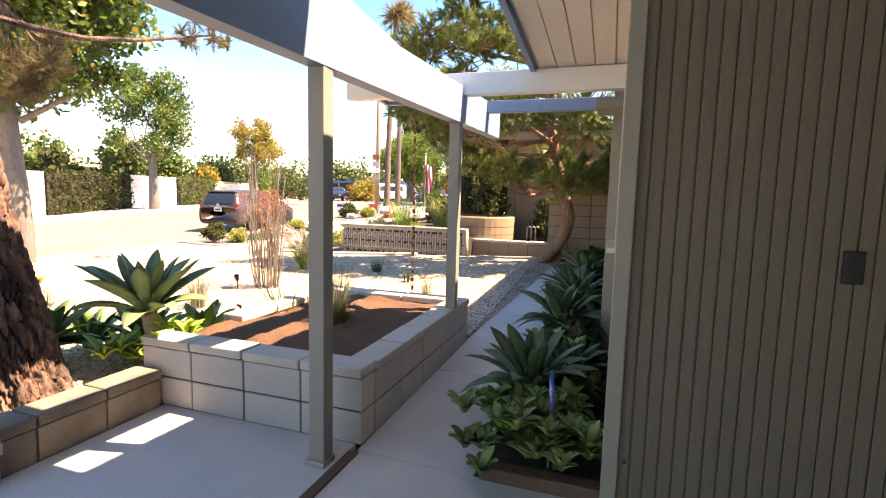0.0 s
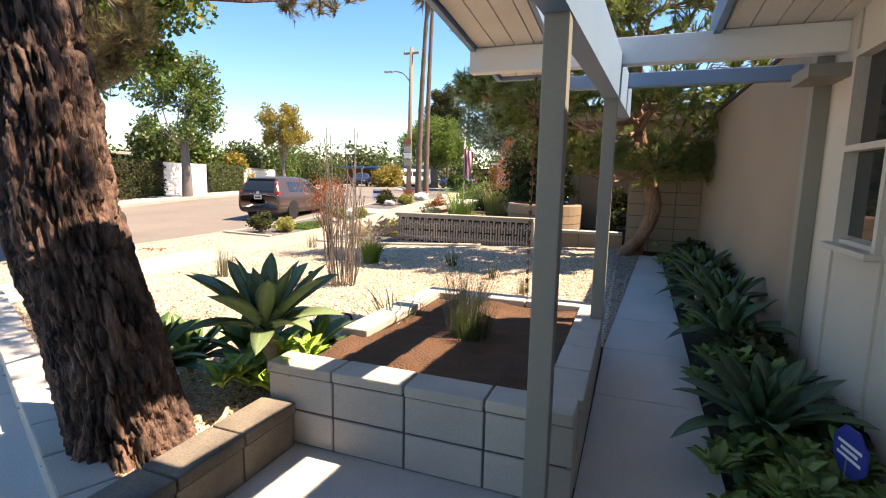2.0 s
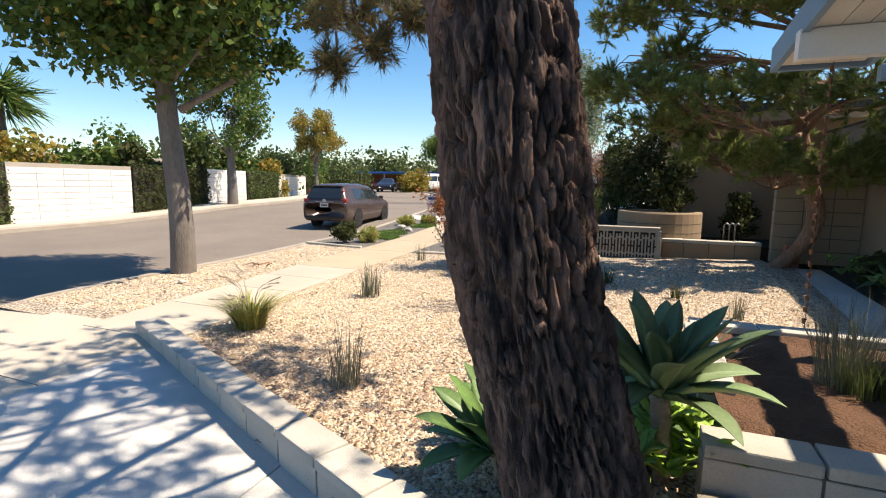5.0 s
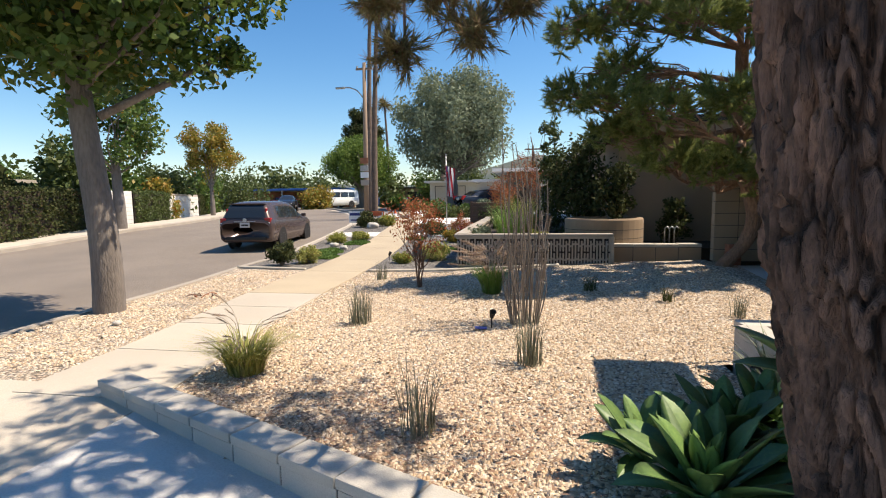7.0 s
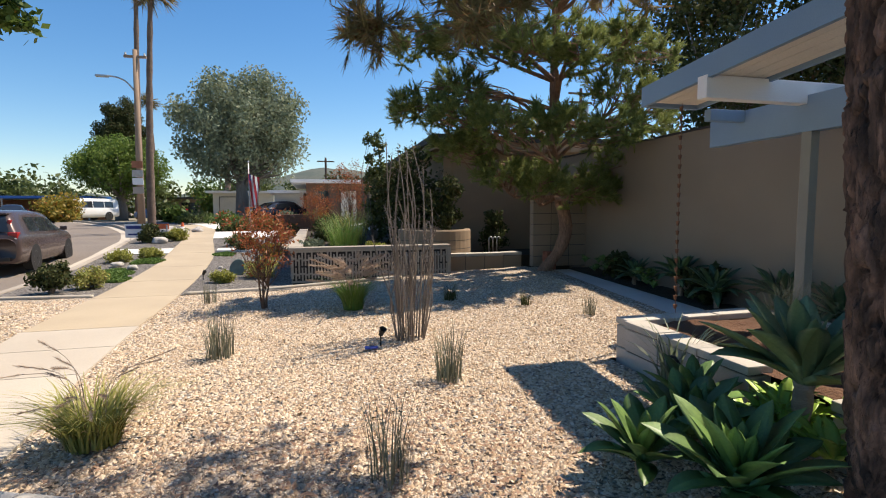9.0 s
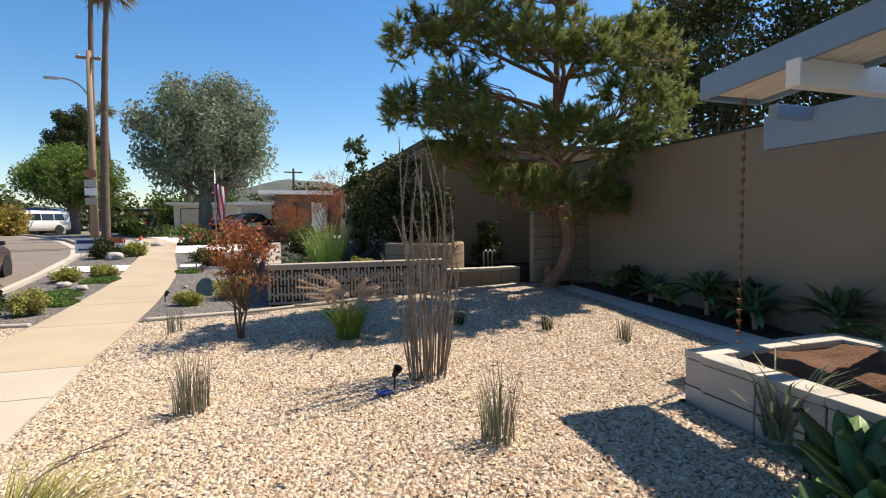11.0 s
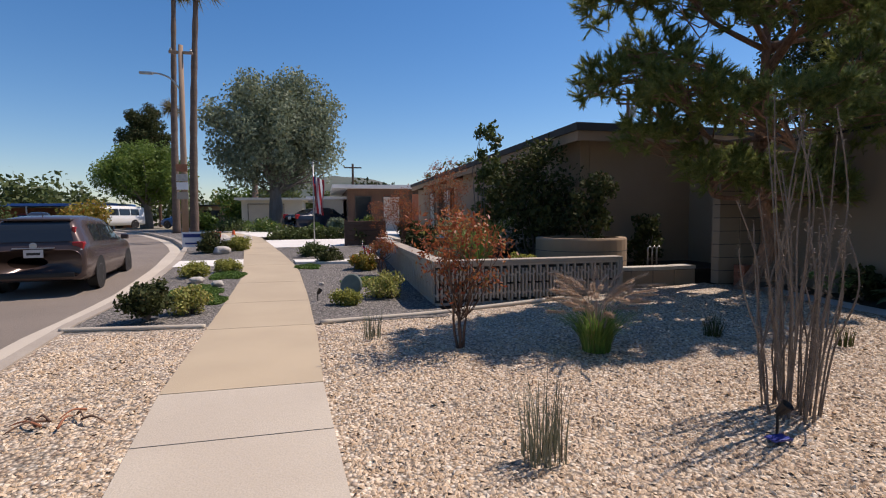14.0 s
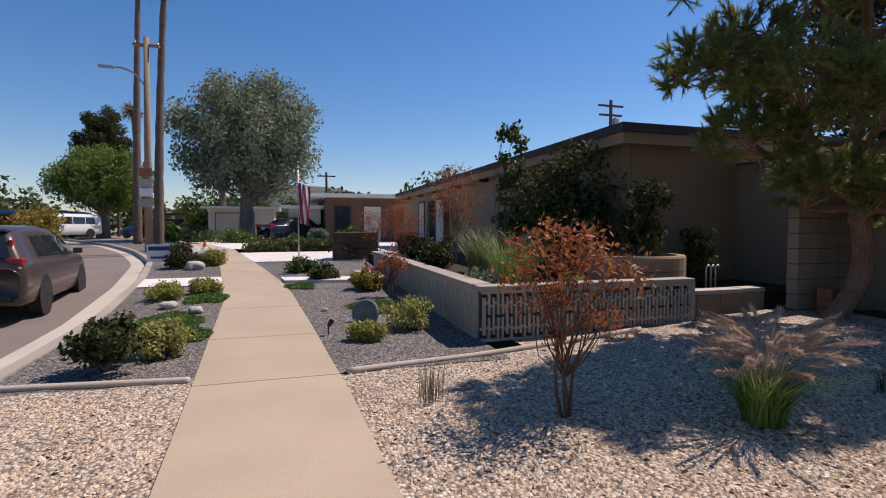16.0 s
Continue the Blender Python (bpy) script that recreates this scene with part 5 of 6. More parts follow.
# neighbouring house
nh = thing("neighbour_house", (0, 0, 0), "low beige stucco house with flat dark-edged roof", "house")
HX, HY = -3.0, 12.05
for wall_box in ((HX, HY, 0, HX + 0.2, 21.6, 2.88), (HX + 0.21, HY + 0.003, 0, 7.79, HY + 0.2, 2.88), (HX, 24.6, 0, HX + 0.2, 28.79, 2.88), (HX, 21.6, 2.45, HX + 0.2, 24.6, 2.88), (7.8, HY, 0, 8, 28.79, 2.88), (HX, 28.8, 0, 8, 29, 2.88)):
    part("wall", boxes(wall_box), "neighbour_wall", nh, "beige stucco wall")
part("roof", boxes((HX - 0.35, HY - 0.5, 2.90, 8.2, 29.4, 3.04)), "roof_dark", nh, "dark roof edge")
part("fascia", boxes((HX - 0.30, HY - 0.45, 2.72, HX - 0.26, 29.3, 2.90), (HX - 0.26, HY - 0.45, 2.72, 8.1, HY - 0.41, 2.90)), "neighbour_wall", nh, "tan fascia board")
for y in np.arange(HY + 1.2, 28, 2.4):
    part("rafter", boxes((HX - 0.27, y - 0.05, 2.66, HX, y + 0.05, 2.88)), "brown_wood", nh)
for y0, y1 in ((22.2, 23.2), (25.0, 25.9)):
    d = part("door", boxes((HX - 0.02, y0, 0.5, HX + 0.1, y1, 2.40)), "cream", nh, "pale door panel")
    part("door_frame", boxes((HX - 0.04, y0 - 0.09, 0.5, HX + 0.05, y0, 2.48), (HX - 0.04, y1, 0.5, HX + 0.05, y1 + 0.09, 2.48), (HX - 0.04, y0, 2.40, HX + 0.05, y1, 2.48)), "brown_wood", d)
part("window", boxes((HX + 0.06, 23.3, 0.6, HX + 0.1, 24.5, 2.4)), "glass", nh, "dark glazed opening")
structure("entry_slab", prism([(HX - 2.2, 20.5), (HX, 20.5), (HX, 26), (HX - 2.2, 26)], 0.2, 0.52), "pale_slab", "pale concrete entry step")
shrub("wall_shrub", -3.75, 12.5, 1.0, 2.6, 0.042, "dark_leaves", "tall dark climbing shrub against the stucco wall", 90, 80, 0.4)
shrub("wall_shrub", -4.4, 13.4, 0.42, 3.2, 0.045, "hedge_leaves", "upright olive green shrub with yellow tips", 52, 60, 0.45)
shrub("drum_shrub", -3.2, 11.25, 0.45, 1.5, 0.04, "dark_leaves", "dark leafy shrub growing in the curved planter", 40, 60, 0.8)
shrub("drum_shrub", -2.0, 11.4, 0.4, 1.0, 0.035, "dark_leaves", "dark shrub in the shaded garden corner", 30, 60, 0.4)
clump("tall_grass", -5.35, 11.3, 1.05, 330, 0.5, 0.006, 0.28, "fresh_grass", "tall arching green ornamental grass in the raised bed", z=0.5)
clump("tall_grass", -5.0, 13.2, 1.2, 260, 0.6, 0.007, 0.3, "straw_grass", "tall arching brownish ornamental grass in the raised bed", z=0.53)
shrub("grey_shrub", -5.95, 11.0, 0.32, 0.3, 0.03, "grey_leaves", "low silvery shrub in the raised bed", 26, 60, 0.5)
shrub("lime_shrub", -4.75, 10.6, 0.26, 0.22, 0.025, "yellow_leaves", "low lime green mound in the raised bed", 24, 70, 0.52)
shrub("dark_shrub", -5.6, 14.5, 0.45, 0.6, 0.04, "dark_leaves", "rounded dark green shrub in the raised bed", 30, 60, 0.55)
shrub("dark_shrub", -5.3, 17.3, 0.5, 0.8, 0.05, "dark_leaves", "rounded dark green shrub near the entry", 30, 60, 0.55)

# plants in the grey gravel beds
for x, y, r, h, lf, m, lab in (
        (-9.98, 10.0, 0.36, 0.50, 0.030, "dark_leaves", "rounded dark green shrub in the verge"),
        (-9.62, 10.45, 0.30, 0.34, 0.022, "straw_grass", "dry golden shrub in the verge"),
        (-10.35, 13.9, 0.32, 0.26, 0.022, "yellow_leaves", "low yellow-green cushion plant in the verge"),
        (-9.85, 14.4, 0.30, 0.24, 0.022, "yellow_leaves", "low yellow-green cushion plant in the verge"),
        (-10.9, 18.4, 0.45, 0.60, 0.04, "dark_leaves", "dark green shrub beyond the paved crossing"),
        (-10.35, 18.9, 0.40, 0.42, 0.03, "yellow_leaves", "olive shrub beyond the paved crossing"),
        (-7.53, 10.5, 0.26, 0.20, 0.018, "yellow_leaves", "small yellow-green mound in grey gravel"),
        (-6.92, 11.0, 0.36, 0.36, 0.022, "straw_grass", "rounded straw-green shrub beside the wall"),
        (-7.75, 15.5, 0.36, 0.32, 0.03, "dark_leaves", "spreading dark green shrub in grey gravel"),
        (-8.15, 16.9, 0.42, 0.30, 0.03, "hedge_leaves", "spreading olive green shrub in grey gravel"),
        (-7.0, 14.2, 0.32, 0.36, 0.03, "autumn", "orange-tinged low shrub beside the bench"),
        (-6.7, 20.3, 0.7, 0.75, 0.05, "dark_leaves", "dark green shrub over the brown planter box")):
    shrub("bed_shrub", x, y, r, h, lf, m, lab, 30, 90)


def mat_plant(x, y, rx, ry, label):
    """A flat spreading carpet of tiny leaves."""
    n = 1500
    a, r = rng.random(n) * 6.283, rng.random(n) ** 0.5
    wv = 1 + 0.15 * np.sin(a * 3 + x) + 0.1 * np.sin(a * 5)
    px_, py_ = x + np.cos(a) * r * rx * wv, y + np.sin(a) * r * ry * wv
    pts = np.stack([px_, py_, np.array([gz(p, q) for p, q in zip(px_, py_)]) + 0.03 * (1 - r ** 2)], 1)
    tagged(part("groundcover", leaf_cloud(rng, pts, 4, 0.03, 0.022), "lawn"), label, "groundcover", kind="stuff")


mat_plant(-9.95, 12.1, 0.42, 0.62, "flat bright green carpet of groundcover")
mat_plant(-9.60, 11.3, 0.30, 0.35, "flat bright green carpet of groundcover")
mat_plant(-9.72, 13.9, 0.32, 0.45, "flat bright green carpet of groundcover")
mat_plant(-7.1, 12.5, 0.38, 0.5, "flat green carpet of groundcover beside the wall")
mat_plant(-8.2, 14.75, 0.26, 0.3, "flat green carpet of groundcover near the pavement")

disc = thing("round_stone", (-7.42, 11.5, gz(-7.4, 11.5)), "grey-green round ornament standing in gravel", "garden ornament")
part("disc", lathe([(0.0, -0.03), (0.17, -0.03), (0.19, -0.015), (0.19, 0.015), (0.17, 0.03), (0.0, 0.03)], 28), "bronze_green", disc, smooth=False)
disc.rotation_euler = (1.25, 0, -0.5)
disc.location.z += 0.12


def rock(x, y, r, z=None):
    bm = bmesh.new()
    bmesh.ops.create_icosphere(bm, subdivisions=3, radius=r)
    for v in bm.verts:
        v.co *= 1 + 0.35 * noise.noise(v.co / r * 1.3 + Vector((x * 3, y * 3, 0)))
        v.co.z *= 0.6
    ob = part("rock", bm, "rock", smooth=True)
    ob.location = (x, y, (gz(x, y) if z is None else z) + r * 0.3)
    tagged(ob, "pale rounded boulder lying in gravel", "rock", "boulders")


for x, y, r in ((-10.15, 13.2, 0.12), (-9.7, 12.75, 0.10), (-10.6, 18.0, 0.22), (-11.0, 22.3, 0.3), (-11.5, 22.9, 0.34), (-12.0, 24.5, 0.3), (-7.9, 12.4, 0.05), (-9.45, 5.2, 0.05), (-10.9, 24.8, 0.25)):
    rock(x, y, r)
bench = thing("stone_bench", (-6.85, 15.0, gz(-6.85, 15)), "low pale concrete slab bench beside the wall", "bench")
part("seat", boxes((-0.22, -0.9, 0.12, 0.22, 0.9, 0.19), bevel=0.01), "kerb", bench)
part("support", boxes((-0.15, -0.7, 0.0, 0.15, -0.5, 0.12)), "screen", bench)
part("support", boxes((-0.15, 0.5, 0.0, 0.15, 0.7, 0.12)), "screen", bench)
bx = thing("planter_box", (-6.6, 20.0, gz(-6.6, 20)), "dark brown wooden planter box by the driveway", "planter")
for k in range(5):
    part("board", boxes((-0.55, -0.25, 0.02 + k * 0.16, 0.75, 0.25, 0.17 + k * 0.16), bevel=0.008), "brown_wood", bx)
part("corner_post", boxes((-0.60, -0.28, 0, -0.52, -0.2, 0.86)), "brown_wood", bx)

hedge = thing("clipped_hedge", (0, 0, 0), "low clipped green hedge along the driveway", "hedge")
hp = []
for u in np.linspace(0, 1, 90):
    x, y = -9.9 + 3.6 * u, 24.9 + 1.2 * u
    for k in range(5):
        hp.append((x + rng.normal() * 0.12, y + rng.normal() * 0.2, gz(x, y) + rng.uniform(0.05, 0.42)))
part("foliage", leaf_cloud(rng, hp, 14, 0.14, 0.05), "hedge_leaves", hedge)
part("stem_row", join(*[tube([(-9.9 + 3.6 * u, 24.9 + 1.2 * u, 0.2), (-9.9 + 3.6 * u, 24.9 + 1.2 * u, 0.8)], [0.02, 0.01], 5) for u in np.linspace(0, 1, 14)]), "grey_bark", hedge)
for x, y, r, h, m in ((-7.2, 26.6, 0.6, 0.9, "grey_leaves"), (-8.2, 26.2, 0.45, 0.7, "leaves"), (-5.8, 26.8, 0.7, 1.0, "leaves"), (-11.5, 35.2, 1.2, 0.6, "leaves"), (-9.5, 35.8, 1.0, 0.5, "autumn"), (-13.5, 37, 1.2, 0.7, "hedge_leaves")):
    shrub("front_shrub", x, y, r, h, 0.07, m, "leafy green shrub in a front garden", 30, 60, gz(-7, y))

# flagpole, little flag
def flag_cloth(w, h, seed):
    """A hanging cloth with folds; returns geometry by stripe."""
    out = []
    for s in range(7):
        v, f = [], []
        for i in range(13):
            u = i / 12
            for k in range(2):
                q = (s + k) / 7
                x = w * q * 0.62 + 0.03 * math.sin(u * 5 + q * 9 + seed)
                y = 0.05 * math.sin(q * 10 + u * 2 + seed)
                v.append((x, y, -h * u - 0.1 * q))
        f = [(2 * i, 2 * i + 1, 2 * i + 3, 2 * i + 2) for i in range(12)]
        out.append((v, f))
    return out


def flagpole(x, y, h, w, fl, r, label):
    t = thing("flagpole", (x, y, gz(x, y)), label, "flag")
    part("pole", tube([(0, 0, -0.05), (0, 0, h)], [r, r * 0.8], 12), "metal", t, smooth=True)
    part("finial", lathe([(0.0, 0), (r * 1.6, r), (r * 1.8, r * 2), (r * 1.2, r * 3.2), (0, r * 3.8)], 12, (0, 0, h)), "metal", t, smooth=True)
    for s, g in enumerate(flag_cloth(w, fl, x)):
        part("stripe", g, "flag_white" if s % 2 else "flag_red", t).location = (r, 0, h - 0.15 * h)
    part("canton", boxes((0.0, -0.058, -fl * 0.2, w * 0.12, -0.052, 0.0)), "flag_blue", t).location = (r, 0, h - 0.15 * h)


flagpole(-8.15, 19.9, 2.65, 0.48, 1.15, 0.022, "steel flagpole with a hanging striped flag")
flagpole(-7.0, 14.6, 0.55, 0.30, 0.22, 0.006, "small striped flag on a thin stick")

# utility pole with lamp
up = thing("utility_pole", (-13.55, 26.2, gz(-9, 26.2) - 0.05), "wooden utility pole with street lamp and signs", "utility pole")
part("pole", tube([(0, 0, 0), (0.05, 0, 4), (0.1, 0, 8.1)], [0.14, 0.12, 0.09], 14), "pole_wood", up, smooth=True)
arm = part("crossarm", boxes((-0.35, -0.05, 7.75, 0.55, 0.05, 7.85)), "pole_wood", up)
for dx in (-0.28, 0.1, 0.48):
    part("insulator", lathe([(0.03, 0), (0.05, 0.03), (0.03, 0.07), (0.045, 0.1), (0.0, 0.13)], 10, (dx, 0, 7.85)), "metal", arm)
lamp = part("lamp_arm", tube(spline([(0.08, 0, 6.2), (-0.25, -0.1, 6.65), (-0.6, -0.2, 6.82), (-0.95, -0.25, 6.85)], 12), [0.035] * 12, 8), "metal", up, smooth=True)
part("lamp_head", boxes((-1.4, -0.34, 6.78, -0.9, -0.18, 6.88), bevel=0.03), "metal", lamp)
for k, (z, mt) in enumerate(((2.5, "rock"), (2.15, "white_paint"), (1.75, "kerb"), (2.9, "terracotta"))):
    part("notice", boxes((-0.22, -0.19, z, 0.22, -0.165, z + 0.3), bevel=0.004), mt, up)
for x, y, h, s in ((-4.5, 62, 7.2, 1.0), (15.3, 38, 10.8, 1.1), (-42, 52, 7, 1.0), (-26, 66, 5.5, 0.6)):
    d = thing("utility_pole", (x, y, 0.3), "dark distant utility pole above the rooftops", "utility pole", "far poles")
    part("pole", tube([(0, 0, 0), (0, 0, h)], [0.16, 0.12], 10), "brown_wood", d)
    part("crossarm", boxes((-1.0 * s, -0.06, h - 0.5, 1.0 * s, 0.06, h - 0.36)), "brown_wood", d)
    if x == 15.3:
        part("crossarm", boxes((-1.0, -0.06, h - 1.2, 1.0, 0.06, h - 1.06)), "brown_wood", d)
        part("transformer", lathe([(0.0, 0), (0.24, 0.02), (0.25, 0.7), (0.1, 0.8), (0, 0.82)], 14, (0.45, 0, h - 2.1)), "metal", d)

sign = thing("yard_sign", (-11.45, 18.9, gz(-9, 18.9)), "white and blue yard sign on wire legs", "yard sign")
part("board", boxes((-0.38, -0.01, 0.12, 0.38, 0.01, 0.56)), "white_paint", sign)
part("bar", boxes((-0.34, -0.014, 0.40, 0.34, -0.011, 0.50), (-0.30, -0.014, 0.20, 0.2, -0.011, 0.25)), "flag_blue", sign)
for dx in (-0.25, 0.25):
    part("leg", tube([(dx, 0, -0.05), (dx, 0, 0.14)], [0.006, 0.006], 6), "metal", sign)
cone = thing("traffic_cone", (-11.15, 23.2, gz(-9, 23.2)), "orange traffic cone beside the pavement", "traffic cone")
part("base", boxes((-0.18, -0.18, 0, 0.18, 0.18, 0.03), bevel=0.01), "orange", cone)
part("cone", lathe([(0.13, 0.03), (0.03, 0.48), (0.0, 0.48)], 18), "orange", cone, smooth=False)
part("band", lathe([(0.0945, 0.2), (0.0725, 0.3), (0.0715, 0.3)], 18), "white_paint", cone)
bag = thing("orange_marker", (-11.7, 22.2, gz(-9, 22.2)), "orange and white striped barrier board", "barrier")
part("board", boxes((-0.3, -0.02, 0.25, 0.3, 0.02, 0.45), bevel=0.005), "orange", bag)
part("leg", boxes((-0.26, -0.1, 0, -0.22, 0.1, 0.4)), "metal", bag)
part("leg", boxes((0.22, -0.1, 0, 0.26, 0.1, 0.4)), "metal", bag)

# small fittings in the yard
def spot(x, y, rz, z=None):
    t = thing("garden_spotlight", (x, y, gz(x, y) if z is None else z), "small black garden spotlight on a spike", "garden light", "garden lights", rz)
    part("stake", tube([(0, 0, -0.05), (0, 0, 0.10)], [0.008, 0.008], 8), "black", t)
    part("head", lathe([(0.0, 0), (0.022, 0.005), (0.034, 0.08), (0.036, 0.085), (0.03, 0.08), (0.0, 0.03)], 14), "black", t).matrix_basis = pose(0, 0, 0.1, 35, 0, 0)


spot(-5.32, 5.52, 0.4)
spot(-3.62, 3.55, 2.0)
spot(-7.95, 10.9, 1.0)
solar = thing("solar_panel", (-5.42, 5.42, gz(-5.4, 5.4) + 0.01), "small blue solar panel lying on gravel", "solar panel")
part("panel", boxes((-0.06, -0.035, 0, 0.06, 0.035, 0.012), bevel=0.003), "sign_blue", solar)
pipe = thing("irrigation_riser", (-3.58, 3.6, 0.05), "black irrigation riser beside the planter", "pipe")
part("riser", tube([(0, 0, 0), (0, 0, 0.32), (-0.03, 0.01, 0.36), (-0.07, 0.02, 0.36)], [0.011] * 4, 8), "black", pipe, smooth=True)
adt = thing("security_sign", (-0.80, 2.68, 0.0), "blue octagonal security yard sign on a stake", "sign")
part("stake", tube([(0, 0, 0), (0, 0, 0.40)], [0.008] * 2, 8), "metal", adt)
oct8 = [(0.105 * math.cos(a), 0.105 * math.sin(a)) for a in [math.pi / 8 + k * math.pi / 4 for k in range(8)]]
pl = part("plate", prism(oct8, -0.004, 0.004), "sign_blue", adt)
pl.matrix_basis = pose(0, -0.012, 0.43, 90, 0, -78)
bar_ = part("mark", boxes((-0.07, -0.03, 0.0045, 0.07, -0.018, 0.006), (-0.07, 0.02, 0.0045, 0.07, 0.032, 0.006), (-0.05, -0.005, 0.0045, 0.05, 0.008, 0.006)), "white_paint", adt)
bar_.matrix_basis = pose(0, -0.012, 0.43, 90, 0, -78)
frond = thing("fallen_fronds", (-9.5, 6.75, gz(-9.5, 6.75)), "dry fallen palm sheaths and twigs on gravel", "debris")
for k in range(9):
    a = rng.random() * 6.28
    c = np.array((rng.normal() * 0.12, rng.normal() * 0.08, 0.02))
    d = np.array((math.cos(a), math.sin(a), 0)) * rng.uniform(0.05, 0.12)
    part("twig", tube(spline([c - d, c + np.array((0, 0, 0.03)), c + d], 7), np.linspace(0.009, 0.003, 7), 7), "terracotta" if k % 3 == 0 else "brown_wood", frond, smooth=True)

# ---- across the street ----
def far_line(y):
    return float(np.interp(y, (-12, 4, 10, 15.5, 22, 27, 33, 45), (-21.0, -21.1, -21.5, -22.1, -24.4, -26.4, -29.0, -35)))


def wall_panel(name, y0, y1, h):
    t = thing(name, (0, 0, 0), "white painted concrete block wall along the street", "street wall", "white walls")
    p, q = Vector((far_line(y0), y0)), Vector((far_line(y1), y1))
    d = (q - p)
    rz, ln = math.atan2(d.y, d.x), d.length
    m = Matrix.Translation((p.x, p.y, 0.0)) @ Matrix.Rotation(rz, 4, "Z")
    core = boxes((0, -0.06, -0.1, ln, 0.06, h - 0.01))
    bmesh.ops.transform(core, matrix=m, verts=core.verts)
    part("mortar", core, "kerb", t)
    n = max(1, round(ln / 0.8))
    me = block_mesh("block", ln / n - 0.012, 0.15, 0.2 - 0.012, 0.006)
    me.materials.append(M["white_wall"])
    for c in range(int(h / 0.2)):
        for i in range(n):
            ob = part("block", me, "white_wall", t)
            ob.matrix_basis = m @ Matrix.Translation(((i + 0.5) * ln / n, 0, 0.1 + c * 0.2))


def hedge_panel(y0, y1, h, material="hedge_leaves"):
    t = thing("street_hedge", (0, 0, 0), "clipped dense green hedge along the street", "hedge", "street hedges")
    pts = []
    for _ in range(int((y1 - y0) * 150)):
        y = rng.uniform(y0, y1)
        side_ = rng.random()
        z = rng.uniform(0.05, h) if side_ < 0.8 else h
        off = (0.22 if side_ < 0.8 else rng.uniform(-0.3, 0.22)) + rng.normal() * 0.03
        pts.append((far_line(y) + off, y, z))
    part("foliage", leaf_cloud(rng, pts, 10, 0.13, 0.045), material, t)
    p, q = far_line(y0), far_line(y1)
    # Added solid block; its dark colour stands for shade inside the hedge.
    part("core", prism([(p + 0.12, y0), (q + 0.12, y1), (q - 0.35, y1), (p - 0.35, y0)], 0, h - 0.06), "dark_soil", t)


hedge_panel(0, 9.38, 1.85)
wall_panel("street_wall", 9.43, 13.68, 1.95)
hedge_panel(13.75, 18.3, 1.95, "dark_leaves")
wall_panel("street_wall", 18.38, 22.4, 2.0)
hedge_panel(22.5, 27.5, 1.95)
wall_panel("street_wall", 27.6, 34.8, 1.95)
hedge_panel(34.9, 43, 1.9, "dark_leaves")


def simple_house(name, x0, y0, x1, y1, h, roof_over, wall, roof, label, openings=()):
    t = thing(name, (0, 0, 0), label, "house", "far houses")
    z0 = 0.2
    part("wall", boxes((x0, y0, z0, x1, y1, h)), wall, t)
    part("roof", boxes((x0 - roof_over, y0 - roof_over, h, x1 + roof_over, y1 + roof_over, h + 0.18), bevel=0.02), roof, t)
    part("fascia", boxes((x0 - roof_over - 0.03, y0 - roof_over - 0.03, h + 0.0, x0 - roof_over, y1 + roof_over, h + 0.2), (x0 - roof_over, y0 - roof_over - 0.03, h, x1 + roof_over, y0 - roof_over, h + 0.2)), "roof_dark" if roof != "roof_white" else "roof_white", t)
    for a, b, c, d, mt in openings:
        w = part("window" if mt == "glass" else "door", boxes((a, y0 - 0.04, c, b, y0 + 0.02, d)), mt, t)
        part("frame", boxes((a - 0.06, y0 - 0.06, c, a, y0, d), (b, y0 - 0.06, c, b + 0.06, y0, d), (a - 0.06, y0 - 0.06, d, b + 0.06, y0, d + 0.06)), "roof_dark", w)
    return t


simple_house("house_beyond", -6.4, 34.5, 6, 44, 3.1, 0.9, "brown_wood", "roof_white", "low house with white flat roof and brown walls", ((-5.9, -5.0, 0.4, 2.6, "glass"), (-4.2, -3.2, 0.4, 2.6, "cream"), (-2.4, -0.4, 0.6, 2.8, "brick"), (1, 3, 1, 2.5, "glass")))
simple_house("house_beyond", -8.5, 36.5, -6.6, 44, 2.5, 0.4, "cream", "roof_white", "low annexe with pale roof beside the brown house")
simple_house("garage_beyond", -15.2, 52, -9.8, 60, 3.0, 0.5, "cream", "roof_white", "pale garage with low white roof in the distance", ((-14.6, -11.5, 0.5, 2.6, "pale_slab"),))
simple_house("far_house", -45, 14, -33, 24, 2.6, 0.6, "cream", "kerb", "low pale house behind the street hedge")
simple_house("far_house", -26, 78, -14, 86, 3.0, 0.6, "neighbour_wall", "roof_dark", "tan house at the street's bend", ((-24, -22, 1, 2.4, "glass"), (-20, -16, 0.4, 2.5, "brown_wood")))
simple_house("far_house", -50, 70, -38, 80, 3.0, 0.6, "neighbour_wall", "roof_dark", "tan house at the far end of the street")
can = thing("blue_canopy", (-36, 62, 0.3), "long blue flat canopy over parked cars", "canopy")
part("roof", boxes((-9, -2.5, 2.35, 8, 2.5, 2.6), bevel=0.03), "awning", can)
for dx in (-8, -4, 0, 4, 7.5):
    part("post", tube([(dx, -2.2, 0), (dx, -2.2, 2.36)], [0.08, 0.08], 8), "metal", can)
part("back_wall", boxes((-9, 2.3, 0, 8, 2.48, 2.3)), "terracotta", can)

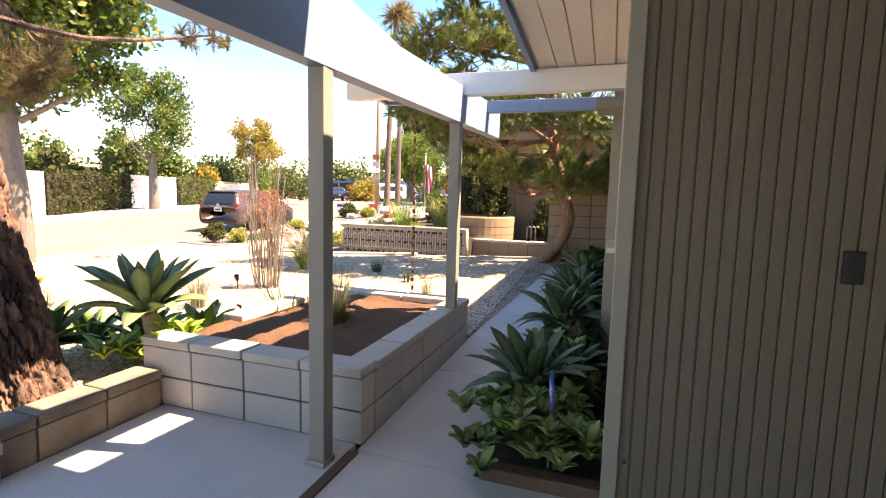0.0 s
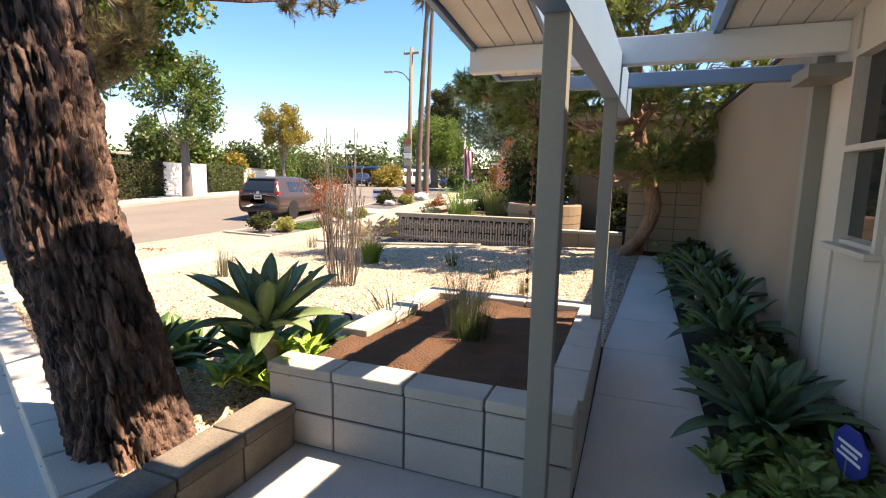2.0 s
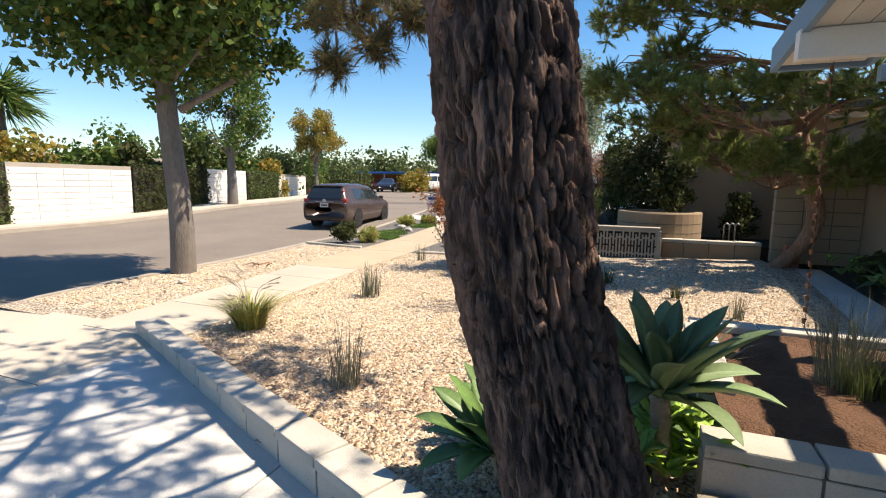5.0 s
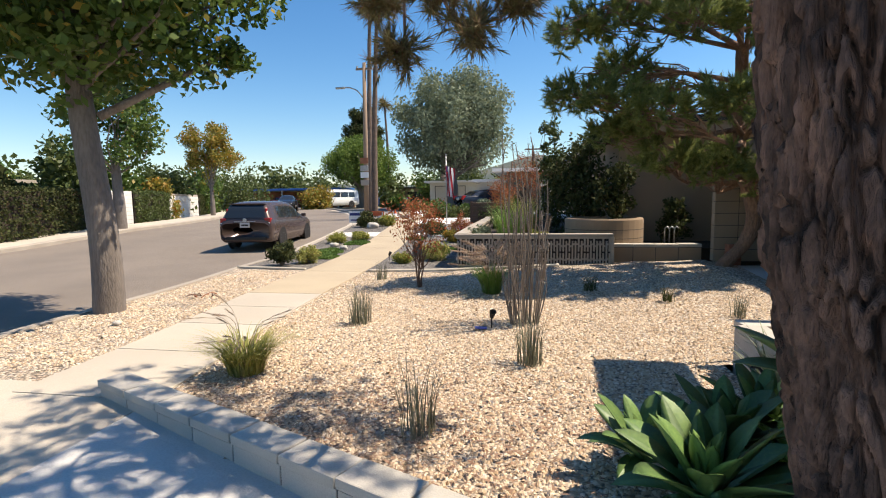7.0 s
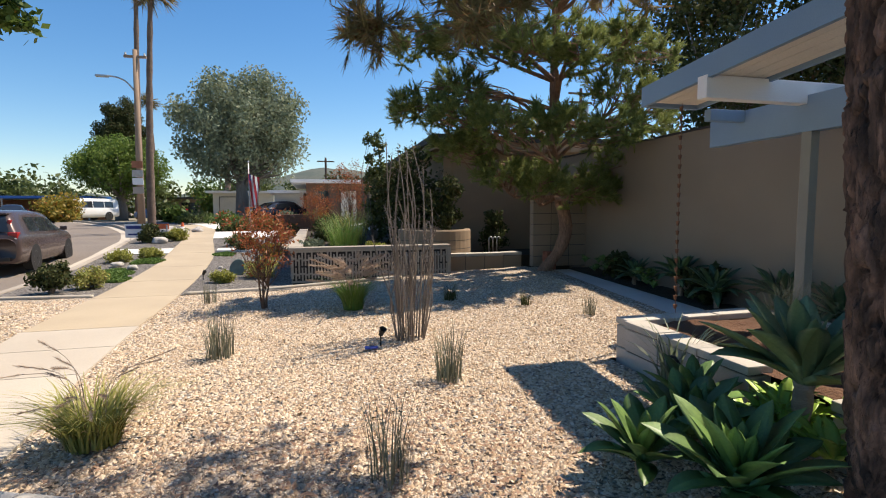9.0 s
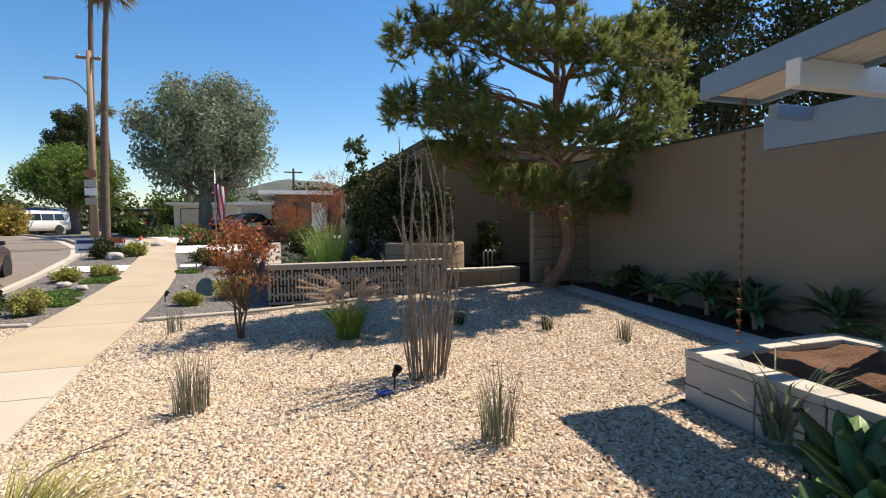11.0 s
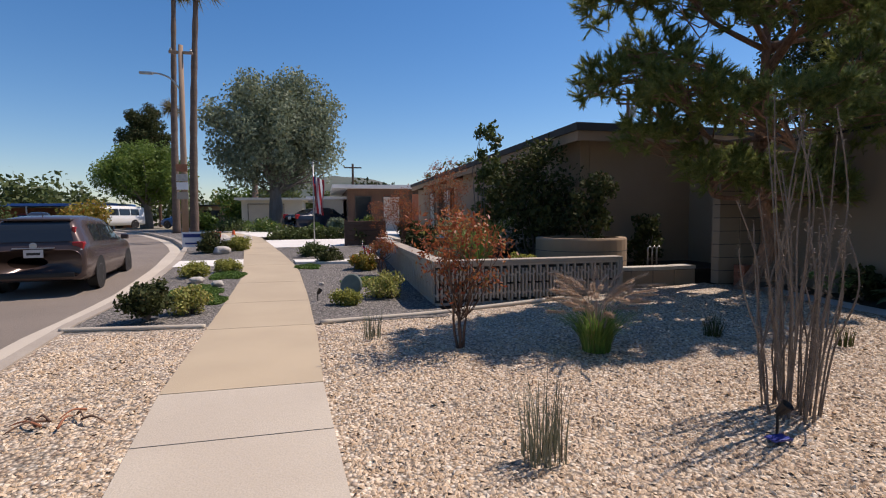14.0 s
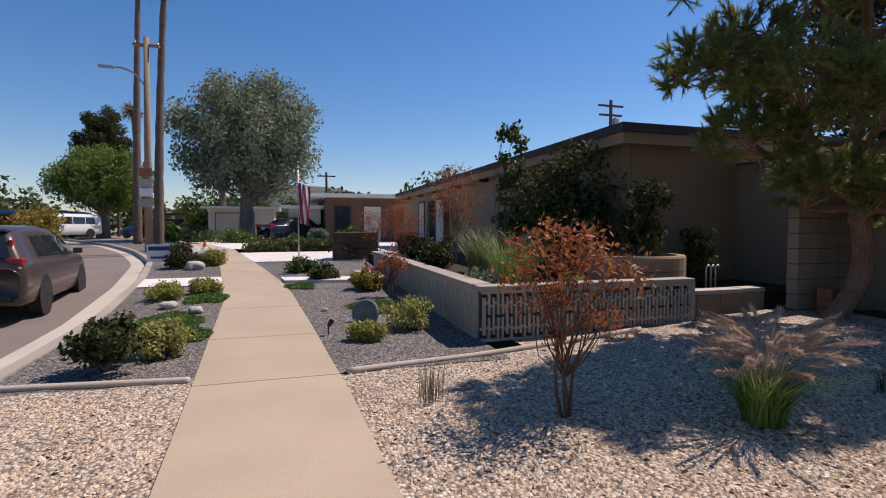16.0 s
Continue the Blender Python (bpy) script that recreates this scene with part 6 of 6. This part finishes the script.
# ---- vehicles ----
def vehicle(name, x, y, z, rz, paint, label, kind="wagon", detail=True):
    """A car facing +y: lofted body, glazing, wheels and lamps."""
    if kind == "wagon":
        ln, hw, wb, R = 4.62, 0.885, 2.78, 0.32
        st = [(0.0, 0.34, 0.80, 0.88, 0.66, 0.90), (0.05, 0.28, 0.92, 1.02, 0.68, 0.96), (0.22, 0.24, 0.98, 1.40, 0.62, 0.985), (0.50, 0.22, 0.985, 1.54, 0.64, 1.0), (1.2, 0.2, 0.97, 1.575, 0.66, 1.0), (2.1, 0.2, 0.95, 1.56, 0.66, 1.0), (2.75, 0.2, 0.94, 1.46, 0.63, 1.0), (3.3, 0.2, 0.95, 1.18, 0.62, 1.0), (3.75, 0.2, 0.92, 1.00, 0.66, 0.99), (4.25, 0.22, 0.78, 0.84, 0.62, 0.94), (4.5, 0.26, 0.62, 0.68, 0.55, 0.82), (4.62, 0.40, 0.52, 0.56, 0.45, 0.66)]
        glass_span, rear_glass = (0.75, 3.15), (0.13, 0.44, 1.06, 1.46)
    elif kind == "sedan":
        ln, hw, wb, R = 4.85, 0.91, 2.85, 0.33
        st = [(0.0, 0.42, 0.82, 0.88, 0.66, 0.80), (0.12, 0.26, 0.95, 1.02, 0.70, 0.95), (0.7, 0.22, 0.98, 1.08, 0.68, 1.0), (1.3, 0.2, 0.97, 1.36, 0.60, 1.0), (2.0, 0.2, 0.95, 1.46, 0.60, 1.0), (2.7, 0.2, 0.93, 1.42, 0.60, 1.0), (3.4, 0.2, 0.93, 1.06, 0.62, 1.0), (4.2, 0.22, 0.84, 0.92, 0.64, 0.97), (4.7, 0.26, 0.66, 0.72, 0.55, 0.85), (4.85, 0.4, 0.55, 0.6, 0.45, 0.68)]
        glass_span, rear_glass = (1.0, 3.1), (0.75, 1.25, 1.10, 1.34)
    else:
        ln, hw, wb, R = 5.2, 0.98, 3.2, 0.36
        st = [(0.0, 0.4, 1.05, 1.9, 0.80, 0.96), (0.1, 0.3, 1.1, 2.02, 0.84, 1.0), (2.0, 0.26, 1.1, 2.05, 0.84, 1.0), (3.7, 0.26, 1.1, 1.98, 0.82, 1.0), (4.35, 0.26, 1.1, 1.28, 0.80, 1.0), (5.0, 0.28, 0.95, 1.05, 0.74, 0.96), (5.2, 0.4, 0.7, 0.8, 0.6, 0.85)]
        glass_span, rear_glass = (0.5, 3.9), (-0.005, 0.03, 1.3, 1.75)
    t = thing(name, (x, y, z), label, "car" if kind != "van" else "van", rz=rz)
    dense = spline(st, 46)
    v, f = [], []
    for yy, zb, zl, zt, rw, k in dense:
        w = hw * k
        zm = zb + (zl - zb) * 0.45
        ring = [(0.0, zb), (w * 0.86, zb), (w * 0.965, zb + 0.07), (w, zm), (w * 0.985, zl - 0.06), (w * 0.955, zl)]
        g = max(zt - zl, 0.02)
        top = w * 0.955 + (min(rw, w * 0.93) - w * 0.955)
        ring += [(w * 0.955 + (top - w * 0.955) * 0.75, zl + g * 0.70), (top * 0.94, zl + g * 0.93), (top * 0.62, zl + g), (0.0, zl + g * 1.012)]
        for a, b in ring:
            v.append((a, yy, b))
        for a, b in ring[::-1][1:-1]:
            v.append((-a, yy, b))
    n = 18
    for i in range(len(dense) - 1):
        for k in range(n):
            f.append((i * n + k, i * n + (k + 1) % n, (i + 1) * n + (k + 1) % n, (i + 1) * n + k))
    f += [tuple(range(n)), tuple(range((len(dense) - 1) * n, len(dense) * n))[::-1]]
    body = part("body", (v, f), paint, t, smooth=True)

    def at(yy):
        return [float(np.interp(yy, dense[:, 0], dense[:, c])) for c in range(1, 6)]

    def side_pt(yy, q, sgn, out=0.006):
        zb, zl, zt, rw, k = at(yy)
        w, g = hw * k, zt - zl
        top = min(rw, w * 0.93)
        x_ = w * 0.955 + (top - w * 0.955) * min(1, q / 0.70 * 0.75)
        return (sgn * (x_ + out), yy, zl + g * q)

    for sgn in (-1, 1):
        a, b = glass_span
        cuts = [a, a + (b - a) * 0.28, a + (b - a) * 0.62, b]
        for c0, c1 in zip(cuts, cuts[1:]):
            gv, gf = [], []
            ys = np.linspace(c0 + 0.03, c1 - 0.03, 6)
            for yy in ys:
                hi = 0.70 if at(yy)[2] - at(yy)[1] > 0.25 else 0.45
                gv += [side_pt(yy, 0.08, sgn), side_pt(yy, hi * 0.5, sgn), side_pt(yy, hi, sgn)]
            for i in range(5):
                for k in range(2):
                    o = i * 3 + k
                    gf.append((o, o + 1, o + 4, o + 3))
            part("side_window", (gv, gf), "glass", body)
        for k, wy in enumerate(((ln - wb) * 0.5 + 0.05, (ln + wb) * 0.5 - 0.02)):
            wh = part("wheel", lathe([(0.0, -0.10), (R * 0.62, -0.10), (R * 0.66, -0.105), (R * 0.93, -0.11), (R, -0.085), (R, 0.085), (R * 0.93, 0.11), (R * 0.66, 0.105), (R * 0.6, 0.09), (0.0, 0.09)], 28), "rubber", t)
            wh.matrix_basis = pose(sgn * (hw - 0.115), wy, R, 0, 90 * sgn, 0)
            rm = part("rim", lathe([(0.0, 0.0), (R * 0.16, 0.012), (R * 0.2, 0.0), (R * 0.55, 0.006), (R * 0.62, 0.016), (R * 0.64, 0.0)], 28, (0, 0, 0.102)), "rim", wh)
            part("wheel_arch", lathe([(R * 1.02, -0.02), (R * 1.16, -0.02), (R * 1.16, 0.0), (R * 1.02, 0.0)], 28), "black", body).matrix_basis = pose(sgn * (hw + 0.002), wy, R + 0.01, 0, 90 * sgn, 0)
            if detail:
                part("spokes", boxes(*[(-0.02, 0.03, 0.104, 0.02, R * 0.58, 0.122)]), "black", rm)
        part("mirror", boxes((sgn * (hw - 0.03), ln * 0.66, 0.98, sgn * (hw + 0.14), ln * 0.66 + 0.09, 1.10) if sgn > 0 else (-(hw + 0.14), ln * 0.66, 0.98, -(hw - 0.03), ln * 0.66 + 0.09, 1.10), bevel=0.025), paint, body)
        lo = (0.70, 1.30) if kind == "wagon" else (0.72, 0.92)
        part("tail_lamp", boxes((min(sgn * hw * 0.70, sgn * hw * 0.93), -0.015 if kind != "wagon" else 0.03, lo[0] + 0.05, max(sgn * hw * 0.70, sgn * hw * 0.93), 0.24, lo[0] + 0.34), bevel=0.03), "red_lamp", body)
        if kind == "wagon":
            part("lamp_lens", boxes((min(sgn * hw * 0.70, sgn * hw * 0.91), 0.018, 0.78, max(sgn * hw * 0.70, sgn * hw * 0.91), 0.2, 0.90), bevel=0.02), "clear_lamp", body)
            part("lamp_strip", boxes((min(sgn * hw * 0.68, sgn * hw * 0.75), 0.15, 1.05, max(sgn * hw * 0.68, sgn * hw * 0.75), 0.33, 1.34), bevel=0.02), "red_lamp", body)
    y0, y1, z0, z1 = rear_glass
    rw0, rw1 = hw * 0.74, hw * 0.62
    if kind == "wagon":
        gv = []
        up_to = int(np.argmax(dense[:, 3] > 1.5)) + 1
        for q in np.linspace(0, 1, 6):
            zz = 1.05 + 0.40 * q
            yy = float(np.interp(zz / 1.005, dense[:up_to, 3], dense[:up_to, 0])) - 0.022
            gv += [(-rw0 + (rw0 - rw1) * q, yy, zz), (rw0 - (rw0 - rw1) * q, yy, zz)]
        part("rear_window", (gv, [(2 * i, 2 * i + 1, 2 * i + 3, 2 * i + 2) for i in range(5)]), "glass", body)
        part("spoiler", boxes((-0.58, 0.20, 1.47, 0.58, 0.48, 1.51), bevel=0.015), paint, body)
        part("tailgate_trim", boxes((-0.34, -0.03, 0.915, 0.34, 0.04, 0.935), bevel=0.006), "rim", body)
        part("bumper_insert", boxes((-0.66, -0.03, 0.33, 0.66, 0.1, 0.43), bevel=0.02), "black", body)
        part("aerial", tube([(0, 0.6, 1.54), (0, 0.5, 1.68)], [0.006, 0.003], 6), "black", body)
        part("badge", lathe([(0.0, 0), (0.06, 0), (0.065, 0.01), (0.05, 0.014), (0.0, 0.01)], 18), "rim", body).matrix_basis = pose(0, -0.0, 0.975, 90, 0, 0)
        part("wiper", tube([(0.0, 0.06, 1.05), (0.35, 0.10, 1.09)], [0.008, 0.005], 6), "black", body)
    else:
        part("rear_window", ([(-rw0, y0 - 0.01, z0), (rw0, y0 - 0.01, z0), (rw1, y1 - 0.03, z1 + 0.02), (-rw1, y1 - 0.03, z1 + 0.02)], [(0, 1, 2, 3)]), "glass", body)
    plate = part("number_plate", boxes((-0.16, -0.02, 0.74, 0.16, 0.0, 0.90), bevel=0.006), "clear_lamp", body)
    part("plate_marks", boxes((-0.11, -0.023, 0.79, 0.11, -0.0205, 0.84)), "black", plate)
    ws0, ws1 = (2.75, 3.35) if kind == "wagon" else ((2.75, 3.4) if kind == "sedan" else (3.75, 4.3))
    zb, zl, zt, rw, k = at(ws1)
    zb2, zl2, zt2, rw2, k2 = at(ws0)
    part("windscreen", ([(-hw * 0.78, ws1, zt + 0.012), (hw * 0.78, ws1, zt + 0.012), (rw2 * 0.92, ws0, zt2 + 0.0), (-rw2 * 0.92, ws0, zt2 + 0.0)], [(0, 1, 2, 3)]), "glass", body)
    return t


vehicle("parked_wagon", -12.58, 12.92, gz(-9, 14.2) - 0.135, radians(8), "car_paint", "bronze-brown compact wagon parked at the kerb").scale = (0.85, 0.85, 0.85)
vehicle("parked_sedan", -9.9, 35.4, gz(-7, 35.4) + 0.006, radians(-58), "dark_car", "dark blue sedan parked across a driveway", "sedan")
vehicle("parked_sedan", -18.0, 52, gz(-9, 52) - 0.14, radians(60), "blue_car", "blue sedan parked far along the street", "sedan", False)
vehicle("parked_van", -25.5, 57, gz(-9, 57) - 0.14, radians(150), "white_car", "white van parked at the street's bend", "van", False)
vehicle("parked_sedan", -31, 52, gz(-9, 52) - 0.14, radians(200), "dark_car", "dark car parked on the far side", "sedan", False)
vehicle("parked_sedan", -34, 60, gz(-9, 57) - 0.14, radians(80), "red_car", "red car parked under the blue canopy", "sedan", False)
vehicle("parked_sedan", -30.5, 66, gz(-9, 57) - 0.14, radians(100), "red_car", "red car parked far down the street", "sedan", False)

# ---- far hill ----
hv, hf = [], []
for j, (d, hh) in enumerate(((620, 0.0), (700, 0.45), (820, 0.85), (950, 1.0), (1200, 0.0))):
    for i in range(61):
        a = radians(-46 + i * 1.35)
        prof = 24 + 52 * math.exp(-((math.degrees(a) - 2) / 9) ** 2) + 14 * noise.noise((i * 0.25, 3, 0)) + 5 * noise.noise((i * 0.9, 7, j))
        hv.append((-8 - d * math.sin(-a) * 1.0, d * math.cos(a), hh * prof))
for j in range(4):
    for i in range(60):
        hf.append((j * 61 + i, j * 61 + i + 1, (j + 1) * 61 + i + 1, (j + 1) * 61 + i))
structure("backdrop_hill", (hv, hf), "hill", "hazy green-brown hill on the horizon", True)

# ---- loose pebbles near the walk ----
def pebbles(n, region, seed):
    r = np.random.default_rng(seed)
    base = np.array([(1, 0, 0), (0.3, 0.95, 0), (-0.8, 0.6, 0), (-0.8, -0.6, 0), (0.3, -0.95, 0), (0.1, 0, 0.75)])
    fs = np.array([(0, 1, 5), (1, 2, 5), (2, 3, 5), (3, 4, 5), (4, 0, 5)])
    V, F, c = [], [], 0
    while c < n:
        x, y = region(r)
        if x is None:
            continue
        s = r.uniform(0.008, 0.021)
        a = r.random() * 6.283
        ca, sa = math.cos(a), math.sin(a)
        b = base * np.array((1, r.uniform(0.6, 1), r.uniform(0.6, 1.1))) * s
        b = b * (1 + 0.25 * r.normal(size=(6, 1)))
        tl = r.normal() * 0.4
        q = np.stack([b[:, 0] * ca - b[:, 1] * sa, b[:, 0] * sa + b[:, 1] * ca, b[:, 2] + b[:, 0] * tl], 1) + (x, y, gz(x, y) + wob(x, y) - 0.014)
        V.append(q)
        F.append(fs + 6 * c)
        c += 1
    return np.concatenate(V).tolist(), np.concatenate(F).tolist()


def yard_spot(r):
    x, y = r.uniform(-7.9, -2.0), r.uniform(1.5, 9.3)
    if r.random() > 1.15 - (y - 1.5) / 8.5:
        return None, None
    if x < walk_right(y) + 0.02 or y < curb_line(x) + 0.2 or (x > -3.5 and y < 4.72):
        return None, None
    return x, y


def verge_spot(r):
    x, y = r.uniform(-10.4, -8.7), r.uniform(3.8, 9.3)
    return (x, y) if kerb_x(y) + 0.2 < x < walk_left(y) - 0.02 else (None, None)


tagged(part("gravel_stones", pebbles(60000, yard_spot, 5), "pebble"), "loose pale tan pebbles of the yard", "gravel", kind="stuff")
tagged(part("verge_stones", pebbles(9000, verge_spot, 6), "pebble"), "loose pale tan pebbles of the verge", "gravel", kind="stuff")


def needle_litter(n, region, seed):
    """Dry needles and small leaves lying flat on the gravel."""
    r = np.random.default_rng(seed)
    V, F = [], []
    while len(F) < n:
        x, y = region(r)
        if x is None:
            continue
        a, ln = r.random() * 6.283, r.uniform(0.02, 0.06)
        z = gz(x, y) + wob(x, y) + r.uniform(0.012, 0.024)
        o = len(V)
        w = 0.0035 if r.random() < 0.8 else 0.012
        dx, dy = math.cos(a), math.sin(a)
        V += [(x - dy * w, y + dx * w, z), (x + dy * w, y - dx * w, z), (x + dx * ln, y + dy * ln, z + r.uniform(-0.004, 0.01))]
        F.append((o, o + 1, o + 2))
    return V, F


def near_pine(r):
    x, y = r.normal(-6.0, 1.1), r.normal(3.1, 0.7)
    return (x, y) if y > curb_line(x) + 0.2 and -7.5 < x < -3.5 and y < 5 and not (x > -3.5 and y > 2.4) else (None, None)


def on_drive(r):
    x, y = r.uniform(-7.4, -3.6), r.uniform(0.2, 3.2)
    return (x, y) if y < curb_line(x) - 0.03 else (None, None)


tagged(part("needle_litter", needle_litter(3200, near_pine, 8), "litter"), "dry brown pine needles scattered on gravel", "leaf litter", kind="stuff")


def sparse_leaves():
    V, F = [], []
    r = np.random.default_rng(12)
    while len(F) < 70:
        x, y = on_drive(r)
        if x is None:
            continue
        a, ln, o = r.random() * 6.283, r.uniform(0.012, 0.035), len(V)
        dx, dy = math.cos(a), math.sin(a)
        V += [(x - dx * ln, y - dy * ln, 0.003), (x - dy * ln * 0.4, y + dx * ln * 0.4, 0.008), (x + dx * ln, y + dy * ln, 0.004), (x + dy * ln * 0.4, y - dx * ln * 0.4, 0.006)]
        F.append((o, o + 1, o + 2, o + 3))
    return V, F


tagged(part("fallen_leaves", sparse_leaves(), "litter"), "few dry leaves fallen on the driveway", "leaf litter", kind="stuff")
